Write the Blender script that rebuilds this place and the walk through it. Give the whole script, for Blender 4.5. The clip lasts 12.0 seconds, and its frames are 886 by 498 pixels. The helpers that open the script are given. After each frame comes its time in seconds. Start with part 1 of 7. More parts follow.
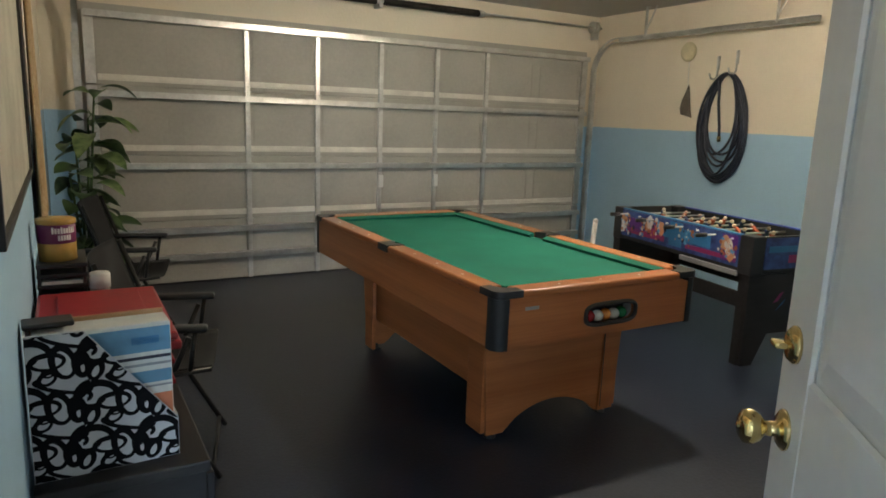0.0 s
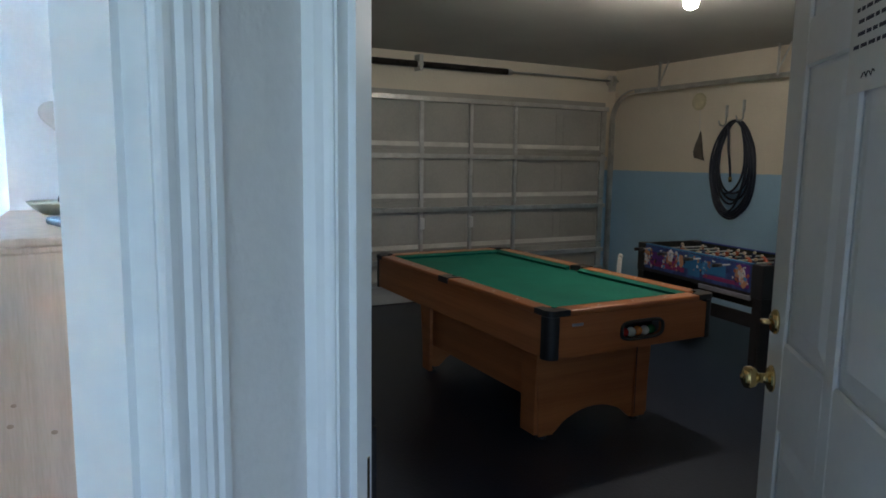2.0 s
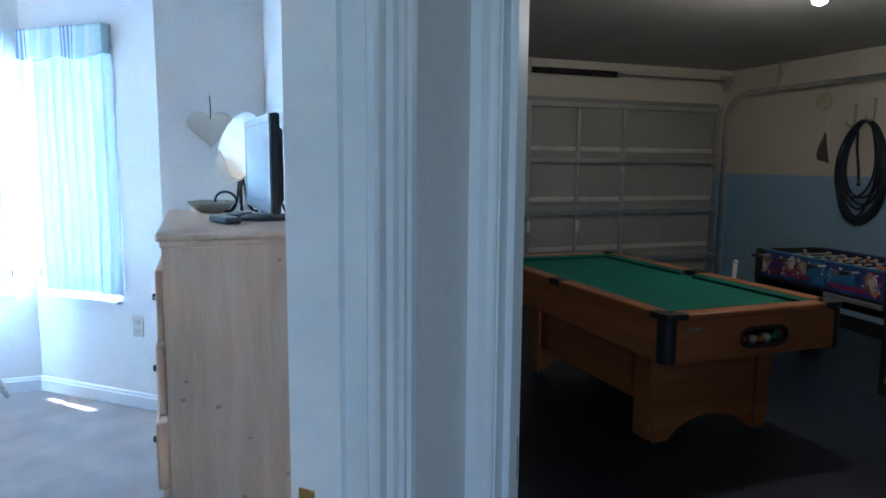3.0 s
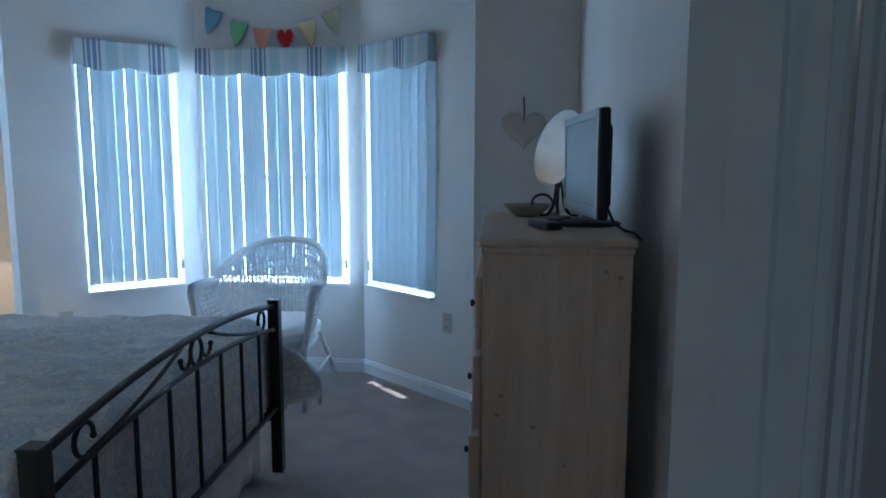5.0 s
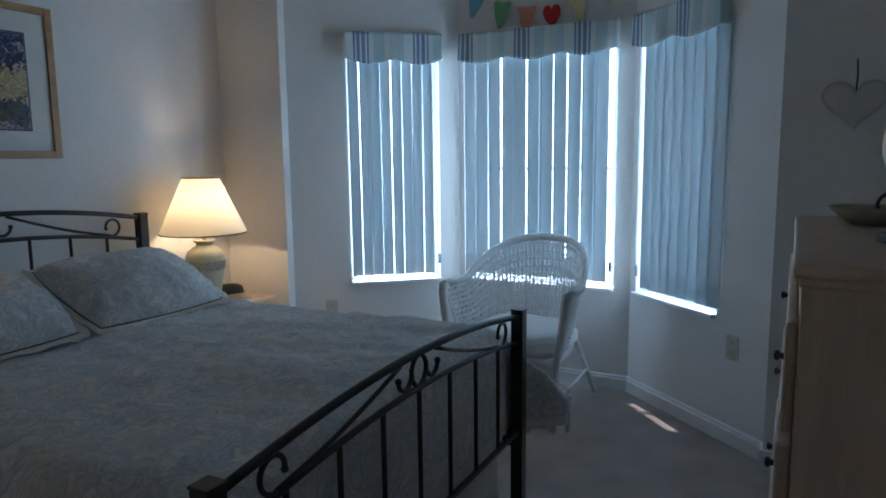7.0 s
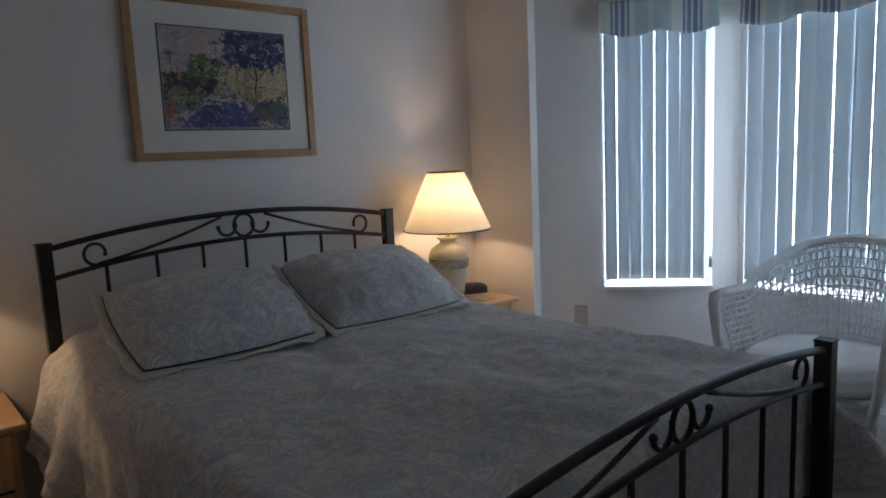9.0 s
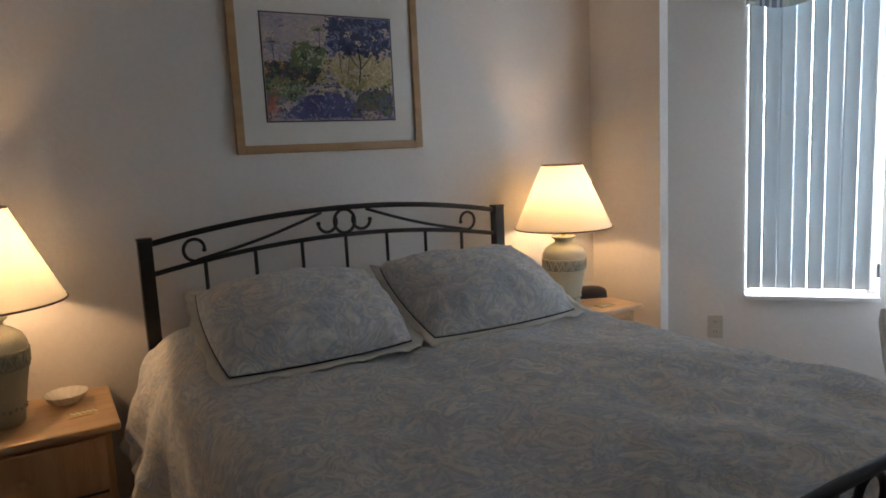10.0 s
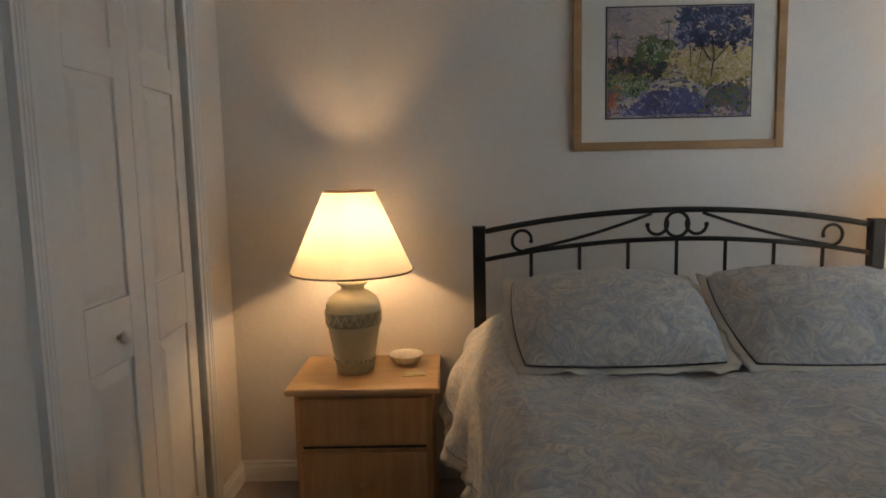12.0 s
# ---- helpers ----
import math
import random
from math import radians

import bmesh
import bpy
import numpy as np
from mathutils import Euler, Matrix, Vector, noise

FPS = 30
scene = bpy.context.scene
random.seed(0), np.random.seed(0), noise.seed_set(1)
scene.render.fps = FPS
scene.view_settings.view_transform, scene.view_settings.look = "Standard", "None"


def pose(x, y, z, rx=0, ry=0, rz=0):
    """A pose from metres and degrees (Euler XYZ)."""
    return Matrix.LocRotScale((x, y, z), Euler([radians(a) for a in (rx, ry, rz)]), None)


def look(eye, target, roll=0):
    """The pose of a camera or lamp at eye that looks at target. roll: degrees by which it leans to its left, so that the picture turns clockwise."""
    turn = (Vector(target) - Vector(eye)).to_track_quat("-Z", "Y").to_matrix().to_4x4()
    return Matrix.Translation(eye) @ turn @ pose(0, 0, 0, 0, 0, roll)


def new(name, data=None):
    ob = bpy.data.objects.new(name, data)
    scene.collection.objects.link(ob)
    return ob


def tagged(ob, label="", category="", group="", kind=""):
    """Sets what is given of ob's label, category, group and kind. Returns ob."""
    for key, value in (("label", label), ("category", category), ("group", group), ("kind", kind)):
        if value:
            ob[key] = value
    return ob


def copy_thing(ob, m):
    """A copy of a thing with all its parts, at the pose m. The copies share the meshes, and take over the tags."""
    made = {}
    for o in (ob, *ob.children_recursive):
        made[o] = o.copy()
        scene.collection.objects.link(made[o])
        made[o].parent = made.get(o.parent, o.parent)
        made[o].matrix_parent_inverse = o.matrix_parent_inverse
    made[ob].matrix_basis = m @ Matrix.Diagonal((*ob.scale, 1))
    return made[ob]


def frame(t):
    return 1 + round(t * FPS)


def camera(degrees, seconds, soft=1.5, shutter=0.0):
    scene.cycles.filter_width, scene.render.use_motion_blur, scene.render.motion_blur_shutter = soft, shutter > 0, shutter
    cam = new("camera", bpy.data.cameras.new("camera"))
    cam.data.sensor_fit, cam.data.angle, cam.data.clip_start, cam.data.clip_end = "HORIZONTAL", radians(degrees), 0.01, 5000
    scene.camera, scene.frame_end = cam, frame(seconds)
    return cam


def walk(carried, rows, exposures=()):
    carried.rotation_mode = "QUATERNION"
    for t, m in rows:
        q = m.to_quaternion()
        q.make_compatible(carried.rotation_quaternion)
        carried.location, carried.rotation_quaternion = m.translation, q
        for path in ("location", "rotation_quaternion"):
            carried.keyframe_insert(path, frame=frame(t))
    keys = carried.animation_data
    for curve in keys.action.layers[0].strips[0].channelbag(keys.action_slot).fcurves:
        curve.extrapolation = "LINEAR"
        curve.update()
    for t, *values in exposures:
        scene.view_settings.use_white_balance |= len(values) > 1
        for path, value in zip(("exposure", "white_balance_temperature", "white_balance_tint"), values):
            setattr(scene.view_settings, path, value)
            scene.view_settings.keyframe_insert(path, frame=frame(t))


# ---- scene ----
cam = camera(66.6, 12.0, soft=1.7)
PATH = [
    (0, (0.947, 0.383, 1.346), (1.919, 2.088, 0.961), 2.1),
    (0.5, (0.819, 0.261, 1.354), (1.807, 1.959, 0.978), 1.8),
    (1, (0.698, 0.120, 1.360), (1.654, 1.85, 1.044), 1.5),
    (1.5, (0.585, 0.018, 1.375), (1.533, 1.755, 1.091), 1.1),
    (2, (0.452, -0.050, 1.395), (1.389, 1.696, 1.132), 0.8),
    (2.5, (0.377, -0.083, 1.400), (1.197, 1.721, 1.135), 1.0),
    (3, (0.331, -0.090, 1.386), (1.008, 1.774, 1.134), 0.5),
    (5, (0.266, 0.138, 1.38), (0.111, 2.116, 1.13), 0.1),
    (5.5, (0.297, 0.248, 1.38), (-0.131, 2.185, 1.126), 0.1),
    (6, (0.289, 0.34, 1.375), (-0.36, 2.215, 1.121), -0.1),
    (6.5, (0.258, 0.478, 1.373), (-0.528, 2.298, 1.112), -0.4),
    (8.5, (0.084, 0.858, 1.368), (-1.286, 2.287, 1.085), -1.9),
    (9, (0.018, 0.944, 1.353), (-1.489, 2.23, 1.081), -2.5),
    (9.5, (-0.093, 1.053, 1.36), (-1.695, 2.218, 1.082), -2.8),
    (10, (-0.171, 1.131, 1.347), (-1.88, 2.133, 1.07), -2.8),
    (10.5, (-0.206, 1.218, 1.337), (-2.032, 1.982, 1.05), -2.9),
    (11, (-0.196, 1.307, 1.313), (-2.116, 1.794, 1.04), -2.8),
    (11.5, (-0.184, 1.344, 1.304), (-2.156, 1.57, 1.058), -2.1),
    (12, (-0.155, 1.317, 1.328), (-2.141, 1.292, 1.091), -1.2),
]
EXPOSURES = [(0.0, 4.7, 6300, 10), (0.5, 4.55, 6500, 11), (1.0, 4.15, 6100, 10), (1.5, 3.6, 5800, 12), (2.0, 3.25, 5600, 12), (2.5, 2.88, 5400, 13), (3.2, 2.45, 5200, 13), (4.0, 1.45, 5400, 13),
             (4.8, 0.58, 5500, 13), (5.5, 0.20, 5700, 13), (6.5, -0.08, 6000, 14), (8.5, -0.40, 7000, 22), (9.5, -0.06, 7650, 28), (10.5, 0.22, 8900, 27), (12.0, 0.38, 9100, 26)]
walk(cam, [(t, look(eye, target, roll)) for t, eye, target, roll in PATH], EXPOSURES)

# ---------- world, sun and lamps ----------
world = bpy.data.worlds.new("world")
scene.world = world
world.use_nodes = True
wn = world.node_tree
sky = wn.nodes.new("ShaderNodeTexSky")
sky.sky_type, sky.sun_disc = "NISHITA", False
sky.sun_elevation, sky.sun_rotation = radians(67.5), radians(-43)
wn.links.new(sky.outputs[0], wn.nodes["Background"].inputs[0])
wn.nodes["Background"].inputs[1].default_value = 0.1

sun = new("sun", bpy.data.lights.new("sun", "SUN"))
sun.data.energy, sun.data.angle, sun.data.color = 5.0, radians(0.6), (1.0, 0.95, 0.88)
sun.matrix_world = look((0, 0, 0), (0.261, -0.280, -0.923))


def area_lamp(name, eye, target, w, h, watts, color):
    ob = new(name, bpy.data.lights.new(name, "AREA"))
    ob.data.shape, ob.data.size, ob.data.size_y = "RECTANGLE", w, h
    ob.data.energy, ob.data.color = watts, color
    ob.matrix_world = look(eye, target)
    return ob


def bulb(name, at, watts, radius, color):
    ob = new(name, bpy.data.lights.new(name, "POINT"))
    ob.data.energy, ob.data.shadow_soft_size, ob.data.color = watts, radius, color
    ob.location = at
    return ob


DAY = (0.50, 0.77, 1.0)
WARM = (1.0, 0.74, 0.43)
# daylight standing in the three bay windows and in the unseen, added window of the hall
area_lamp("window_light", (-2.08, 4.276, 1.33), (-1.426, 3.52, 1.33), 0.60, 1.44, 37, DAY)
area_lamp("window_light", (-1.165, 4.59, 1.33), (-1.165, 3.0, 1.33), 0.94, 1.44, 61, DAY)
area_lamp("window_light", (-0.236, 4.316, 1.33), (-0.90, 3.567, 1.33), 0.60, 1.44, 37, DAY)
area_lamp("window_light", (-0.40, -3.09, 1.4), (-0.40, 0.0, 1.4), 1.3, 1.5, 3.3, (0.62, 0.82, 1.0))
bulb("lamp_bulb", (-2.72, 0.932, 1.092), 6.6, 0.025, WARM)
bulb("lamp_bulb", (-2.71, 3.31, 1.112), 6.3, 0.025, WARM)
bulb("garage_bulb", (3.72, 2.95, 2.30), 2.7, 0.05, (1.0, 0.86, 0.67))

# ---------- materials ----------
def surface(name, a, b, rough=0.6, scale=6.0, metal=0.0, bump=0.15, fine=90.0, stretch=(1, 1, 1), lump=0.5, coat=0.0, sheen=0.0, spec=0.5, distort=0.0):
    """Two colours mixed by broad and fine noise, with relief."""
    m = bpy.data.materials.new(name)
    m.use_nodes = True
    t = m.node_tree
    bsdf = t.nodes["Principled BSDF"]
    tc, mp = t.nodes.new("ShaderNodeTexCoord"), t.nodes.new("ShaderNodeMapping")
    mp.inputs["Scale"].default_value = stretch
    t.links.new(tc.outputs["Object"], mp.inputs[0])
    broad, grain, mix = t.nodes.new("ShaderNodeTexNoise"), t.nodes.new("ShaderNodeTexNoise"), t.nodes.new("ShaderNodeMix")
    broad.inputs["Scale"].default_value, broad.inputs["Detail"].default_value, broad.inputs["Distortion"].default_value = scale, 4, distort
    grain.inputs["Scale"].default_value, grain.inputs["Detail"].default_value = fine, 3
    for n in (broad, grain):
        t.links.new(mp.outputs[0], n.inputs["Vector"])
    add = t.nodes.new("ShaderNodeMath")
    add.operation = "MULTIPLY_ADD"
    add.inputs[1].default_value = lump
    t.links.new(grain.outputs["Fac"], add.inputs[0])
    t.links.new(broad.outputs["Fac"], add.inputs[2])
    ramp = t.nodes.new("ShaderNodeMapRange")
    ramp.inputs[1].default_value, ramp.inputs[2].default_value = 0.35 + lump * 0.4, 0.65 + lump * 0.6
    t.links.new(add.outputs[0], ramp.inputs[0])
    mix.data_type = "RGBA"
    mix.inputs[6].default_value, mix.inputs[7].default_value = (*a, 1), (*b, 1)
    t.links.new(ramp.outputs[0], mix.inputs[0])
    t.links.new(mix.outputs[2], bsdf.inputs["Base Color"])
    rr = t.nodes.new("ShaderNodeMapRange")
    rr.inputs[3].default_value, rr.inputs[4].default_value = rough * 0.85, min(1.0, rough * 1.15)
    t.links.new(broad.outputs["Fac"], rr.inputs[0])
    t.links.new(rr.outputs[0], bsdf.inputs["Roughness"])
    bsdf.inputs["Metallic"].default_value = metal
    bsdf.inputs["Coat Weight"].default_value = coat
    bsdf.inputs["Sheen Weight"].default_value = sheen
    bsdf.inputs["Specular IOR Level"].default_value = spec
    if bump:
        bp = t.nodes.new("ShaderNodeBump")
        bp.inputs["Strength"].default_value, bp.inputs["Distance"].default_value = bump, 0.01
        t.links.new(grain.outputs["Fac"], bp.inputs["Height"])
        t.links.new(bp.outputs[0], bsdf.inputs["Normal"])
    return m


def principled(m):
    return m.node_tree.nodes["Principled BSDF"]


def plain(name, c, rough=0.5, metal=0.0, spread=0.12, fine=60.0, bump=0.05, coat=0.0):
    return surface(name, tuple(v * (1 - spread) for v in c), tuple(min(1, v * (1 + spread)) for v in c), rough, 5.0, metal, bump, fine, coat=coat)


def two_tone(name, upper, lower, split):
    """Wall paint in two colours that meet at one height."""
    m = surface(name, upper, tuple(v * 0.94 for v in upper), 0.7, 2.0, bump=0.25, fine=45)
    t = m.node_tree
    old = principled(m).inputs["Base Color"].links[0].from_socket
    geo, sep, cmp_, mix = t.nodes.new("ShaderNodeNewGeometry"), t.nodes.new("ShaderNodeSeparateXYZ"), t.nodes.new("ShaderNodeMath"), t.nodes.new("ShaderNodeMix")
    wob, off = t.nodes.new("ShaderNodeTexNoise"), t.nodes.new("ShaderNodeMath")
    wob.inputs["Scale"].default_value = 8
    off.operation = "MULTIPLY_ADD"
    off.inputs[1].default_value = 0.012
    t.links.new(geo.outputs["Position"], sep.inputs[0])
    t.links.new(geo.outputs["Position"], wob.inputs["Vector"])
    t.links.new(wob.outputs["Fac"], off.inputs[0])
    t.links.new(sep.outputs["Z"], off.inputs[2])
    cmp_.operation = "LESS_THAN"
    cmp_.inputs[1].default_value = split
    t.links.new(off.outputs[0], cmp_.inputs[0])
    tint = t.nodes.new("ShaderNodeMix")
    tint.data_type, tint.blend_type = "RGBA", "MULTIPLY"
    tint.inputs[0].default_value = 1.0
    tint.inputs[7].default_value = (*(lo / up for lo, up in zip(lower, upper)), 1)
    t.links.new(old, tint.inputs[6])
    mix.data_type = "RGBA"
    t.links.new(cmp_.outputs[0], mix.inputs[0])
    t.links.new(old, mix.inputs[6])
    t.links.new(tint.outputs[2], mix.inputs[7])
    t.links.new(mix.outputs[2], principled(m).inputs["Base Color"])
    return m


def thin_cloth(name, color, through_share, rough=0.8):
    """Cloth or plastic that lets part of the light through."""
    m = bpy.data.materials.new(name)
    m.use_nodes = True
    t = m.node_tree
    bsdf, out = t.nodes["Principled BSDF"], t.nodes["Material Output"]
    nz, mix = t.nodes.new("ShaderNodeTexNoise"), t.nodes.new("ShaderNodeMix")
    tc = t.nodes.new("ShaderNodeTexCoord")
    t.links.new(tc.outputs["Object"], nz.inputs["Vector"])
    nz.inputs["Scale"].default_value = 160
    mix.data_type = "RGBA"
    mix.inputs[6].default_value, mix.inputs[7].default_value = (*(v * 0.93 for v in color), 1), (*color, 1)
    t.links.new(nz.outputs["Fac"], mix.inputs[0])
    t.links.new(mix.outputs[2], bsdf.inputs["Base Color"])
    bsdf.inputs["Roughness"].default_value = rough
    tr, ms = t.nodes.new("ShaderNodeBsdfTranslucent"), t.nodes.new("ShaderNodeMixShader")
    t.links.new(mix.outputs[2], tr.inputs[0])
    ms.inputs[0].default_value = through_share
    t.links.new(bsdf.outputs[0], ms.inputs[1])
    t.links.new(tr.outputs[0], ms.inputs[2])
    t.links.new(ms.outputs[0], out.inputs[0])
    return m


def ramped(m, source, stops, interpolation="LINEAR"):
    """Colours a material by a ramp over a socket of its own tree."""
    t = m.node_tree
    r = t.nodes.new("ShaderNodeValToRGB")
    r.color_ramp.interpolation = interpolation
    while len(r.color_ramp.elements) < len(stops):
        r.color_ramp.elements.new(0.5)
    for e, (p, c) in zip(r.color_ramp.elements, stops):
        e.position, e.color = p, (*c, 1)
    t.links.new(source, r.inputs[0])
    t.links.new(r.outputs[0], principled(m).inputs["Base Color"])
    return r


WALL = surface("warm_white_paint", (0.75, 0.72, 0.695), (0.81, 0.78, 0.755), 0.75, 1.5, bump=0.12, fine=55)
TRIM = surface("white_gloss_paint", (0.78, 0.79, 0.80), (0.84, 0.85, 0.85), 0.38, 3.0, bump=0.03, fine=30)
CEIL = surface("ceiling_texture", (0.62, 0.60, 0.57), (0.72, 0.70, 0.66), 0.9, 3.0, bump=0.6, fine=70)
GCEIL = surface("garage_ceiling", (0.52, 0.49, 0.45), (0.60, 0.57, 0.52), 0.9, 1.2, bump=0.6, fine=80)
CARPET = surface("beige_carpet", (0.35, 0.29, 0.265), (0.46, 0.39, 0.355), 0.97, 5.0, bump=0.9, fine=240, sheen=0.2)
GFLOOR = surface("dark_floor_paint", (0.009, 0.013, 0.024), (0.021, 0.028, 0.048), 0.40, 1.1, bump=0.12, fine=60)
GWALL = two_tone("two_tone_garage_paint", (0.78, 0.70, 0.57), (0.36, 0.55, 0.72), 1.30)
GHEAD = surface("cream_garage_paint", (0.66, 0.60, 0.50), (0.74, 0.67, 0.56), 0.75, 2.0, bump=0.2, fine=45)
PANEL = surface("grey_door_panel", (0.37, 0.355, 0.32), (0.44, 0.42, 0.38), 0.6, 2.0, bump=0.10, fine=40)
STEEL = surface("galvanised_steel", (0.50, 0.50, 0.49), (0.68, 0.68, 0.66), 0.34, 8.0, metal=0.9, bump=0.08, fine=50)
DARKSTEEL = surface("oiled_spring_steel", (0.035, 0.03, 0.028), (0.08, 0.07, 0.06), 0.45, 20.0, metal=0.7, bump=0.2, fine=120)
BRASS = surface("polished_brass", (0.62, 0.47, 0.20), (0.75, 0.60, 0.30), 0.16, 6.0, metal=1.0, bump=0.02)
CHERRY = surface("orange_wood_laminate", (0.30, 0.095, 0.028), (0.44, 0.155, 0.05), 0.32, 2.2, bump=0.03, fine=26, stretch=(1.0, 0.12, 5.0), coat=0.2)
CHERRY_END = surface("orange_wood_laminate_end", (0.30, 0.095, 0.028), (0.44, 0.155, 0.05), 0.32, 2.2, bump=0.03, fine=26, stretch=(0.12, 1.0, 5.0), coat=0.2)
FELT = surface("green_felt", (0.012, 0.125, 0.088), (0.020, 0.158, 0.112), 0.95, 4.0, bump=0.2, fine=400, spec=0.2)
BLACKP = plain("black_plastic", (0.018, 0.018, 0.02), 0.42)
BLACKM = surface("black_enamel_metal", (0.007, 0.007, 0.008), (0.014, 0.0135, 0.014), 0.36, 12.0, bump=0.03)
BLACKW = surface("black_wood", (0.010, 0.009, 0.010), (0.022, 0.019, 0.020), 0.5, 4.0, bump=0.05, stretch=(1, 8, 8))
PINE = surface("pale_pine", (0.52, 0.285, 0.135), (0.65, 0.39, 0.21), 0.42, 3.0, bump=0.05, fine=24, stretch=(9, 9, 0.7), distort=0.6)
PINETOP = surface("pale_pine_top", (0.50, 0.31, 0.17), (0.63, 0.42, 0.25), 0.36, 3.0, bump=0.05, fine=24, stretch=(9, 0.7, 9), distort=0.6)
# pinker pine of the dresser, its colour also lifted for missing hall light
DRESSERP = surface("lightened_pine", (0.62, 0.43, 0.30), (0.74, 0.54, 0.40), 0.45, 3.0, bump=0.05, fine=24, stretch=(9, 9, 0.7), distort=0.6)
LIP = plain("pale_door_paint", (0.70, 0.68, 0.62), 0.45)
BINDING = plain("brown_binding", (0.11, 0.065, 0.04), 0.8)
PIPING = plain("dark_piping", (0.05, 0.055, 0.07), 0.8)
OCHRE = plain("ochre_card", (0.50, 0.40, 0.20), 0.7)
PLAQUE = plain("yellowed_plaster", (0.62, 0.55, 0.36), 0.6)
KNOT = plain("pine_knot", (0.44, 0.27, 0.17), 0.5)
OAK = surface("light_oak_frame", (0.40, 0.22, 0.10), (0.52, 0.31, 0.16), 0.4, 5.0, bump=0.05, stretch=(4, 1, 4))
RED = plain("red_plastic", (0.30, 0.017, 0.023), 0.42)
WHITEP = plain("white_plastic", (0.74, 0.74, 0.72), 0.4, spread=0.04)
IVORY = plain("ivory_plastic", (0.56, 0.52, 0.45), 0.45, spread=0.05)
PAPER = plain("white_paper", (0.75, 0.74, 0.71), 0.8, spread=0.04)
INK = plain("dark_ink", (0.03, 0.03, 0.05), 0.7)
MATW = plain("picture_mat", (0.74, 0.72, 0.68), 0.9, spread=0.03)
CERAMIC = surface("stoneware", (0.38, 0.37, 0.28), (0.47, 0.45, 0.35), 0.55, 8.0, bump=0.12, fine=180)
CERBAND = surface("grey_green_glaze", (0.20, 0.23, 0.21), (0.38, 0.40, 0.36), 0.6, 40.0, bump=0.3, fine=120)
PORCELAIN = plain("white_porcelain", (0.78, 0.74, 0.68), 0.22, spread=0.04, coat=0.4)
SHADE = thin_cloth("lampshade_cloth", (0.88, 0.82, 0.68), 0.38)
SLAT = thin_cloth("blind_vinyl", (0.68, 0.76, 0.80), 0.11, 0.5)
HOSE = surface("dark_blue_rubber", (0.012, 0.016, 0.030), (0.022, 0.028, 0.048), 0.4, 10.0, bump=0.1)
LEAF = surface("leaf_green", (0.022, 0.055, 0.018), (0.07, 0.12, 0.04), 0.42, 9.0, bump=0.1, fine=30)
SOIL = plain("potting_soil", (0.05, 0.035, 0.025), 0.95, bump=0.6)
WICKER = surface("white_wicker", (0.62, 0.63, 0.64), (0.76, 0.77, 0.77), 0.6, 30.0, bump=0.4, fine=200)
CUSHION = surface("white_cotton", (0.66, 0.66, 0.66), (0.76, 0.76, 0.75), 0.9, 6.0, bump=0.2, fine=220)
CREAM = surface("cream_cotton", (0.66, 0.62, 0.56), (0.78, 0.74, 0.67), 0.9, 6.0, bump=0.25, fine=200)
SCREEN = plain("dark_screen", (0.030, 0.036, 0.046), 0.34, spread=0.05, bump=0.0)
GREYP = plain("silver_plastic", (0.30, 0.31, 0.33), 0.35, metal=0.3)
FELTSTUFF = {n: plain(n + "_cloth", c, 0.9, bump=0.3, fine=200) for n, c in {
    "blue": (0.20, 0.42, 0.58), "green": (0.22, 0.50, 0.26), "salmon": (0.80, 0.33, 0.22), "red": (0.52, 0.02, 0.02), "straw": (0.62, 0.52, 0.30), "pale": (0.60, 0.58, 0.40)}.items()}

MIRROR = bpy.data.materials.new("mirror_glass")
MIRROR.use_nodes = True
principled(MIRROR).inputs["Metallic"].default_value = 1.0
principled(MIRROR).inputs["Roughness"].default_value = 0.02
principled(MIRROR).inputs["Base Color"].default_value = (0.86, 0.90, 0.90, 1)
GLASS = bpy.data.materials.new("window_glass")
GLASS.use_nodes = True
principled(GLASS).inputs["Transmission Weight"].default_value = 1.0
principled(GLASS).inputs["Roughness"].default_value = 0.0
principled(GLASS).inputs["IOR"].default_value = 1.45
GLOW = bpy.data.materials.new("lit_bulb")
GLOW.use_nodes = True
principled(GLOW).inputs["Emission Color"].default_value = (1.0, 0.86, 0.62, 1)
principled(GLOW).inputs["Emission Strength"].default_value = 15.0


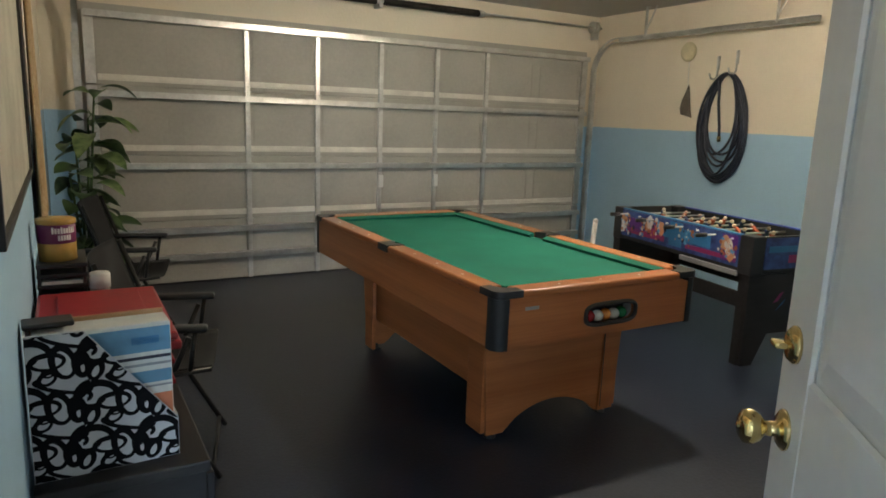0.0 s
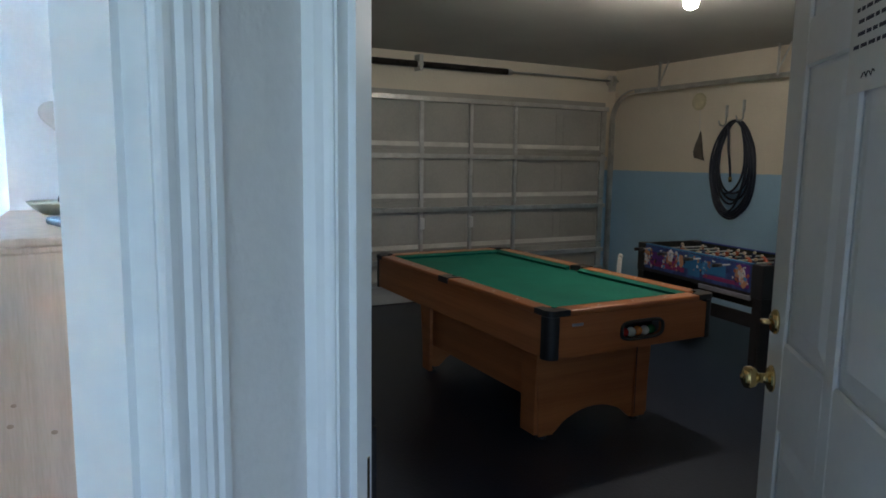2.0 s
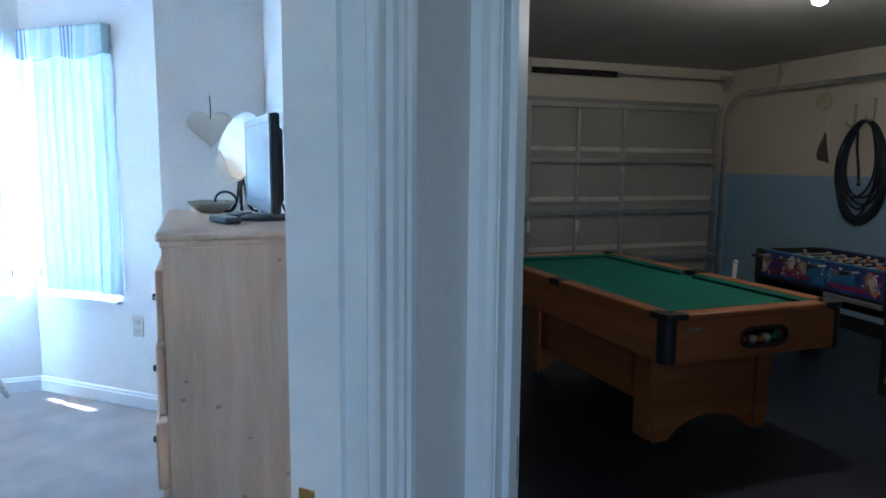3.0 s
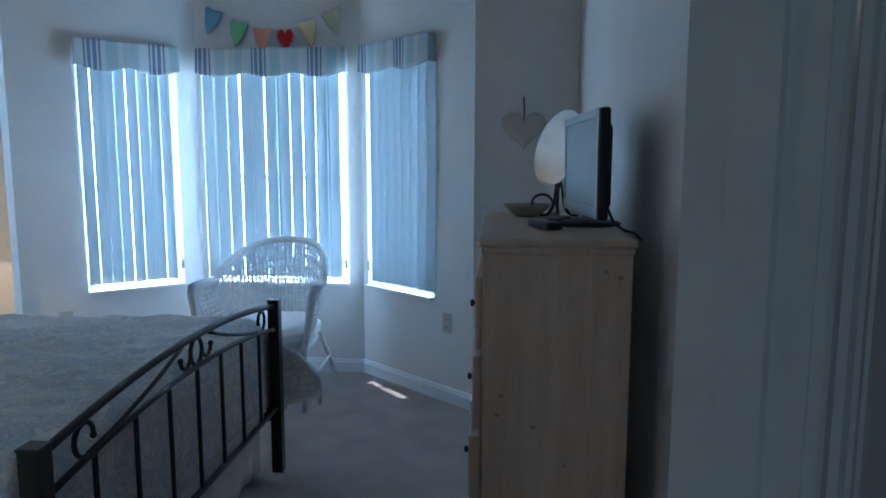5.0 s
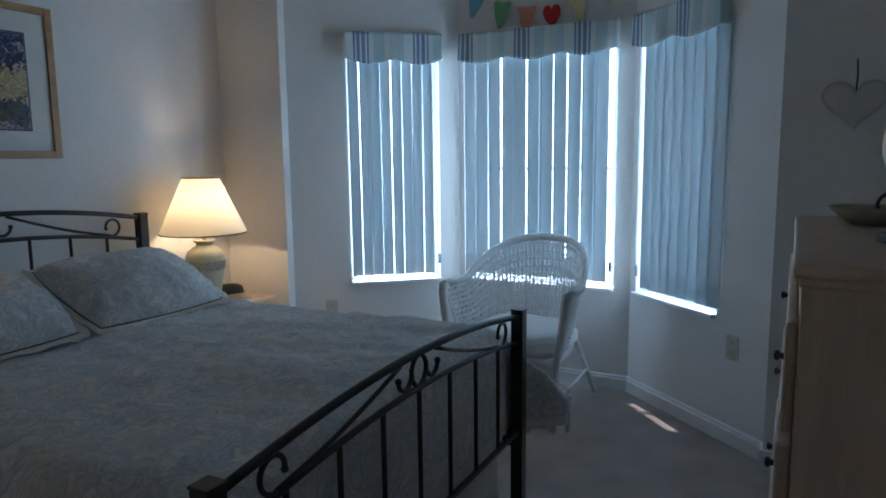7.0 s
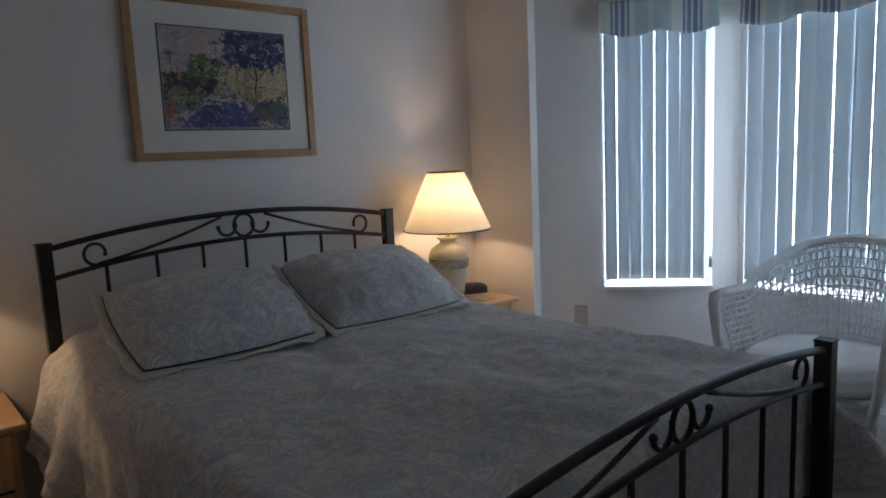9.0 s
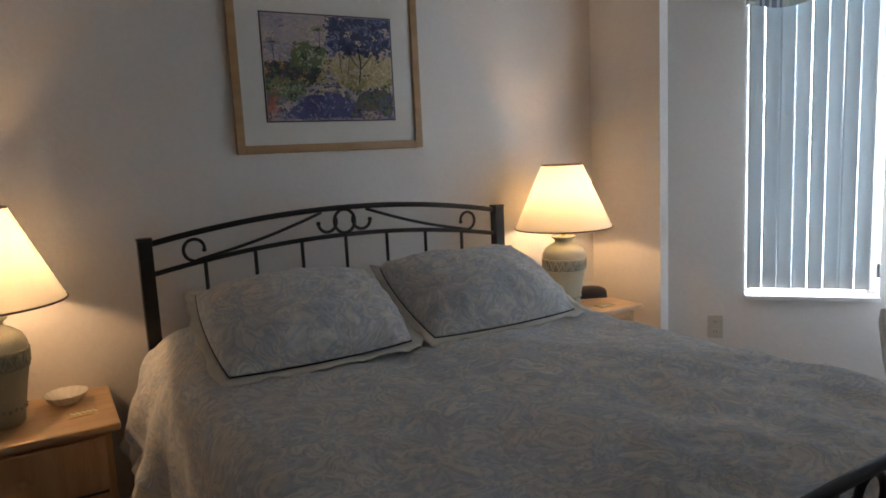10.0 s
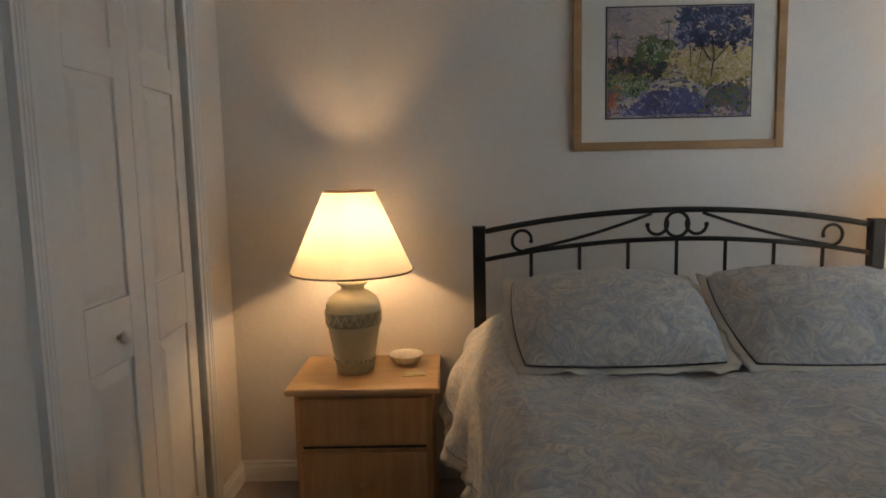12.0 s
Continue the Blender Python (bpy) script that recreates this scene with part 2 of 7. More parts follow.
def paisley_cloth(name):
    """Faded grey-blue and cream brocade: teardrop cells with inner rings, vines and mottling."""
    m = surface(name, (0.3, 0.3, 0.3), (0.4, 0.4, 0.4), 0.85, 5.0, bump=0.3, fine=260, sheen=0.15)
    t = m.node_tree

    def node(kind, **settings):
        n = t.nodes.new(kind)
        for k, v in settings.items():
            n.inputs[k.replace("_", " ")].default_value = v
        return n

    def math_node(op, a, b):
        n = t.nodes.new("ShaderNodeMath")
        n.operation = op
        t.links.new(a, n.inputs[0])
        n.inputs[1].default_value = b
        return n.outputs[0]

    def span(src, lo, hi, to_lo=0.0, to_hi=1.0):
        n = t.nodes.new("ShaderNodeMapRange")
        n.interpolation_type = "SMOOTHSTEP"
        for k, v in zip((1, 2, 3, 4), (lo, hi, to_lo, to_hi)):
            n.inputs[k].default_value = v
        t.links.new(src, n.inputs[0])
        return n.outputs[0]

    def blend(fac, under, over):
        n = t.nodes.new("ShaderNodeMix")
        n.data_type = "RGBA"
        t.links.new(fac, n.inputs[0])
        for k, c in ((6, under), (7, over)):
            if isinstance(c, tuple):
                n.inputs[k].default_value = (*c, 1)
            else:
                t.links.new(c, n.inputs[k])
        return n.outputs[2]

    tc = t.nodes.new("ShaderNodeTexCoord")
    warp = node("ShaderNodeTexNoise", Scale=5.5, Detail=2.0)
    t.links.new(tc.outputs["Object"], warp.inputs["Vector"])
    scl, addv = t.nodes.new("ShaderNodeVectorMath"), t.nodes.new("ShaderNodeVectorMath")
    scl.operation, addv.operation = "SCALE", "ADD"
    scl.inputs["Scale"].default_value = 0.32
    t.links.new(warp.outputs["Color"], scl.inputs[0])
    t.links.new(scl.outputs[0], addv.inputs[0])
    t.links.new(tc.outputs["Object"], addv.inputs[1])
    cells = node("ShaderNodeTexVoronoi", Scale=9.0)
    small = node("ShaderNodeTexVoronoi", Scale=27.0)
    blot, vine, fleck = node("ShaderNodeTexNoise", Scale=15.0, Detail=4.0), node("ShaderNodeTexNoise", Scale=13.0, Detail=1.0), node("ShaderNodeTexNoise", Scale=62.0, Detail=4.0)
    for n in (cells, small, blot, vine, fleck):
        t.links.new(addv.outputs[0], n.inputs["Vector"])
    beige, slate, blue, cream = (0.74, 0.70, 0.665), (0.38, 0.41, 0.465), (0.565, 0.60, 0.645), (0.84, 0.81, 0.77)
    col = blend(span(blot.outputs["Fac"], 0.44, 0.56), beige, blue)
    rings = math_node("PINGPONG", math_node("MULTIPLY", cells.outputs["Distance"], 4.2), 0.5)
    sep = t.nodes.new("ShaderNodeSeparateColor")
    t.links.new(cells.outputs["Color"], sep.inputs[0])
    inside = span(cells.outputs["Distance"], 0.24, 0.34, 1.0, 0.0)
    pick = t.nodes.new("ShaderNodeMath")
    pick.operation = "MULTIPLY"
    t.links.new(inside, pick.inputs[0])
    t.links.new(span(sep.outputs[0], 0.45, 0.60, 0.0, 0.75), pick.inputs[1])
    col = blend(pick.outputs[0], col, cream)
    lace = t.nodes.new("ShaderNodeMath")
    lace.operation = "MULTIPLY"
    t.links.new(span(rings, 0.20, 0.46, 0.0, 0.65), lace.inputs[0])
    t.links.new(span(fleck.outputs["Fac"], 0.38, 0.55), lace.inputs[1])
    col = blend(lace.outputs[0], col, slate)
    col = blend(span(small.outputs["Distance"], 0.12, 0.34, 0.65, 0.0), col, blue)
    off = math_node("ABSOLUTE", math_node("SUBTRACT", vine.outputs["Fac"], 0.5), 0.0)
    col = blend(span(off, 0.004, 0.022, 0.30, 0.0), col, slate)
    col = blend(span(math_node("ABSOLUTE", math_node("SUBTRACT", vine.outputs["Fac"], 0.56), 0.0), 0.004, 0.020, 0.6, 0.0), col, cream)
    col = blend(span(fleck.outputs["Fac"], 0.50, 0.64, 0.0, 0.6), col, beige)
    col = blend(span(fleck.outputs["Fac"], 0.36, 0.46, 0.55, 0.0), col, slate)
    t.links.new(col, principled(m).inputs["Base Color"])
    return m


PAISLEY = paisley_cloth("paisley_brocade")


def striped_cloth(name):
    m = surface(name, (0.5, 0.5, 0.5), (0.6, 0.6, 0.6), 0.85, 5.0, bump=0.2, fine=240)
    t = m.node_tree
    tc, sep, frac, mul = t.nodes.new("ShaderNodeTexCoord"), t.nodes.new("ShaderNodeSeparateXYZ"), t.nodes.new("ShaderNodeMath"), t.nodes.new("ShaderNodeMath")
    t.links.new(tc.outputs["Object"], sep.inputs[0])
    mul.operation, frac.operation = "MULTIPLY", "FRACT"
    mul.inputs[1].default_value = 1 / 0.36
    t.links.new(sep.outputs["X"], mul.inputs[0])
    t.links.new(mul.outputs[0], frac.inputs[0])
    blue, pale, teal = (0.20, 0.27, 0.42), (0.66, 0.70, 0.68), (0.48, 0.60, 0.62)
    ramped(m, frac.outputs[0], [(0.0, pale), (0.08, blue), (0.11, pale), (0.14, blue), (0.19, pale), (0.22, blue), (0.28, pale), (0.31, blue), (0.34, pale), (0.42, teal), (0.60, pale), (0.68, (0.56, 0.63, 0.64)), (0.80, teal), (0.92, pale)], "CONSTANT")
    return m


STRIPES = striped_cloth("striped_valance_cloth")


LOOPINK = plain("matt_black_print", (0.006, 0.006, 0.008), 0.95)
principled(LOOPINK).inputs["Specular IOR Level"].default_value = 0.15
SWIRL = plain("white_card", (0.58, 0.58, 0.60), 0.6, spread=0.05)
HEARTC = plain("heart_linen", (0.58, 0.54, 0.48), 0.9, spread=0.06, fine=220)
SLING = plain("black_sling_cloth", (0.010, 0.010, 0.011), 0.9, fine=200)

# ---------- mesh helpers ----------
def link_mesh(name, bm, material, smooth=False):
    bmesh.ops.recalc_face_normals(bm, faces=bm.faces)
    me = bpy.data.meshes.new(name)
    bm.to_mesh(me)
    bm.free()
    me.materials.append(material)
    if smooth:
        me.polygons.foreach_set("use_smooth", [True] * len(me.polygons))
    return new(name, me)


def part(name, bm, material, parent, label="", smooth=False):
    ob = link_mesh(name, bm, material, smooth)
    ob.parent = parent
    return tagged(ob, label)


def thing(name, label, category, at=(0, 0, 0), turn=0.0, group=""):
    ob = new(name)
    ob.empty_display_size = 0.05
    ob.matrix_basis = pose(*at, 0, 0, turn)
    return tagged(ob, label, category, group)


def single(name, bm, material, label, category, smooth=False, group=""):
    return tagged(link_mesh(name, bm, material, smooth), label, category, group)


def setting(name, bm, material, label="", smooth=False):
    return tagged(link_mesh(name, bm, material, smooth), label, kind="structure")


def prism(poly, z0, z1, bm=None, m=None):
    """An upright slab over a polygon in x, y."""
    bm = bm or bmesh.new()
    lo, hi = [bm.verts.new((x, y, z0)) for x, y in poly], [bm.verts.new((x, y, z1)) for x, y in poly]
    bm.faces.new(lo[::-1])
    bm.faces.new(hi)
    n = len(poly)
    for i in range(n):
        bm.faces.new((lo[i], lo[(i + 1) % n], hi[(i + 1) % n], hi[i]))
    if m is not None:
        bmesh.ops.transform(bm, matrix=m, verts=lo + hi)
    return bm


def box(x0, x1, y0, y1, z0, z1, bm=None, bevel=0.0, m=None, seg=2):
    """A box, with rounded edges where bevel is given; only in a bmesh of its own is it bevelled."""
    tmp = prism([(x0, y0), (x1, y0), (x1, y1), (x0, y1)], z0, z1)
    if bevel:
        bmesh.ops.bevel(tmp, geom=list(tmp.edges), offset=bevel, segments=seg, profile=0.5, affect="EDGES")
    if m is not None:
        bmesh.ops.transform(tmp, matrix=m, verts=tmp.verts)
    if bm is None:
        return tmp
    return merge(bm, tmp)


def merge(bm, tmp):
    me = bpy.data.meshes.new("tmp")
    tmp.to_mesh(me)
    tmp.free()
    bm.from_mesh(me)
    bpy.data.meshes.remove(me)
    return bm


def tube(points, r, bm=None, seg=8, closed=False, taper=None):
    """A round bar along points."""
    bm = bm or bmesh.new()
    pts = [Vector(p) for p in points]
    n, rings = len(pts), []
    up = None
    for i, p in enumerate(pts):
        d = (pts[(i + 1) % n] - pts[i - 1]) if closed or 0 < i < n - 1 else (pts[1] - pts[0] if i == 0 else pts[-1] - pts[-2])
        d.normalize()
        if up is None:
            up = d.orthogonal().normalized()
        up = (up - d * up.dot(d)).normalized()
        side = d.cross(up)
        rad = r if taper is None else r * (1 + (taper - 1) * i / (n - 1))
        rings.append([bm.verts.new(p + (up * math.cos(a) + side * math.sin(a)) * rad) for a in (2 * math.pi * k / seg for k in range(seg))])
    for i in range(n if closed else n - 1):
        a, b = rings[i], rings[(i + 1) % n]
        for k in range(seg):
            bm.faces.new((a[k], a[(k + 1) % seg], b[(k + 1) % seg], b[k]))
    if not closed:
        bm.faces.new(rings[0][::-1])
        bm.faces.new(rings[-1])
    return bm


def lathe(profile, seg=40, bm=None, at=(0, 0, 0), wave=None):
    """A body turned about z from (radius, height) pairs."""
    bm = bm or bmesh.new()
    rings = []
    for r, z in profile:
        row = []
        for k in range(seg):
            a = 2 * math.pi * k / seg
            rr = r * (1 + (wave(a) if wave else 0))
            row.append(bm.verts.new((at[0] + rr * math.cos(a), at[1] + rr * math.sin(a), at[2] + z)))
        rings.append(row)
    for a, b in zip(rings, rings[1:]):
        for k in range(seg):
            bm.faces.new((a[k], a[(k + 1) % seg], b[(k + 1) % seg], b[k]))
    if profile[0][0] > 1e-6:
        bm.faces.new(rings[0][::-1])
    if profile[-1][0] > 1e-6:
        bm.faces.new(rings[-1])
    return bm


def ball(r, at, bm=None, seg=14):
    tmp = bmesh.new()
    bmesh.ops.create_uvsphere(tmp, u_segments=seg, v_segments=seg // 2 + 2, radius=r, matrix=Matrix.Translation(at))
    return tmp if bm is None else merge(bm, tmp)


def sheet(f, nu, nv, bm=None, thick=0.0):
    """A surface from f(u, v) over 0..1, closed into a thin solid where thick is given."""
    tmp = bmesh.new()
    grid = [[tmp.verts.new(f(i / nu, j / nv)) for j in range(nv + 1)] for i in range(nu + 1)]
    for i in range(nu):
        for j in range(nv):
            tmp.faces.new((grid[i][j], grid[i + 1][j], grid[i + 1][j + 1], grid[i][j + 1]))
    if thick:
        bmesh.ops.recalc_face_normals(tmp, faces=tmp.faces)
        bmesh.ops.solidify(tmp, geom=list(tmp.faces), thickness=thick)
    return tmp if bm is None else merge(bm, tmp)


def frame_of(origin, along, z=0.0):
    """A pose whose x axis runs along a plan direction."""
    return pose(origin[0], origin[1], z, 0, 0, math.degrees(math.atan2(along[1], along[0])))


def wall_run(name, a, b, thick, z0, z1, material, holes=(), label=""):
    """A wall whose seen face runs from a to b, with its thickness to the right of that way; holes: (from, to, sill, head)."""
    length = math.dist(a, b)
    m = frame_of(a, (b[0] - a[0], b[1] - a[1]))
    bm = bmesh.new()
    cuts = sorted({0.0, length, *(h[0] for h in holes), *(h[1] for h in holes)})
    for s0, s1 in zip(cuts, cuts[1:]):
        spans = [(z0, z1)]
        for h0, h1, sill, head in holes:
            if h0 <= s0 and s1 <= h1:
                spans = [(z0, sill), (head, z1)]
        for lo, hi in spans:
            if hi - lo > 1e-4:
                prism([(s0, -thick), (s1, -thick), (s1, 0), (s0, 0)], lo, hi, bm, m)
    return setting(name, bm, material, label)

# ---------- the shell of the place ----------
GF, GC, HC = -0.13, 2.49, 2.60          # garage floor, garage ceiling, house ceiling
HB, FRONT, CLOSET, RIGHT = -2.94, 3.72, 0.39, 0.685   # bedroom: headboard, window side, closet and dresser walls
BAY = [(-2.467, 3.775), (-1.675, 4.46), (-0.595, 4.46), (0.15, 3.80)]
SILL, HEAD = 0.60, 2.06

setting("ground", box(-300, 300, -300, 300, -0.40, -0.30), surface("lawn", (0.05, 0.09, 0.03), (0.09, 0.13, 0.05), 0.95, 0.5, bump=0.5), "level lawn round the house")
setting("floor_bedroom", prism([(-3.1, 0.2), (-0.3, 0.0), (0.0, -0.03), (0.56, 0.545), (0.86, 1.0), (0.72, 3.9), (-0.6, 4.6), (-1.67, 4.6), (-3.1, 3.9)], -0.12, 0.0), CARPET, "beige cut-pile carpet")
setting("floor_hall", prism([(-1.3, -3.2), (2.1, -3.2), (2.1, -0.25), (1.64, 0.18), (0.86, 0.965), (0.62, 0.68), (-0.05, -0.02), (-0.3, -0.02), (-1.3, -0.9)], -0.135, -0.003), CARPET, "beige cut-pile carpet")
setting("floor_garage", box(0.6, 6.6, 0.0, 6.9, GF - 0.1, GF), GFLOOR, "dark blue-grey painted concrete floor")
setting("ceiling_house", prism([(-3.1, -3.3), (0.745, -3.3), (0.745, 3.9), (0.24, 3.92), (-0.53, 4.6), (-1.74, 4.6), (-2.56, 3.89), (-3.1, 3.89)], HC, HC + 0.1), CEIL, "white textured ceiling")
setting("ceiling_hall", prism([(0.745, -3.3), (2.2, -3.3), (2.2, -0.5), (1.7, 0.1), (0.745, 0.95)], HC, HC + 0.1), CEIL, "white textured ceiling")
setting("ceiling_garage", box(0.80, 6.5, 0.02, 6.6, GC, GC + 0.1), GCEIL, "grey textured garage ceiling")

# bedroom walls
wall_run("wall_headboard", (HB, CLOSET - 0.2), (HB, FRONT + 0.2), -0.12, -0.1, HC, WALL, label="warm white painted bedroom wall")
wall_run("wall_beside_bay", (HB, FRONT), (BAY[0][0], FRONT), -0.055, -0.1, HC, WALL, label="short warm white wall beside the bay")
wall_run("wall_beside_bay_far", (BAY[3][0], FRONT), (RIGHT, FRONT), -0.08, -0.1, HC, WALL, label="short warm white wall with a heart hung on it")
wall_run("wall_dresser", (RIGHT, 1.035), (RIGHT, FRONT + 0.1), 0.10, -0.1, HC, WALL, label="warm white painted bedroom wall")
wall_run("wall_closet", (HB, CLOSET), (-0.30, CLOSET), 0.10, -0.1, HC, WALL, [(0.366, 1.265, -0.1, 2.04)], "warm white wall with the closet opening")
wall_run("wall_closet_return", (-0.30, CLOSET), (-0.30, -0.02), 0.08, -0.1, HC, WALL)
bay_len = [math.dist(BAY[i], BAY[i + 1]) for i in range(3)]
WIN = [(0.350, 0.918), (0.035, 0.985), (0.055, 0.675)]
for i, nm in enumerate(("wall_bay_west", "wall_bay_middle", "wall_bay_east")):
    wall_run(nm, BAY[i], BAY[i + 1], -0.14, -0.1, HC, WALL, [(*WIN[i], SILL, HEAD)], "warm white bay wall round a window")
setting("wall_pillar", prism([(0.435, 0.76), (0.516, 0.68), (0.745, 0.91), (0.775, 0.88), (0.86, 0.965), (0.86, 1.035), (0.685, 1.035), (0.685, 1.01)], -0.13, HC), WALL, "white wall corner between the two doorways")

# doorway to the bedroom: local x along the opening, y towards the hall
MB = frame_of((0.435, 0.76), (-1, -1))
MG = frame_of((0.86, 0.965), (1, -1))
BW, GW, DH = 0.74, 0.82, 2.04
bm = prism([(0, 0), (BW, 0), (BW, 0.114), (0, 0.114)], DH, HC, m=MB)
prism([(BW, 0), (BW + 0.33, 0), (BW + 0.33, 0.114), (BW, 0.114)], -0.1, HC, bm, MB)
setting("wall_bedroom_door", bm, WALL)
bm = prism([(0, -0.12), (GW, -0.12), (GW, -0.06), (0, -0.06)], DH, HC, m=MG)
prism([(GW, -0.12), (GW + 0.45, -0.12), (GW + 0.45, -0.06), (GW, -0.06)], -0.13, HC, bm, MG)
setting("wall_garage_door_hall_side", bm, WALL)
bm = prism([(0, -0.06), (GW, -0.06), (GW, 0), (0, 0)], DH, HC, m=MG)
prism([(GW, -0.06), (GW + 0.45, -0.06), (GW + 0.45, 0), (GW, 0)], -0.13, HC, bm, MG)
setting("wall_garage_door_garage_side", bm, GWALL)

CASING = [(0, 0), (0, 0.010), (0.006, 0.013), (0.018, 0.013), (0.022, 0.010), (0.028, 0.010), (0.034, 0.016), (0.044, 0.018), (0.050, 0.014), (0.056, 0.019), (0.064, 0.019), (0.068, 0.014), (0.074, 0.020), (0.088, 0.020), (0.094, 0.0)]


def casing(name, m, s, toward, face, out, top):
    """One upright of a moulded door casing at s, spreading toward -1 or +1, on a face whose outside lies at out."""
    return setting(name, prism([(s + toward * u, face + out * v) for u, v in CASING], 0.0, top, m=m), TRIM, "white moulded door casing")


casing("trim_bedroom_door", MB, 0.0, -1, 0.114, 1, DH + 0.09)
casing("trim_bedroom_door_hinge", MB, BW, 1, 0.114, 1, DH + 0.09)
casing("trim_bedroom_door_inside", MB, -0.024, -1, 0.0, -1, DH + 0.09)
setting("trim_bedroom_door_head", box(-0.09, BW + 0.09, 0.114, 0.133, DH, DH + 0.095, bevel=0.004, m=MB), TRIM)
bm = box(-0.002, 0.004, -0.001, 0.115, 0.0, DH, m=MB)
box(0.004, 0.016, 0.045, 0.085, 0.0, DH, bm, m=MB)
setting("jamb_bedroom_door", bm, TRIM, "white door jamb with a stop strip")
bm = box(BW - 0.004, BW + 0.002, -0.001, 0.115, 0.0, DH, m=MB)
box(-0.002, BW + 0.002, -0.001, 0.115, DH - 0.004, DH + 0.002, bm, m=MB)
setting("jamb_bedroom_door_hinge", bm, TRIM)
setting("trim_garage_door", prism([(-0.052, -0.12), (-0.052, -0.136), (-0.042, -0.139), (-0.026, -0.134), (-0.012, -0.134), (-0.004, -0.131), (0.0, -0.128), (0.0, -0.12)], 0.0, DH + 0.09, m=MG), TRIM, "narrow white door casing")
casing("trim_garage_door_hinge", MG, GW, 1, -0.12, -1, DH + 0.09)
setting("trim_garage_door_head", box(-0.04, GW + 0.09, -0.139, -0.12, DH, DH + 0.095, bevel=0.004, m=MG), TRIM)
bm = box(-0.002, 0.004, -0.121, 0.001, -0.13, DH, m=MG)
box(0.004, 0.016, -0.085, -0.045, 0.0, DH, bm, m=MG)
setting("jamb_garage_door", bm, TRIM, "white door jamb with a stop strip")
bm = box(GW - 0.004, GW + 0.002, -0.121, 0.001, -0.13, DH, m=MG)
box(-0.002, GW + 0.002, -0.121, 0.001, DH - 0.004, DH + 0.002, bm, m=MG)
setting("jamb_garage_door_hinge", bm, TRIM)
setting("threshold", box(0.0, GW, -0.10, 0.03, -0.004, 0.012, bevel=0.004, m=MG), STEEL, "low metal threshold at the garage door")
setting("step_face", box(0.0, GW, -0.05, -0.005, GF - 0.02, -0.004, m=MG), GHEAD)

tagged(link_mesh("strike_plate", box(0.004, 0.0058, 0.012, 0.040, 0.91, 0.97, bevel=0.0008, m=MB), BRASS), "brass strike plate on the bedroom door jamb", "strike plate")

# hall walls
wall_run("wall_hall_west", (-0.325, 0.0), (-1.2, -0.875), -0.08, -0.13, HC, WALL)
wall_run("wall_hall_side", (-1.2, -0.875), (-1.2, -3.0), -0.1, -0.13, HC, WALL)
wall_run("wall_hall_back", (-1.2, -3.0), (2.0, -3.0), 0.14, -0.13, HC, WALL, [(0.15, 1.45, 0.65, 2.15)], "unseen white hall wall with the added window opening")
wall_run("wall_hall_east", (2.0, -3.0), (2.0, -0.3), 0.1, -0.13, HC, WALL)
wall_run("wall_hall_corner", (2.0, -0.3), (1.63, 0.08), 0.1, -0.13, HC, WALL)

# garage walls
wall_run("wall_garage_west", (0.86, 1.035), (0.86, 6.55), -0.072, GF - 0.05, HC, GWALL, label="garage wall, pale blue below and cream above")
wall_run("wall_garage_back", (1.68, 0.11), (6.28, 0.11), 0.1, GF - 0.05, HC, GWALL)
wall_run("wall_garage_east", (6.28, 0.11), (6.28, 6.55), 0.12, GF - 0.05, HC, GWALL, label="garage wall, pale blue below and cream above")
wall_run("wall_garage_front", (0.86, 6.40), (6.28, 6.40), -0.15, GF - 0.05, HC, GWALL, [(0.30, 5.20, GF - 0.05, 2.06)], "garage front wall round the sectional door")

# skirting boards
SKIRT = [(0, 0), (0.014, 0), (0.014, 0.065), (0.009, 0.075), (0.009, 0.083), (0.003, 0.09), (0, 0.09)]


def skirting(name, a, b):
    """A moulded board at the foot of a wall whose room lies to the left of a to b."""
    length, m = math.dist(a, b), frame_of(a, (b[0] - a[0], b[1] - a[1]))
    turn = Matrix(((0, 0, 1, 0), (1, 0, 0, 0), (0, 1, 0, 0), (0, 0, 0, 1)))
    return setting(name, prism(SKIRT, 0.0, length, m=m @ turn), TRIM, "low white moulded skirting board")


for a, b in (((HB, FRONT), (HB, CLOSET)), ((BAY[0][0], FRONT), (HB, FRONT)), (BAY[1], BAY[0]), (BAY[2], BAY[1]), (BAY[3], BAY[2]), ((RIGHT, FRONT), (BAY[3][0], FRONT)), ((RIGHT, 1.04), (RIGHT, FRONT)), ((HB, CLOSET), (-2.63, CLOSET))):
    skirting("baseboard", a, b)
setting("baseboard_reveal", box(BAY[3][0] - 0.014, BAY[3][0], FRONT - 0.014, BAY[3][1], 0, 0.09), TRIM)


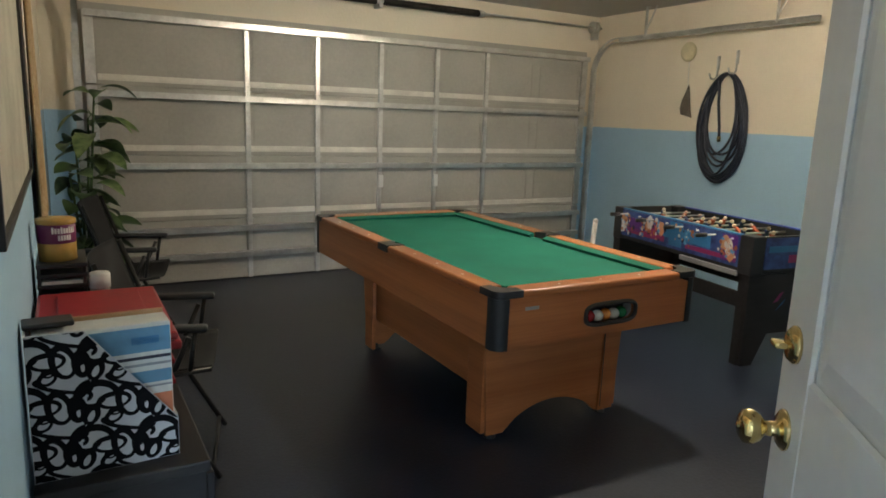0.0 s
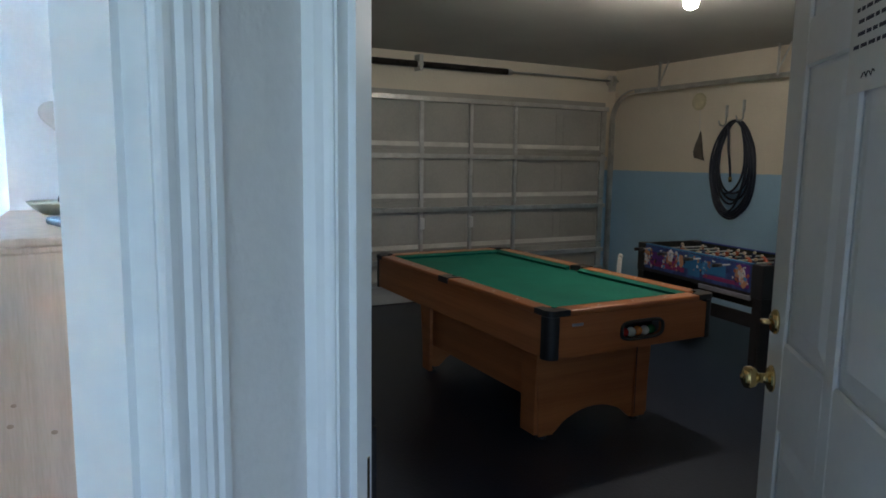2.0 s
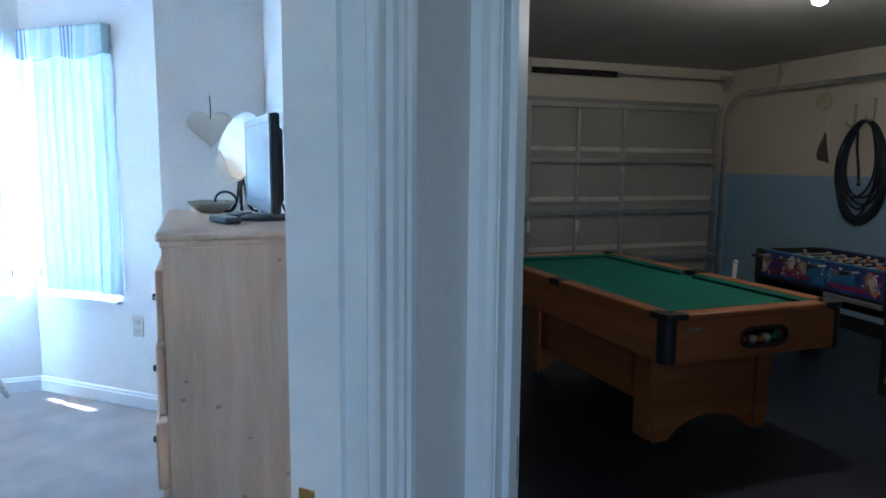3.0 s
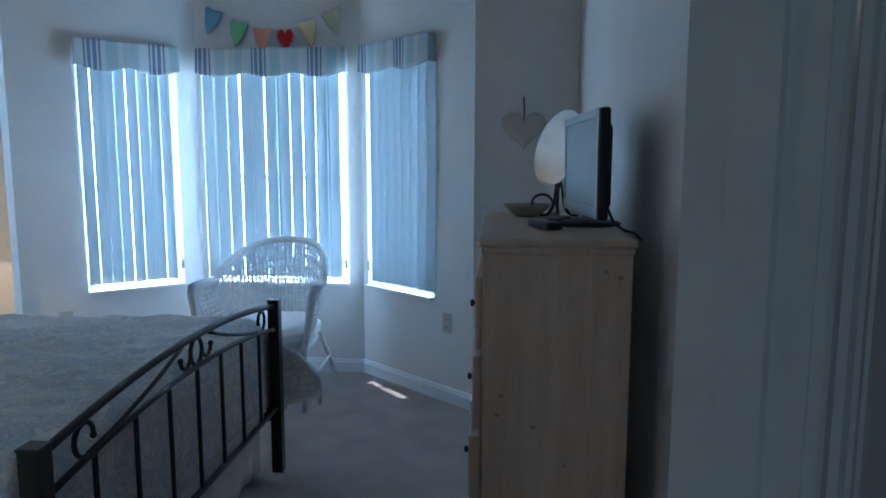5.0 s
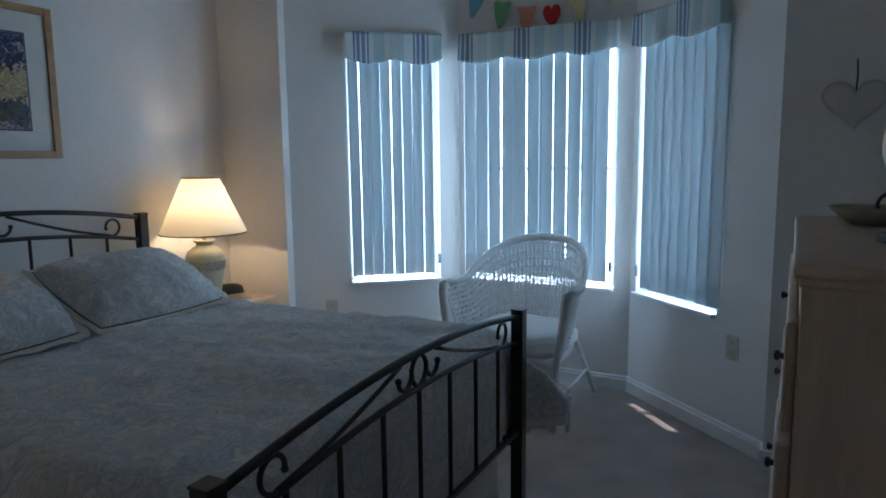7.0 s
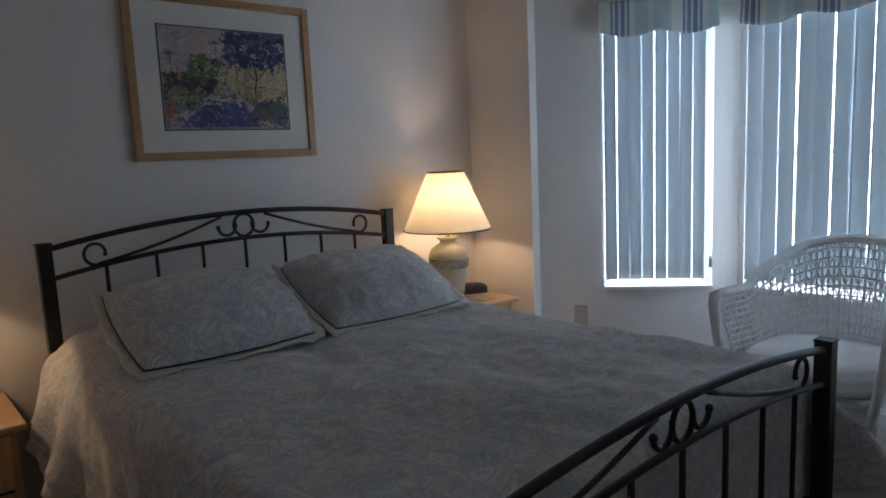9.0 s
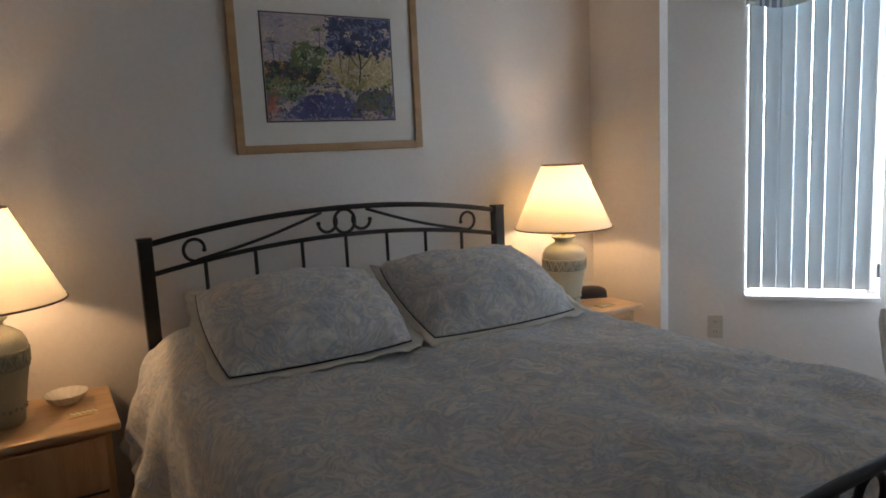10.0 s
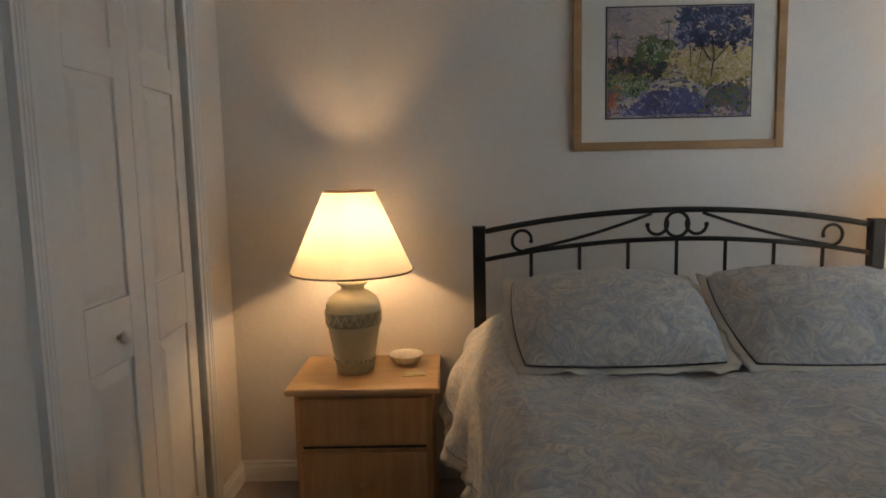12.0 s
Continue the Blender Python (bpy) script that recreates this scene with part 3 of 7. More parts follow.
# bay windows: frame, pane and sill in each opening
def bay_window(name, i):
    a, b = BAY[i], BAY[i + 1]
    m = frame_of(a, (b[0] - a[0], b[1] - a[1]))
    s0, s1 = WIN[i]
    root = tagged(new(name), "white framed bay window behind vertical blinds", kind="structure")
    root.matrix_basis = m
    bm = bmesh.new()
    for x0, x1, z0, z1 in ((s0, s0 + 0.035, SILL, HEAD), (s1 - 0.035, s1, SILL, HEAD), (s0 + 0.035, s1 - 0.035, SILL, SILL + 0.018), (s0 + 0.035, s1 - 0.035, HEAD - 0.035, HEAD)):
        box(x0, x1, 0.072, 0.108, z0, z1, bm, bevel=0.004)
    part("window_frame", bm, TRIM, root)
    pane = part("pane", box(s0 + 0.03, s1 - 0.03, 0.088, 0.092, SILL + 0.012, HEAD - 0.03), GLASS, root)
    pane.visible_shadow = False
    if i == 1:
        part("meeting_rail", box(s0 + 0.035, s1 - 0.035, 0.074, 0.100, 1.28, 1.305, bevel=0.004), TRIM, root)
    part("window_sill", box(s0, s1, -0.036, 0.072, SILL - 0.014, SILL + 0.006, bevel=0.004), TRIM, root)


for i, nm in enumerate(("window_1", "window_2", "window_3")):
    bay_window(nm, i)
# hall window out of view, added and placed to light the casings and dresser
root = tagged(new("window_4"), "unseen hall window added to let in daylight", kind="structure")
bm = bmesh.new()
for x0, x1, z0, z1 in ((-1.05, -1.01, 0.65, 2.15), (0.21, 0.25, 0.65, 2.15), (-1.01, 0.21, 0.65, 0.69), (-1.01, 0.21, 2.11, 2.15), (-0.42, -0.38, 0.69, 2.11)):
    box(x0, x1, -3.06, -3.03, z0, z1, bm, bevel=0.004)
part("window_frame", bm, TRIM, root)

# the closet behind its doors
wall_run("closet_back", (HB, CLOSET - 0.70), (-1.4, CLOSET - 0.70), 0.05, -0.1, 2.3, WALL)
wall_run("closet_side", (-1.4, CLOSET - 0.70), (-1.4, CLOSET - 0.1), 0.05, -0.1, 2.3, WALL)
wall_run("closet_end", (HB, CLOSET - 0.1), (HB, CLOSET - 0.70), 0.05, -0.1, 2.3, WALL)
setting("closet_top", box(HB - 0.05, -1.35, CLOSET - 0.75, CLOSET - 0.1, 2.3, 2.35), WALL)

# ---------- bedroom ----------
def arc_bar(y0, y1, z_end, z_mid, n=28):
    """Points of a shallow arch between two posts, in y and z."""
    return [(0, y0 + (y1 - y0) * k / n, z_end + (z_mid - z_end) * (1 - (2 * k / n - 1) ** 2)) for k in range(n + 1)]


def spiral(c, r0, r1, a0, a1, n=22):
    return [(0, c[0] + (r0 + (r1 - r0) * k / n) * math.cos(a0 + (a1 - a0) * k / n), c[1] + (r0 + (r1 - r0) * k / n) * math.sin(a0 + (a1 - a0) * k / n)) for k in range(n + 1)]


def bed_end(root, name, x, top_post, z_top, z_low, rise_top, rise_low, z_rail, post):
    """One end of the bed: posts, two arches, spindles and scrolls."""
    end = part(name, tube([(x, p[1], p[2]) for p in arc_bar(-0.752, 0.752, z_top, z_top + rise_top)], 0.0115, seg=10), BLACKM, root, "black metal bed end with scrolls", smooth=True)
    for s in (-1, 1):
        bm = box(x - post, x + post, s * 0.777 - post, s * 0.777 + post, 0.0, top_post - 0.004, bevel=0.003)
        box(x - post - 0.002, x + post + 0.002, s * 0.777 - post - 0.002, s * 0.777 + post + 0.002, top_post - 0.004, top_post + 0.004, bm, bevel=0.002)
        part("post", bm, BLACKM, end)
    part("lower_arch", tube([(x, p[1], p[2]) for p in arc_bar(-0.752, 0.752, z_low, z_low + rise_low)], 0.0095, seg=8), BLACKM, end, smooth=True)
    part("bottom_rail", tube([(x, -0.752, z_rail), (x, 0.752, z_rail)], 0.011, seg=8), BLACKM, end, smooth=True)
    for k in range(-3, 4):
        y = k * 0.1905
        part("spindle", tube([(x, y, z_rail), (x, y, z_low + rise_low * (1 - (y / 0.752) ** 2))], 0.0075, seg=8), BLACKM, end, smooth=True)
    zc = (z_top + rise_top + z_low + rise_low) / 2
    gap = (z_top + rise_top - z_low - rise_low) / 2
    ring = [(x, gap * 0.80 * math.cos(a), zc + gap * 0.86 * math.sin(a)) for a in (2 * math.pi * k / 28 for k in range(28))]
    part("ring", tube(ring, 0.007, seg=8, closed=True), BLACKM, end, smooth=True)
    for s in (-1, 1):
        hook = [(x, s * (0.080 - p[1] * 1.0), p[2]) for p in spiral((0, zc), gap * 0.78, gap * 0.62, math.pi * 0.5 - 1.2, -math.pi * 0.98)]
        bm = tube([(x, p[1], p[2]) for p in hook], 0.007, seg=8)
        ball(0.010, hook[-1], bm, 8)
        part("scroll", bm, BLACKM, end, smooth=True)
        low = z_low + rise_low * (1 - (0.57 / 0.752) ** 2)
        brace = [(x, s * (0.10 + (0.60 - 0.10) * k / 10), zc + gap * 0.75 + (low + 0.004 - zc - gap * 0.75) * k / 10 - 0.012 * math.sin(math.pi * k / 10)) for k in range(11)]
        part("brace", tube(brace, 0.0065, seg=8), BLACKM, end, smooth=True)
        c = (0.605, low + 0.046)
        curl = [(x, s * p[1], p[2]) for p in spiral(c, 0.045, 0.034, -math.pi * 0.55, math.pi * 1.05)]
        bm = tube(curl, 0.0065, seg=8)
        ball(0.009, curl[-1], bm, 8)
        part("curl", bm, BLACKM, end, smooth=True)
    return end


bed = thing("bed", "black metal bed with scrolled head and foot ends", "bed", (0, 2.203, 0))
bed_end(bed, "headboard", -2.80, 1.096, 1.078, 0.966, 0.072, 0.070, 0.42, 0.024)
bed_end(bed, "footboard", -0.70, 0.786, 0.762, 0.660, 0.064, 0.064, 0.300, 0.024)
for s in (-1, 1):
    part("side_rail", box(-2.776, -0.724, s * 0.765 - 0.012, s * 0.765 + 0.012, 0.24, 0.30, bevel=0.003), BLACKM, bed)
part("box_spring", box(-2.77, -0.785, -0.745, 0.745, 0.20, 0.42, bevel=0.03), CREAM, bed, "cream cloth covered box spring")
part("mattress", box(-2.77, -0.80, -0.745, 0.745, 0.421, 0.655, bevel=0.05, seg=3), CREAM, bed)


def skirt_point(u, v):
    """A gathered strip round the foot and both sides."""
    path = [(-2.75, -0.752), (-0.775, -0.752), (-0.775, 0.752), (-2.75, 0.752)]
    lens = [math.dist(path[i], path[i + 1]) for i in range(3)]
    d = u * sum(lens)
    for i in range(3):
        if d <= lens[i] or i == 2:
            break
        d -= lens[i]
    k = min(1.0, d / lens[i])
    x, y = (path[i][j] + (path[i + 1][j] - path[i][j]) * k for j in (0, 1))
    wob = 0.008 * math.sin(u * 260) * (1 - v)
    return x + (wob if i == 1 else 0), y + (wob if i != 1 else 0), 0.03 + v * 0.36


bed_skirt = single("bed_skirt", sheet(skirt_point, 260, 6, thick=0.004), CREAM, "cream cotton skirt hanging below the mattress", "bed skirt", True)
bed_skirt.location = (0, 2.203, 0)


def fold(d, r, flare):
    """Runs over a rounded edge: how far out and how far down after d metres past it."""
    q = r * math.pi / 2
    if d <= 0:
        return d, 0.0
    if d < q:
        return r * math.sin(d / r), r * (1 - math.cos(d / r))
    return r + flare * (d - q), r + (d - q)


def comforter_point(u, v):
    sx = -2.74 + u * (2.74 - 0.83 + 0.42)
    near_head = max(0.0, min(1.0, (-2.12 - sx) / 0.5))
    drop = 0.44 - 0.19 * near_head ** 1.5 + 0.018 * math.sin(sx * 13)
    half, r = 0.70, 0.085 + 0.03 * near_head
    sy = (v * 2 - 1) * (half + drop)
    side = 1 if sy > 0 else -1
    oy, dy = fold(abs(sy) - half, r, 0.07 if sy < 0 else 0.10)
    y = side * (half + oy)
    ox, dx = fold(sx + 0.83, 0.070, 0.02)
    x = -0.83 + ox
    down = max(dx, dy) if min(dx, dy) < 0.02 else math.hypot(dx, dy) * 0.92
    hang = min(1.0, down / 0.3)
    p = Vector((x * 3.1, y * 3.1, 0.3))
    z = 0.705 - min(down, 0.43)
    z += (1 - hang) * (0.022 * noise.noise(p) + 0.010 * noise.noise(p * 2.7) + 0.004 * noise.noise(p * 7))
    edge = abs(sy) - half
    puff = math.exp(-((x + 2.52) / 0.27) ** 2)
    z += 0.135 * puff * max(0.0, 1 - (abs(y) / 0.86) ** 4) * (1 - hang)
    if down > 0.03:
        w = 0.020 * math.sin(x * 17 + 3 * noise.noise(Vector((x * 2, side, 0)))) + 0.012 * math.sin(x * 39 + side)
        y += side * w * hang + side * 0.035 * hang * noise.noise(Vector((x * 5.5, z * 4, side * 3)))
        y += side * 0.075 * hang * max(0.0, min(1.0, (x + 1.35) / 0.5)) * (1 if side > 0 else 0.3)
        y += side * near_head * hang * (0.030 * math.sin(x * 27 - z * 9) + 0.016 * math.sin(z * 34 + x * 15))
        z += 0.03 * noise.noise(Vector((x * 3, side * 2, 1))) * hang
        if dx > 0.03:
            x += 0.004 * math.sin(y * 21) * hang
        if dx > 0.02 and dy > 0.02:
            y += side * 0.05 * hang
            x += 0.02 * hang
        if x < -2.2 and edge > 0:
            y += side * 0.11 * puff * hang
        if side > 0 and y > 0.80:
            x += 0.19 * hang * min(1.0, (y - 0.80) / 0.06) * max(0.0, min(1.0, (x + 1.02) / 0.26)) ** 1.5
    return x, y, z


comforter = thing("comforter", "grey-blue paisley comforter spread over the bed", "comforter", (0, 2.203, 0))
part("cover", sheet(comforter_point, 190, 170, thick=-0.014), PAISLEY, comforter, smooth=True)


def trim_line(side):
    pts = []
    for k in range(120):
        p = comforter_point(k / 119, 0.0 if side < 0 else 1.0)
        pts.append((p[0], p[1] + side * 0.004, p[2] - 0.004))
    return pts


for s in (-1, 1):
    part("cream_edge", tube(trim_line(s), 0.011, seg=6), CREAM, comforter, "cream rolled edge", smooth=True)
    hem = trim_line(s)

    def ruffle(u, v, hem=hem, s=s):
        x, y, z = hem[min(119, round(u * (119 if s < 0 else 98)))]
        wave = math.sin(u * 170) + 0.6 * math.sin(u * 61 + 1)
        return x, y + s * (0.006 + 0.014 * v + 0.013 * v * wave), z - 0.044 * v
    part("ruffle", sheet(ruffle, 238, 3, thick=0.003), CREAM, comforter, "cream gathered ruffle", smooth=True)


def foot_ruffle(u, v):
    x, y, z = comforter_point(1.0, 0.12 + 0.76 * u)
    return x + 0.004 + (0.006 + 0.006 * math.sin(u * 120)) * v, y, z - 0.04 * v


part("ruffle", sheet(foot_ruffle, 200, 3, thick=0.003), CREAM, comforter, "cream gathered ruffle", smooth=True)


def sham(at, wide, deep, seed, lean):
    """A pillow in a flanged sham with dark piping."""
    root = thing("pillow", "paisley sham pillow with a cream flange leaning on the headboard", "pillow", group="pillows on the bed")
    root.matrix_basis = Matrix.Translation(at) @ Matrix.Rotation(radians(lean), 4, "Y")

    def crisp(t):
        return (1 - abs(t) ** 2.6)

    def side(sgn):
        def f(u, v):
            a, b = u * 2 - 1, v * 2 - 1
            sq = 1 - 0.06 * (a * a * b * b)
            n = noise.noise(Vector((a * 1.7 + seed, b * 1.7, sgn))) * 0.020 + noise.noise(Vector((a * 5 + seed, b * 5, sgn))) * 0.009 + noise.noise(Vector((a * 3 + seed, b * 13, sgn))) * 0.006 * abs(a)
            h = 0.112 * (max(0, crisp(a)) ** 0.68) * (max(0, crisp(b)) ** 0.62)
            return a * deep / 2 * sq, b * wide / 2 * sq, sgn * (h + n * (1 if h > 0.02 else h / 0.02)) + 0.095
        return f
    bm = sheet(side(1), 40, 48)
    sheet(side(-1), 40, 48, bm)
    part("cushion", bm, PAISLEY, root, smooth=True)

    def rim(k, out):
        per = [(-1, -1), (1, -1), (1, 1), (-1, 1)]
        i, f = int(k * 4) % 4, (k * 4) % 1
        a, b = (per[i][j] + (per[(i + 1) % 4][j] - per[i][j]) * f for j in (0, 1))
        sq = 1 - 0.06 * (a * a * b * b)
        w = 0.024 * noise.noise(Vector((k * 52, seed, out * 12)))
        out *= 1 + 0.45 * noise.noise(Vector((k * 40, seed + 3, 0)))
        return a * (deep / 2 * sq + out), b * (wide / 2 * sq + out), 0.085 + w * (out / 0.04) + (0.003 if a > 0.9 else 0) * (out / 0.04)
    flange = sheet(lambda u, v: rim(u, -0.004 + v * 0.034), 200, 3, thick=0.003)
    part("flange", flange, CREAM, root, "cream cloth flange", smooth=True)
    part("piping", tube([rim(k / 120, 0.0)[:2] + (rim(k / 120, 0.0)[2] + 0.004,) for k in range(120)], 0.0024, seg=6, closed=True), PIPING, root, "dark piping", smooth=True)
    return root


sham((-2.315, 1.822, 0.758), 0.625, 0.455, 1.3, 25)
sham((-2.305, 2.500, 0.758), 0.645, 0.465, 7.9, 25)


# nightstands
def knob_mesh(r=0.016):
    return lathe([(0.006, 0), (0.006, 0.012), (r, 0.016), (r * 1.05, 0.022), (r * 0.8, 0.029), (0.0001, 0.031)], 18)


def nightstand(at, label, rise=0.0):
    root = thing("nightstand", label, "nightstand", at, group="pair of nightstands")
    part("top", box(-0.225, 0.225, -0.28, 0.28, 0.525 + rise, 0.55 + rise, bevel=0.008), PINETOP, root)
    bm = box(-0.215, 0.188, -0.252, 0.252, 0.06, 0.525 + rise, bevel=0.003)
    box(-0.215, 0.196, -0.258, 0.258, 0.0, 0.06, bm, bevel=0.004)
    part("body", bm, PINE, root)
    for z0, z1 in ((0.335, 0.510), (0.085, 0.305)):
        d = part("drawer", box(0.189, 0.208, -0.232, 0.232, z0, z1, bevel=0.006), PINE, root)
        k = knob_mesh()
        bmesh.ops.transform(k, matrix=pose(0.208, 0, (z0 + z1) / 2 - 0.005, 0, 90, 0), verts=k.verts)
        part("knob", k, PINE, d, "turned pine knob", smooth=True)
    # black strip standing in for the shade between the two drawers
    part("drawer_gap_shade", box(0.1885, 0.1905, -0.226, 0.226, 0.315, 0.324), BLACKW, root)
    return root


nightstand((-2.713, 0.985, 0), "pale pine two-drawer nightstand beside the closet")
nightstand((-2.713, 3.342, 0), "pale pine two-drawer nightstand in the window corner", 0.02)


def table_lamp(at, label):
    root = thing("table_lamp", label, "lamp", at, group="pair of table lamps")
    vase = [(0.066, 0.0), (0.071, 0.004), (0.074, 0.03), (0.086, 0.10), (0.098, 0.17), (0.105, 0.235), (0.104, 0.265), (0.092, 0.292), (0.066, 0.312), (0.046, 0.322), (0.043, 0.334), (0.058, 0.346), (0.060, 0.352), (0.040, 0.354), (0.0, 0.352)]
    body = part("vase_base", lathe(vase, 48), CERAMIC, root, "stoneware vase with incised bands", smooth=True)
    part("band", lathe([(0.1005, 0.188), (0.1035, 0.192), (0.1068, 0.236), (0.1058, 0.242), (0.10, 0.242)], 48), CERBAND, body, "grey-green zigzag band", smooth=True)
    for z, r in ((0.186, 0.1022), (0.244, 0.1070)):
        part("ridge", tube([(r * math.cos(a), r * math.sin(a), z) for a in (2 * math.pi * k / 48 for k in range(48))], 0.0028, seg=6, closed=True), CERAMIC, body, smooth=True)
    bm = bmesh.new()
    for k in range(20):
        a0, a1 = 2 * math.pi * k / 20, 2 * math.pi * (k + 0.5) / 20
        tube([(0.1065 * math.cos(a0), 0.1065 * math.sin(a0), 0.195), (0.1085 * math.cos(a1), 0.1085 * math.sin(a1), 0.238)], 0.0022, bm, 5)
        a2 = 2 * math.pi * (k + 1) / 20
        tube([(0.1085 * math.cos(a1), 0.1085 * math.sin(a1), 0.238), (0.1065 * math.cos(a2), 0.1065 * math.sin(a2), 0.195)], 0.0022, bm, 5)
    part("zigzag", bm, CERAMIC, body)
    bm = bmesh.new()
    for k in range(26):
        a = 2 * math.pi * k / 26
        ball(0.0065, (0.0775 * math.cos(a), 0.0775 * math.sin(a), 0.052 + 0.004 * (k % 2)), bm, 6)
    part("beaded_band", bm, CERBAND, body, "grey-green beaded band")
    part("stem", tube([(0, 0, 0.35), (0, 0, 0.47)], 0.010, seg=10), BRASS, root, smooth=True)
    part("light_bulb", ball(0.023, (0, 0, 0.487)), GLOW, root, smooth=True)
    sh = part("shade", sheet(lambda u, v: ((0.235 + (0.098 - 0.235) * v) * math.cos(2 * math.pi * u), (0.235 + (0.098 - 0.235) * v) * math.sin(2 * math.pi * u), 0.395 + v * 0.305), 64, 8), SHADE, root, "cream cloth cone shade, lit", smooth=True)
    for r, z in ((0.235, 0.395), (0.098, 0.70)):
        part("rim", tube([(r * math.cos(a), r * math.sin(a), z) for a in (2 * math.pi * k / 56 for k in range(56))], 0.0035, seg=6, closed=True), BINDING, sh, "brown binding", smooth=True)
    bm = tube([(-0.098, 0, 0.695), (0.098, 0, 0.695)], 0.002, seg=6)
    tube([(0, -0.098, 0.695), (0, 0.098, 0.695)], 0.002, bm, 6)
    part("spider", bm, BRASS, root)
    for s in (-1, 1):
        part("harp", tube([(0, s * 0.008, 0.44), (0, s * 0.045, 0.49), (0, s * 0.048, 0.60), (0, s * 0.026, 0.67), (0, 0, 0.694)], 0.0018, seg=6), BRASS, root, smooth=True)
    return root


table_lamp((-2.72, 0.932, 0.55), "stoneware vase lamp with a lit cream shade by the closet")
table_lamp((-2.71, 3.31, 0.57), "stoneware vase lamp with a lit cream shade by the window")

# small things on the nightstands
dish = lathe([(0.0001, 0.004), (0.03, 0.004), (0.05, 0.016), (0.064, 0.038), (0.068, 0.044), (0.063, 0.042), (0.047, 0.020), (0.03, 0.009), (0.0001, 0.008)], 60, wave=lambda a: 0.085 * abs(math.sin(a * 7)))
ob = single("dish", dish, PORCELAIN, "white fluted porcelain dish on the nightstand", "dish", True)
ob.location = (-2.80, 1.125, 0.548)


def card(at, turn, label):
    root = thing("card", label, "card", at, turn, "cards on the nightstands")
    part("leaf", box(-0.028, 0.028, -0.045, 0.045, 0.0, 0.004), OCHRE, root)
    bm = bmesh.new()
    for k in range(5):
        y = -0.034 + 0.016 * k
        tube([(-0.012, y, 0.0035), (0.010 + 0.005 * math.sin(k * 2), y + 0.012, 0.0045)], 0.0030, bm, 5)
    part("pattern", bm, PAPER, root, "white leaf pattern")
    return root


card((-2.655, 1.165, 0.55), 4, "small ochre card with a white leaf pattern on a nightstand")
card((-2.585, 3.455, 0.57), 4, "small ochre card with a white leaf pattern by the clock")
clock = thing("clock_radio", "low black clock radio on the nightstand", "clock", (-2.80, 3.53, 0.57), -25)
bm = sheet(lambda u, v: (0.055 * math.cos(math.pi * v) * (1 - 0.25 * abs(2 * u - 1) ** 4), (u - 0.5) * 0.20, 0.004 + 0.052 * math.sin(math.pi * v) ** 0.6 * (1 - 0.3 * abs(2 * u - 1) ** 4)), 24, 18)
box(-0.055, 0.055, -0.098, 0.098, 0.0, 0.008, bm, bevel=0.002)
part("case", bm, BLACKP, clock, smooth=True)
part("display", box(0.044, 0.051, -0.05, 0.04, 0.014, 0.034, bevel=0.002), SCREEN, clock, "dark glossy display")

# framed watercolour over the headboard
picture = thing("framed_picture", "oak framed watercolour of a garden path above the headboard", "picture", (HB + 0.002, 2.24, 1.385))
PW, PH = 0.845, 0.69
bm = bmesh.new()
for y0, y1, z0, z1 in ((-PW / 2, -PW / 2 + 0.034, 0, PH), (PW / 2 - 0.034, PW / 2, 0, PH), (-PW / 2 + 0.034, PW / 2 - 0.034, 0, 0.034), (-PW / 2 + 0.034, PW / 2 - 0.034, PH - 0.034, PH)):
    box(0, 0.022, y0, y1, z0, z1, bm, bevel=0.003)
part("picture_frame", bm, OAK, picture)
part("mount", box(0.002, 0.010, -PW / 2 + 0.03, PW / 2 - 0.03, 0.03, PH - 0.03), MATW, picture, "cream card mount")
AW, AH, AZ = 0.575, 0.43, 0.13
part("black_fillet", box(0.009, 0.0115, -AW / 2 - 0.005, AW / 2 + 0.005, AZ - 0.005, AZ + AH + 0.005), INK, picture)
paint = surface("watercolour_sky", (0.30, 0.27, 0.36), (0.60, 0.50, 0.46), 0.8, 9.0, bump=0.02, fine=30)
art = part("painting", box(0.011, 0.0125, -AW / 2, AW / 2, AZ, AZ + AH), paint, picture, "watercolour sheet of palms and a blue path")


def blob_layer(name, pts, color, depth, rough_edge=0.012, seed=0.0):
    """A flat patch of paint with an uneven outline, in fractions of the sheet."""
    m = plain(name + "_paint", color, 0.85, spread=0.35, fine=70)
    dense = []
    n = len(pts)
    for i in range(n):
        for k in range(8):
            f = k / 8
            a, b = pts[i], pts[(i + 1) % n]
            y, z = a[0] + (b[0] - a[0]) * f, a[1] + (b[1] - a[1]) * f
            e = rough_edge * noise.noise(Vector((y * 14 + seed, z * 14, seed)))
            y, z = min(0.995, max(0.005, y + e)), min(0.995, max(0.005, z + e))
            dense.append(((y - 0.5) * AW, AZ + z * AH))
    bm2 = bmesh.new()
    bm2.faces.new([bm2.verts.new((0.0125 + depth, y, z)) for y, z in dense])
    bmesh.ops.triangulate(bm2, faces=bm2.faces)
    part("brush_patch", bm2, m, art)


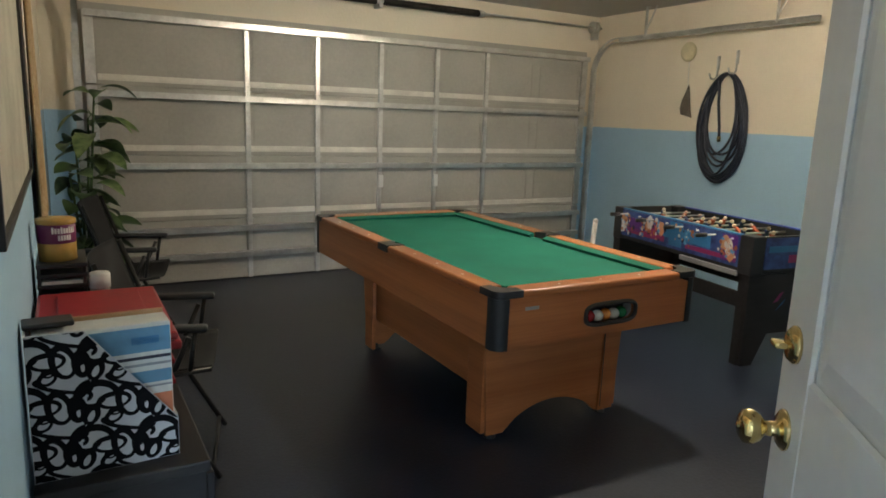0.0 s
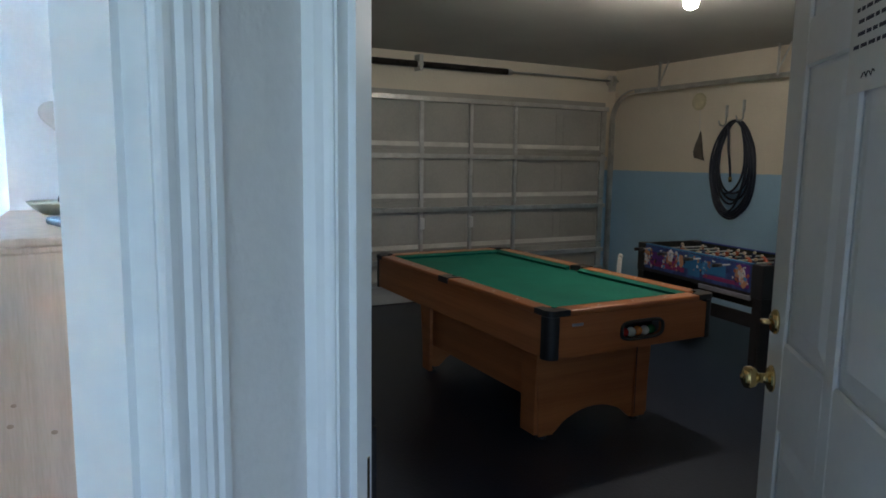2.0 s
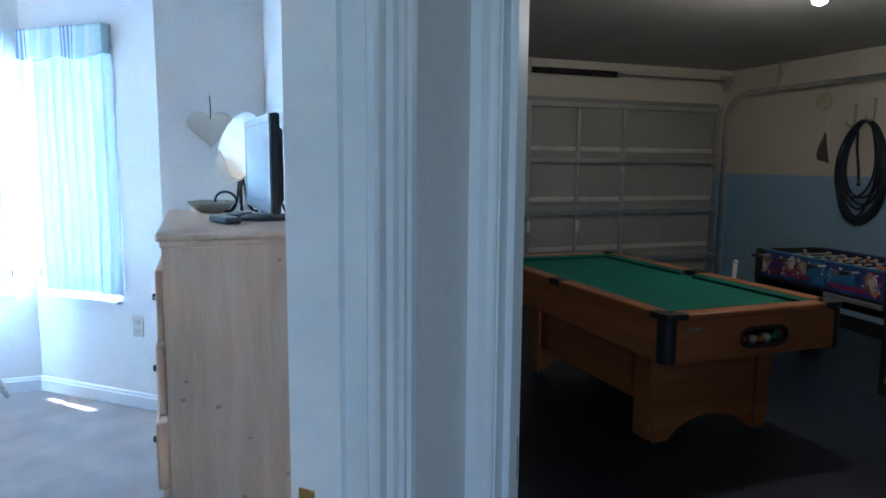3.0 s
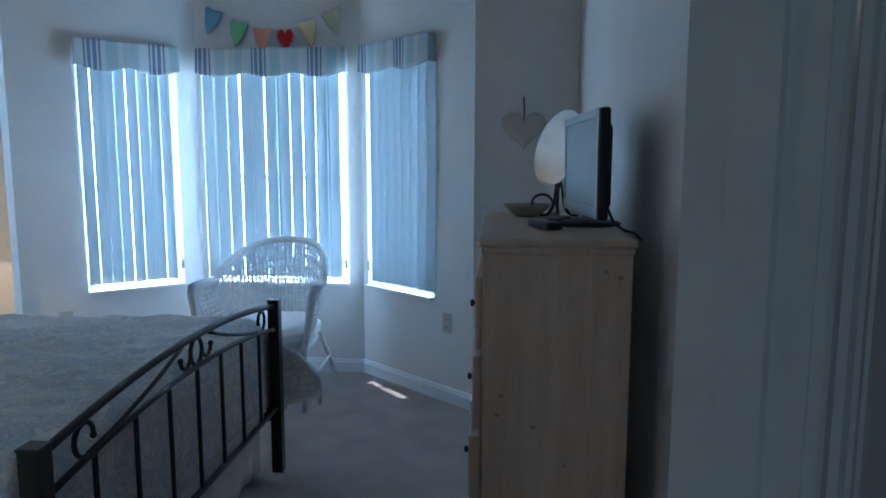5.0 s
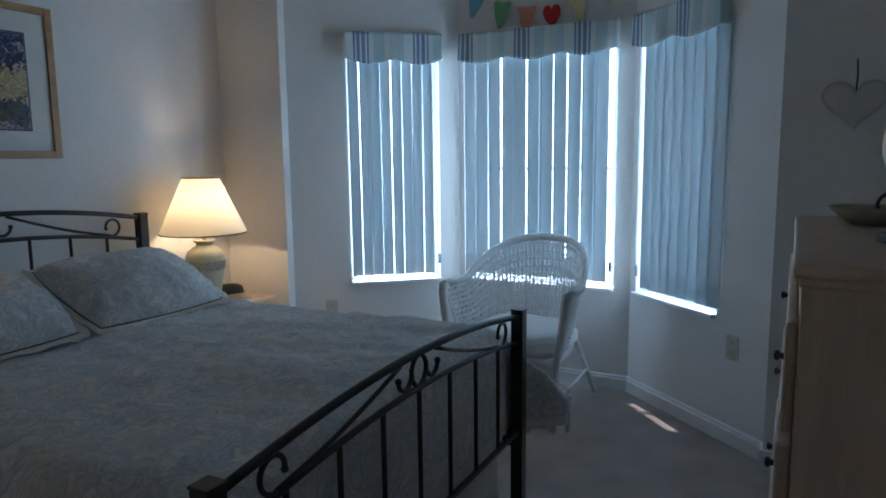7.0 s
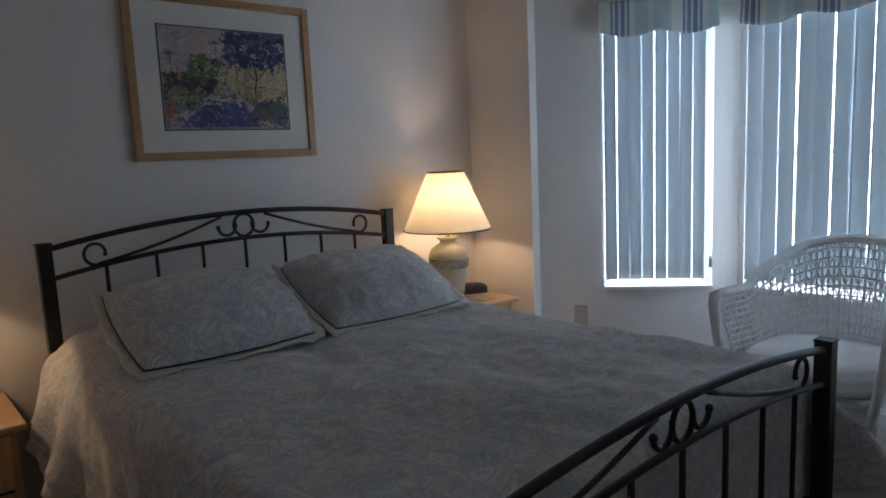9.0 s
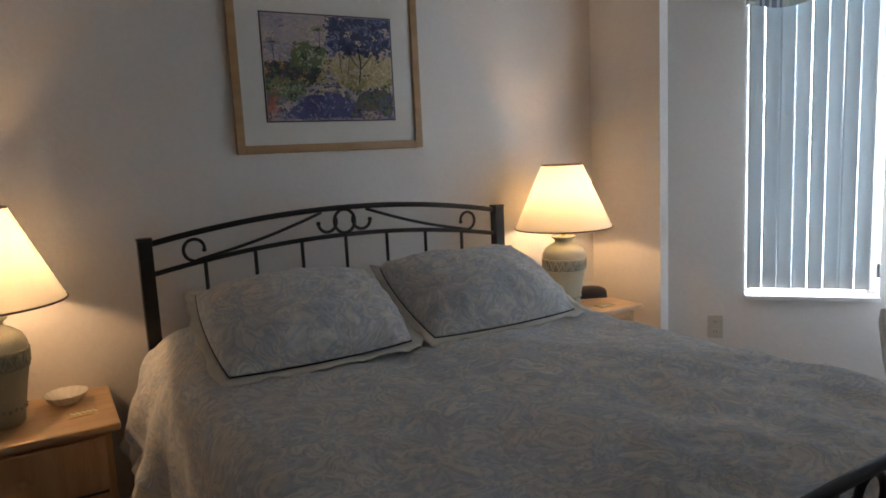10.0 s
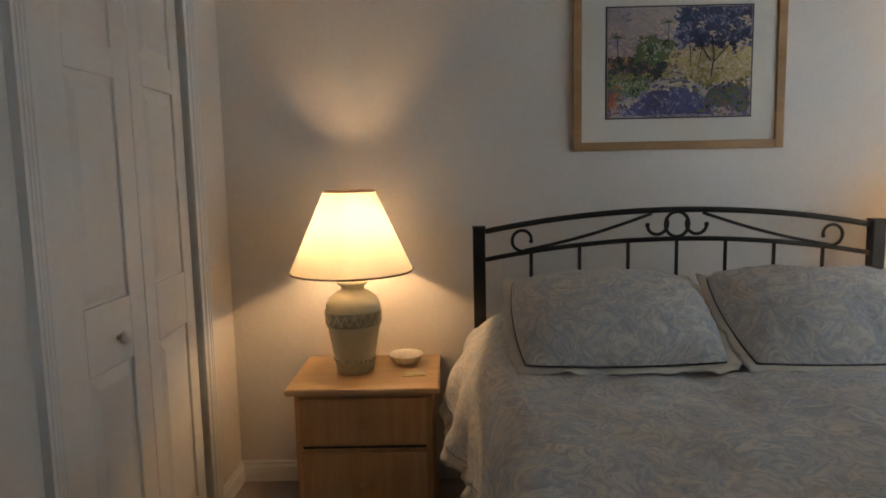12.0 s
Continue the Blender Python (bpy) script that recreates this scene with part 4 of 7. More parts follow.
blob_layer("far_yellow", [(0.3, 0.35), (1, 0.3), (1, 0.62), (0.6, 0.66), (0.4, 0.6)], (0.58, 0.47, 0.26), 0.0004, seed=1)
blob_layer("hedge_dark", [(0, 0.30), (0.35, 0.34), (0.44, 0.5), (0.2, 0.56), (0, 0.56)], (0.09, 0.09, 0.10), 0.0006, 0.05, 2)
blob_layer("hedge_green", [(0.18, 0.50), (0.42, 0.50), (0.46, 0.66), (0.34, 0.76), (0.2, 0.64)], (0.13, 0.19, 0.11), 0.0008, 0.06, 3)
blob_layer("canopy_blue", [(0.48, 0.72), (0.62, 0.66), (0.8, 0.72), (0.99, 0.60), (0.99, 0.99), (0.47, 0.99)], (0.07, 0.09, 0.17), 0.0010, 0.07, 4)
blob_layer("path_blue", [(0.10, 0.02), (0.75, 0.02), (0.66, 0.16), (0.60, 0.27), (0.40, 0.30), (0.28, 0.22)], (0.10, 0.11, 0.27), 0.0008, 0.02, 5)
blob_layer("path_light", [(0.40, 0.28), (0.60, 0.26), (0.54, 0.40), (0.50, 0.50), (0.42, 0.50), (0.47, 0.38)], (0.55, 0.45, 0.33), 0.0010, 0.02, 6)
blob_layer("bush_green", [(0.02, 0.14), (0.26, 0.20), (0.30, 0.34), (0.10, 0.42), (0.02, 0.36)], (0.16, 0.24, 0.14), 0.0012, 0.06, 7)
blob_layer("bush_right", [(0.66, 0.10), (0.98, 0.04), (0.98, 0.34), (0.84, 0.30), (0.70, 0.24)], (0.12, 0.15, 0.14), 0.0012, 0.06, 8)
blob_layer("flowers_red", [(0.01, 0.10), (0.06, 0.12), (0.07, 0.24), (0.01, 0.28)], (0.48, 0.14, 0.11), 0.0014, 0.04, 9)
blob_layer("stripe_shadow", [(0.42, 0.30), (0.60, 0.31), (0.59, 0.335), (0.44, 0.335)], (0.20, 0.17, 0.28), 0.0014, 0.01, 10)
blob_layer("bush_tan", [(0.60, 0.30), (0.72, 0.28), (0.80, 0.40), (0.66, 0.44)], (0.42, 0.36, 0.16), 0.0013, 0.05, 11)


WASHES = {"dusk_sky": (0.50, 0.44, 0.50), "peach_sky": (0.62, 0.50, 0.44), "deep_green": (0.05, 0.075, 0.06), "leaf_wash": (0.15, 0.21, 0.11), "pale_leaf": (0.38, 0.42, 0.30), "rust": (0.34, 0.15, 0.10),
          "night_blue": (0.06, 0.07, 0.15), "slate_blue": (0.15, 0.18, 0.31), "lilac": (0.30, 0.28, 0.42), "path_violet": (0.13, 0.13, 0.28), "sand": (0.64, 0.54, 0.40), "sunlit": (0.70, 0.63, 0.52),
          "ochre": (0.46, 0.36, 0.15), "olive": (0.20, 0.20, 0.09), "coral": (0.52, 0.20, 0.15), "mauve": (0.22, 0.14, 0.22)}


def wash_at(y, z, r):
    """Names the wash laid at a spot of the sheet: sky, canopy, hedges, meadow and path."""
    def tone(names):
        k = 0.5 + 1.1 * noise.noise(Vector((y * 12, z * 12, 7))) + r.uniform(-0.16, 0.16)
        return names[min(len(names) - 1, max(0, int(k * len(names))))]

    e = 0.06 * noise.noise(Vector((y * 9, z * 9, 2)))
    half = 0.035 + 0.72 * max(0.0, 0.46 - z) ** 1.25
    mid = 0.49 - 0.38 * max(0.0, 0.40 - z)
    if z < 0.47 and abs(y - mid + e) < half:
        if 0.25 < z < 0.44 and math.sin(z * 95 + y * 8) > 0.1:
            return tone(("sunlit", "sand", "sunlit"))
        return tone(("path_violet", "path_violet", "lilac", "slate_blue"))
    if z > 0.62 + e and y > 0.49 + 1.5 * e or (y > 0.86 and z > 0.56 + e):
        return tone(("night_blue", "night_blue", "slate_blue", "lilac", "slate_blue")) if noise.noise(Vector((y * 13, z * 13, 5))) < 0.28 else "peach_sky"
    if y < 0.10 and z < 0.30:
        return tone(("coral", "mauve", "leaf_wash", "coral"))
    if y > 0.62 and z < 0.30 + e:
        return tone(("mauve", "deep_green", "path_violet", "olive", "leaf_wash", "rust"))
    if y > 0.50 and z < 0.62:
        return tone(("sand", "sunlit", "ochre", "sand", "olive" if z < 0.44 else "sand"))
    if 0.20 < y < 0.48 and 0.52 < z < 0.72 + e:
        return tone(("leaf_wash", "olive", "pale_leaf", "deep_green"))
    if z < 0.34 + e:
        return tone(("pale_leaf", "leaf_wash", "pale_leaf", "deep_green", "lilac"))
    if z < 0.56 + e:
        return tone(("deep_green", "mauve", "leaf_wash", "deep_green", "rust", "ochre"))
    return tone(("dusk_sky", "dusk_sky", "peach_sky", "lilac" if y < 0.25 else "peach_sky"))


strokes = {n: bmesh.new() for n in WASHES}
rng = random.Random(17)
for k in range(2100):
    cy, cz2 = rng.random(), rng.random()
    name = wash_at(cy, cz2, rng)
    turn = rng.uniform(-0.4, 0.4) if "path" in name or "sun" in name or "sky" in name else rng.uniform(0, 3.14)
    ln = rng.uniform(0.009, 0.024)
    d = 0.0141 + 0.0012 * k / 2100
    ring = []
    for q in range(6):
        a = 2 * math.pi * q / 6
        u, v = ln * math.cos(a) * rng.uniform(0.7, 1.2), ln * 0.55 * math.sin(a) * rng.uniform(0.6, 1.3)
        y, z = cy + (u * math.cos(turn) - v * math.sin(turn)) * 0.75, cz2 + u * math.sin(turn) + v * math.cos(turn)
        ring.append(strokes[name].verts.new((d, (min(0.995, max(0.005, y)) - 0.5) * AW, AZ + min(0.995, max(0.005, z)) * AH)))
    strokes[name].faces.new(ring)
for name, bm in strokes.items():
    tagged(part("brushwork", bm, plain(name + "_wash", WASHES[name], 0.85, spread=0.25, fine=90), art), kind="stuff")
for pts, w in (([(0.72, 0.36), (0.74, 0.55), (0.72, 0.74)], 0.008), ([(0.74, 0.50), (0.82, 0.62), (0.90, 0.70)], 0.006), ([(0.72, 0.5), (0.66, 0.62), (0.64, 0.72)], 0.005), ([(0.42, 0.62), (0.425, 0.85)], 0.004), ([(0.58, 0.45), (0.57, 0.72)], 0.004), ([(0.63, 0.44), (0.66, 0.68)], 0.004), ([(0.08, 0.5), (0.07, 0.72)], 0.004)):
    part("brush_stroke", tube([(0.0156, (y - 0.5) * AW, AZ + z * AH) for y, z in pts], w * 0.35, seg=5), INK, art)
for cy, cz in ((0.42, 0.86), (0.07, 0.73)):
    bm = bmesh.new()
    for k in range(9):
        a = math.pi * (k / 8) * 1.2 - 0.3
        tube([(0.0156, (cy - 0.5) * AW, AZ + cz * AH), (0.0156, (cy - 0.5) * AW + 0.034 * math.cos(a), AZ + cz * AH + 0.020 * math.sin(a))], 0.0014, bm, 4)
    part("palm_fronds", bm, LEAF, art)


# vertical blinds, valances and cords of the bay
def blind(i, count, label):
    a, b = BAY[i], BAY[i + 1]
    m = frame_of(a, (b[0] - a[0], b[1] - a[1]))
    s0, s1 = WIN[i]
    root = tagged(new("vertical_blind"), label, "blind", "blinds of the bay windows")
    root.matrix_basis = m
    part("headrail", box(s0 + 0.005, s1 - 0.005, -0.050, -0.002, HEAD - 0.05, HEAD - 0.004, bevel=0.004), WHITEP, root)
    lo, hi = s0 + (0.008, 0.012, 0.080)[i], s1 - (0.045, 0.036, -0.030)[i]
    step = (hi - lo) / count
    wide = step * (0.97, 0.945, 1.10)[i]
    z0, z1 = SILL + 0.040, HEAD - 0.06
    face = -0.022
    shapes = []
    for v in range(3):
        bow = 0.004 + 0.0015 * v
        bm = sheet(lambda u, w: ((u - 0.5) * wide, bow * (1 - (2 * u - 1) ** 2), z0 + (z1 - z0) * w), 6, 10, thick=0.0012)
        bmesh.ops.recalc_face_normals(bm, faces=bm.faces)
        me = bpy.data.meshes.new("slat")
        bm.to_mesh(me)
        bm.free()
        me.polygons.foreach_set("use_smooth", [True] * len(me.polygons))
        me.materials.append(SLAT)
        shapes.append(me)
    rng = random.Random(31 + i)
    for k in range(count):
        s = new("slat", shapes[rng.randrange(3)])
        s.parent = root
        s.matrix_basis = pose(lo + step * (k + 0.5) + rng.uniform(-0.002, 0.002), face, rng.uniform(-0.002, 0.002), rng.uniform(-0.15, 0.15), rng.uniform(-0.10, 0.10), (-4, 5, 13)[i] + rng.uniform(-2.0, 2.0))
    xw = s1 - 0.025 if i < 2 else s0 + 0.03
    part("cord", tube([(xw, -0.03, HEAD - 0.06), (xw, -0.03, 0.80), (xw + 0.01, -0.03, 0.75), (xw + 0.02, -0.03, 0.80), (xw + 0.02, -0.03, HEAD - 0.06)], 0.002, seg=5), WHITEP, root)
    part("tassel", lathe([(0.004, 0), (0.009, 0.004), (0.010, 0.05), (0.005, 0.065), (0.0001, 0.066)], 12, at=(xw + 0.01, -0.03, 0.70)), GREYP, root, smooth=True)
    return root


blind(0, 8, "pale vertical blind drawn across the angled window by the bed")
blind(1, 11, "pale vertical blind drawn across the middle bay window")
blind(2, 8, "pale vertical blind drawn across the angled window by the dresser")


def valance(i, label):
    a, b = BAY[i], BAY[i + 1]
    m = frame_of(a, (b[0] - a[0], b[1] - a[1]))
    s0, s1 = WIN[i][0] - 0.01, WIN[i][1] + 0.01
    root = tagged(new("valance"), label, "valance", "valances of the bay windows")
    root.matrix_basis = m

    def f(u, v):
        run = 0.06 + (s1 - s0) + 0.06
        d = u * run
        if d < 0.06:
            x, y = s0, -d
        elif d > run - 0.06:
            x, y = s1, -(run - d)
        else:
            x, y = s0 + d - 0.06, -0.06
        scallop = 0.155 + 0.028 * abs(math.sin(math.pi * (x - s0) / (s1 - s0) * (3 if i == 1 else 2)))
        bell = 0.010 * math.sin(x * 22 + i) * (1 - v) + 0.006 * (1 - v)
        return x, y - bell, 2.105 - scallop * (1 - v)
    part("cloth", sheet(f, 90, 10, thick=0.003), STRIPES, root, smooth=True)
    part("board", box(s0 + 0.004, s1 - 0.004, -0.054, -0.002, 2.086, 2.10), WHITEP, root)
    return root


valance(0, "blue striped scalloped valance above the window by the bed")
valance(1, "blue striped scalloped valance above the middle window")
valance(2, "blue striped scalloped valance above the window by the dresser")


def heart_outline(w, h, n=40):
    pts = []
    for k in range(n):
        a = 2 * math.pi * k / n
        x = 16 * math.sin(a) ** 3
        z = 13 * math.cos(a) - 5 * math.cos(2 * a) - 2 * math.cos(3 * a) - math.cos(4 * a)
        pts.append((x / 32 * w, (z + 17) / 29 * h))
    return pts


def padded(outline, thick, bm=None):
    """A cushion-like plate over an outline in x, z, its back on y = 0."""
    bm = bm or bmesh.new()
    cx, cz = sum(p[0] for p in outline) / len(outline), sum(p[1] for p in outline) / len(outline)
    rings = []
    for k, d in ((1.0, 0.0), (1.0, 0.35), (0.93, 0.75), (0.75, 0.95), (0.4, 1.0)):
        rings.append([bm.verts.new((cx + (x - cx) * k, -thick * d, cz + (z - cz) * k)) for x, z in outline])
    n = len(outline)
    for a, b in zip(rings, rings[1:]):
        for k in range(n):
            bm.faces.new((a[k], a[(k + 1) % n], b[(k + 1) % n], b[k]))
    bm.faces.new(rings[-1])
    bm.faces.new(rings[0][::-1])
    return bm


garland = thing("garland", "string of coloured cloth hearts and pennants above the window", "garland", (0, 4.452, 0))
cord = [(-1.60, -0.004, 2.40), (-1.53, -0.008, 2.345), (-1.37, -0.012, 2.268), (-1.22, -0.014, 2.225), (-1.07, -0.014, 2.222), (-0.93, -0.012, 2.262), (-0.79, -0.008, 2.328), (-0.70, -0.004, 2.40)]
part("string", tube(cord, 0.0022, seg=5), WHITEP, garland)
for (x, y, z), hue, turn in zip(cord[1:7], ("blue", "green", "salmon", "red", "straw", "pale"), (18, 10, 2, -1, -12, -20)):
    w, h = (0.105, 0.145) if hue == "red" else (0.115, 0.15)
    if hue == "red":
        outline = heart_outline(w, h)
    else:
        outline = [(-w / 2, h), (-w * 0.30, h * 1.04), (0, h * 0.98), (w * 0.30, h * 1.04), (w / 2, h), (w * 0.34, h * 0.45), (w * 0.08, 0.0), (-w * 0.08, 0.0), (-w * 0.34, h * 0.45)]
    bm = padded([(px, pz - h) for px, pz in outline], 0.012)
    bmesh.ops.transform(bm, matrix=pose(x, y - 0.002, z, 0, turn, 0), verts=bm.verts)
    part("pennant" if hue != "red" else "heart", bm, FELTSTUFF[hue], garland, hue + " padded cloth piece", smooth=True)

heart = thing("hanging_heart", "cream fabric heart hung by a ribbon on the wall", "wall ornament", (0.405, FRONT - 0.002, 1.45))
part("heart_body", padded(heart_outline(0.232, 0.195), 0.035), HEARTC, heart, smooth=True)
part("ribbon", tube([(0, -0.01, 0.155), (0.003, -0.008, 0.21), (-0.001, -0.006, 0.275)], 0.0032, seg=6), BLACKW, heart, "dark ribbon")
part("nail", ball(0.005, (-0.001, -0.006, 0.277)), STEEL, heart)


# wicker armchair
chair = thing("wicker_chair", "white wicker armchair with a white cushion by the window", "chair", (-1.06, 3.99, 0), -4)


def rim_height(a):
    """Height of the wrapped rim round the chair, low arms to a high round back; a runs from -1 to 1."""
    return 0.695 + 0.210 * max(0.0, 1 - (abs(a) / 0.80) ** 2.2) ** 0.85


def rim_at(a, h):
    """A point of the curved back; a: 0 at the middle of the back, h: 0 at the seat, 1 at the rim."""
    z = 0.34 + (rim_height(a) - 0.34) * h
    t = abs(a)
    x = (0.265 + 0.085 * h) * math.sin(min(1.0, t ** 0.92) * math.pi / 2) * (1 if a > 0 else -1)
    return x, 0.27 + 0.06 * h * (1 - t) - (0.47 + 0.06 * h) * t ** 2.3, z


RIMA = 1.0
rim = [rim_at(RIMA * (k / 40 * 2 - 1), 1) for k in range(41)]
front = [(rim[0][0] + 0.002, rim[0][1] - 0.022, 0.66), (rim[0][0] + 0.018, rim[0][1] - 0.02, 0.52), (rim[0][0] + 0.055, rim[0][1] - 0.012, 0.32), (rim[0][0] + 0.065, rim[0][1] - 0.01, 0.0)]
mirror_front = [(-x, y, z) for x, y, z in front]
part("wrapped_rim", tube(rim, 0.021, seg=10), WICKER, chair, smooth=True)
for pts in (front, mirror_front):
    part("front_leg", tube([((rim[0] if pts is front else rim[-1])), *pts], 0.030, seg=10, taper=0.45), WICKER, chair, smooth=True)
bm = bmesh.new()
NA, NH = 46, 13
for k in range(NA + 1):
    a = RIMA * (k / NA * 2 - 1)
    tube([rim_at(a, h / 6) for h in range(7)], 0.0042 if k % 2 else 0.0058, bm, 5)
for j in range(NH + 1):
    tube([rim_at(RIMA * (k / 46 * 2 - 1), j / NH) for k in range(47)], 0.0045, bm, 5)
for k in range(-8, NA, 2):
    for sgn in (1, -1):
        pts = []
        for h in range(9):
            kk = k + (h if sgn > 0 else 8 - h)
            if 0 <= kk <= NA:
                pts.append(rim_at(RIMA * (kk / NA * 2 - 1), h / 8))
        if len(pts) > 2:
            tube(pts, 0.0032, bm, 4)
tagged(part("woven_back", bm, WICKER, chair, "open cane weave"), kind="stuff")
seat_ring = [rim_at(RIMA * (k / 30 * 2 - 1), 0) for k in range(31)] + [(0.24, -0.25, 0.34), (0.0, -0.28, 0.34), (-0.24, -0.25, 0.34)]
part("seat_frame", tube(seat_ring, 0.02, seg=8, closed=True), WICKER, chair, smooth=True)
part("seat", prism([(p[0] * 0.98, p[1] * 0.98) for p in seat_ring], 0.325, 0.35), WICKER, chair)
part("apron", sheet(lambda u, v: ((u - 0.5) * 0.54, -0.285 + 0.04 * (2 * u - 1) ** 2, 0.20 + 0.06 * math.sin(math.pi * u) + (0.14 - 0.06 * math.sin(math.pi * u)) * v), 30, 8, thick=0.012), WICKER, chair)
for s in (-1, 1):
    part("back_leg", tube([(s * 0.22, 0.22, 0.34), (s * 0.27, 0.40, 0.0)], 0.014, seg=8), WICKER, chair, smooth=True)
    part("side_stretcher", tube([(s * 0.30, -0.16, 0.16), (s * 0.25, 0.32, 0.16)], 0.009, seg=6), WICKER, chair, smooth=True)


def pad(u, v):
    a, r = 2 * math.pi * u, 0.27
    prof = [(0.0, 0.355), (0.92, 0.352), (1.0, 0.385), (1.0, 0.43), (0.9, 0.462), (0.0, 0.480)]
    t = v * (len(prof) - 1)
    i = min(int(t), len(prof) - 2)
    k = t - i
    rr, z = (prof[i][j] + (prof[i + 1][j] - prof[i][j]) * k for j in (0, 1))
    sq = (abs(math.cos(a)) ** 4 + abs(math.sin(a)) ** 4) ** -0.25
    return rr * r * min(sq, 1.12) * math.cos(a), rr * r * min(sq, 1.12) * math.sin(a) - 0.03, z + 0.006 * noise.noise(Vector((math.cos(a) * rr * 4, math.sin(a) * rr * 4, v)))


cush = single("seat_cushion", sheet(pad, 48, 20), CUSHION, "plump white cotton cushion on the wicker chair", "cushion", True)
cush.matrix_basis = pose(-1.06, 3.99, 0, 0, 0, -4)

# dresser with its drawers
dresser = thing("dresser", "tall pale pine chest of drawers against the wall", "dresser", (0.235, 1.78, 0))
part("top", box(-0.014, 0.374, -0.010, 0.925, 1.178, 1.20, bevel=0.008, seg=3), DRESSERP, dresser)
part("moulding", box(-0.004, 0.368, 0.0, 0.915, 1.162, 1.178, bevel=0.004), DRESSERP, dresser)
part("body", box(0.0, 0.365, 0.005, 0.91, 0.05, 1.162, bevel=0.003), DRESSERP, dresser, "pine case with darker knots")
part("plinth", box(-0.006, 0.368, -0.001, 0.916, 0.0, 0.05, bevel=0.003), DRESSERP, dresser)
for z0, z1, pull in ((0.075, 0.265, 0.010), (0.285, 0.475, 0.002), (0.495, 0.685, 0.014), (0.705, 0.895, 0.006), (0.912, 1.100, 0.0)):
    d = part("drawer", box(-0.019 - pull, -0.001, 0.025, 0.89, z0, z1, bevel=0.006), DRESSERP, dresser)
    for y in (0.16, 0.755):
        k = knob_mesh(0.0095)
        bmesh.ops.transform(k, matrix=pose(-0.019 - pull, y, (z0 + z1) / 2, 0, -90, 0) @ Matrix.Diagonal((1, 1, 0.55, 1)), verts=k.verts)
        part("knob", k, BLACKP, d, "dark round knob", smooth=True)
for x, z, r in ((0.30, 1.12, 0.005), (0.335, 1.105, 0.006), (0.05, 0.80, 0.005), (0.13, 0.72, 0.006), (0.21, 0.62, 0.004), (0.04, 0.75, 0.006), (0.19, 0.45, 0.006), (0.31, 0.50, 0.005)):
    k = lathe([(r, 0), (r * 0.8, 0.0012), (0.0001, 0.0014)], 12)
    bmesh.ops.transform(k, matrix=pose(x, 0.0052, z, 90, 0, 0) @ Matrix.Diagonal((1.3, 1, 1, 1)), verts=k.verts)
    part("knot", k, KNOT, dresser)

# television on the dresser
tv = thing("television", "small flat black television on a swivel foot", "television", (0.53, 2.19, 1.20), 4)
part("foot", lathe([(0.0001, 0.0), (0.105, 0.0), (0.110, 0.006), (0.10, 0.012), (0.03, 0.018), (0.0001, 0.018)], 36), BLACKP, tv, "glossy black oval foot", smooth=True)
part("neck", box(-0.012, 0.028, -0.035, 0.035, 0.012, 0.06, bevel=0.006), GREYP, tv)
part("case", box(-0.014, 0.014, -0.255, 0.255, 0.032, 0.328, bevel=0.008), BLACKP, tv)
part("back_bulge", box(0.012, 0.034, -0.20, 0.20, 0.06, 0.29, bevel=0.012), BLACKP, tv)
bm = bmesh.new()
for y0, y1, z0, z1 in ((-0.255, -0.232, 0.034, 0.326), (0.232, 0.255, 0.034, 0.326), (-0.232, 0.232, 0.034, 0.064), (-0.232, 0.232, 0.303, 0.326)):
    box(-0.019, -0.013, y0, y1, z0, z1, bm, bevel=0.002)
part("bezel", bm, plain("dark_silver", (0.16, 0.165, 0.17), 0.35), tv, "grey front bezel")
part("screen", box(-0.0165, -0.0125, -0.233, 0.233, 0.063, 0.304), SCREEN, tv, "dark glossy screen")
part("cable", tube([(0.03, -0.17, 0.06), (0.042, -0.20, 0.02), (0.06, -0.25, 0.006), (0.074, -0.29, 0.004), (0.086, -0.315, -0.012)], 0.004, seg=6), BLACKP, tv, "black cable running behind the dresser")

# oval mirror on a scrolled stand
mirror = thing("vanity_mirror", "oval mirror on a black scrolled wire stand", "mirror", (0.47, 2.50, 1.20), 0)
tilt = Matrix.Translation((0.005, 0.0, 0.237)) @ Matrix.Rotation(radians(36), 4, "Z") @ Matrix.Rotation(radians(17), 4, "Y")
bm = bmesh.new()
ring = [bm.verts.new((0, 0.115 * math.cos(a), 0.135 * math.sin(a))) for a in (2 * math.pi * k / 48 for k in range(48))]
ring2 = [bm.verts.new((0.006, v.co.y, v.co.z)) for v in ring]
bm.faces.new(ring)
bm.faces.new(ring2[::-1])
for k in range(48):
    bm.faces.new((ring[k], ring2[k], ring2[(k + 1) % 48], ring[(k + 1) % 48]))
bmesh.ops.transform(bm, matrix=tilt, verts=bm.verts)
part("glass", bm, MIRROR, mirror, "bevelled oval mirror glass")
bm = tube([(0.012, 0.01, 0.20), (0.02, 0.012, 0.13), (0.006, 0.006, 0.07), (0.012, 0.0, 0.006)], 0.005, seg=7)
part("stem", bm, BLACKM, mirror, smooth=True)
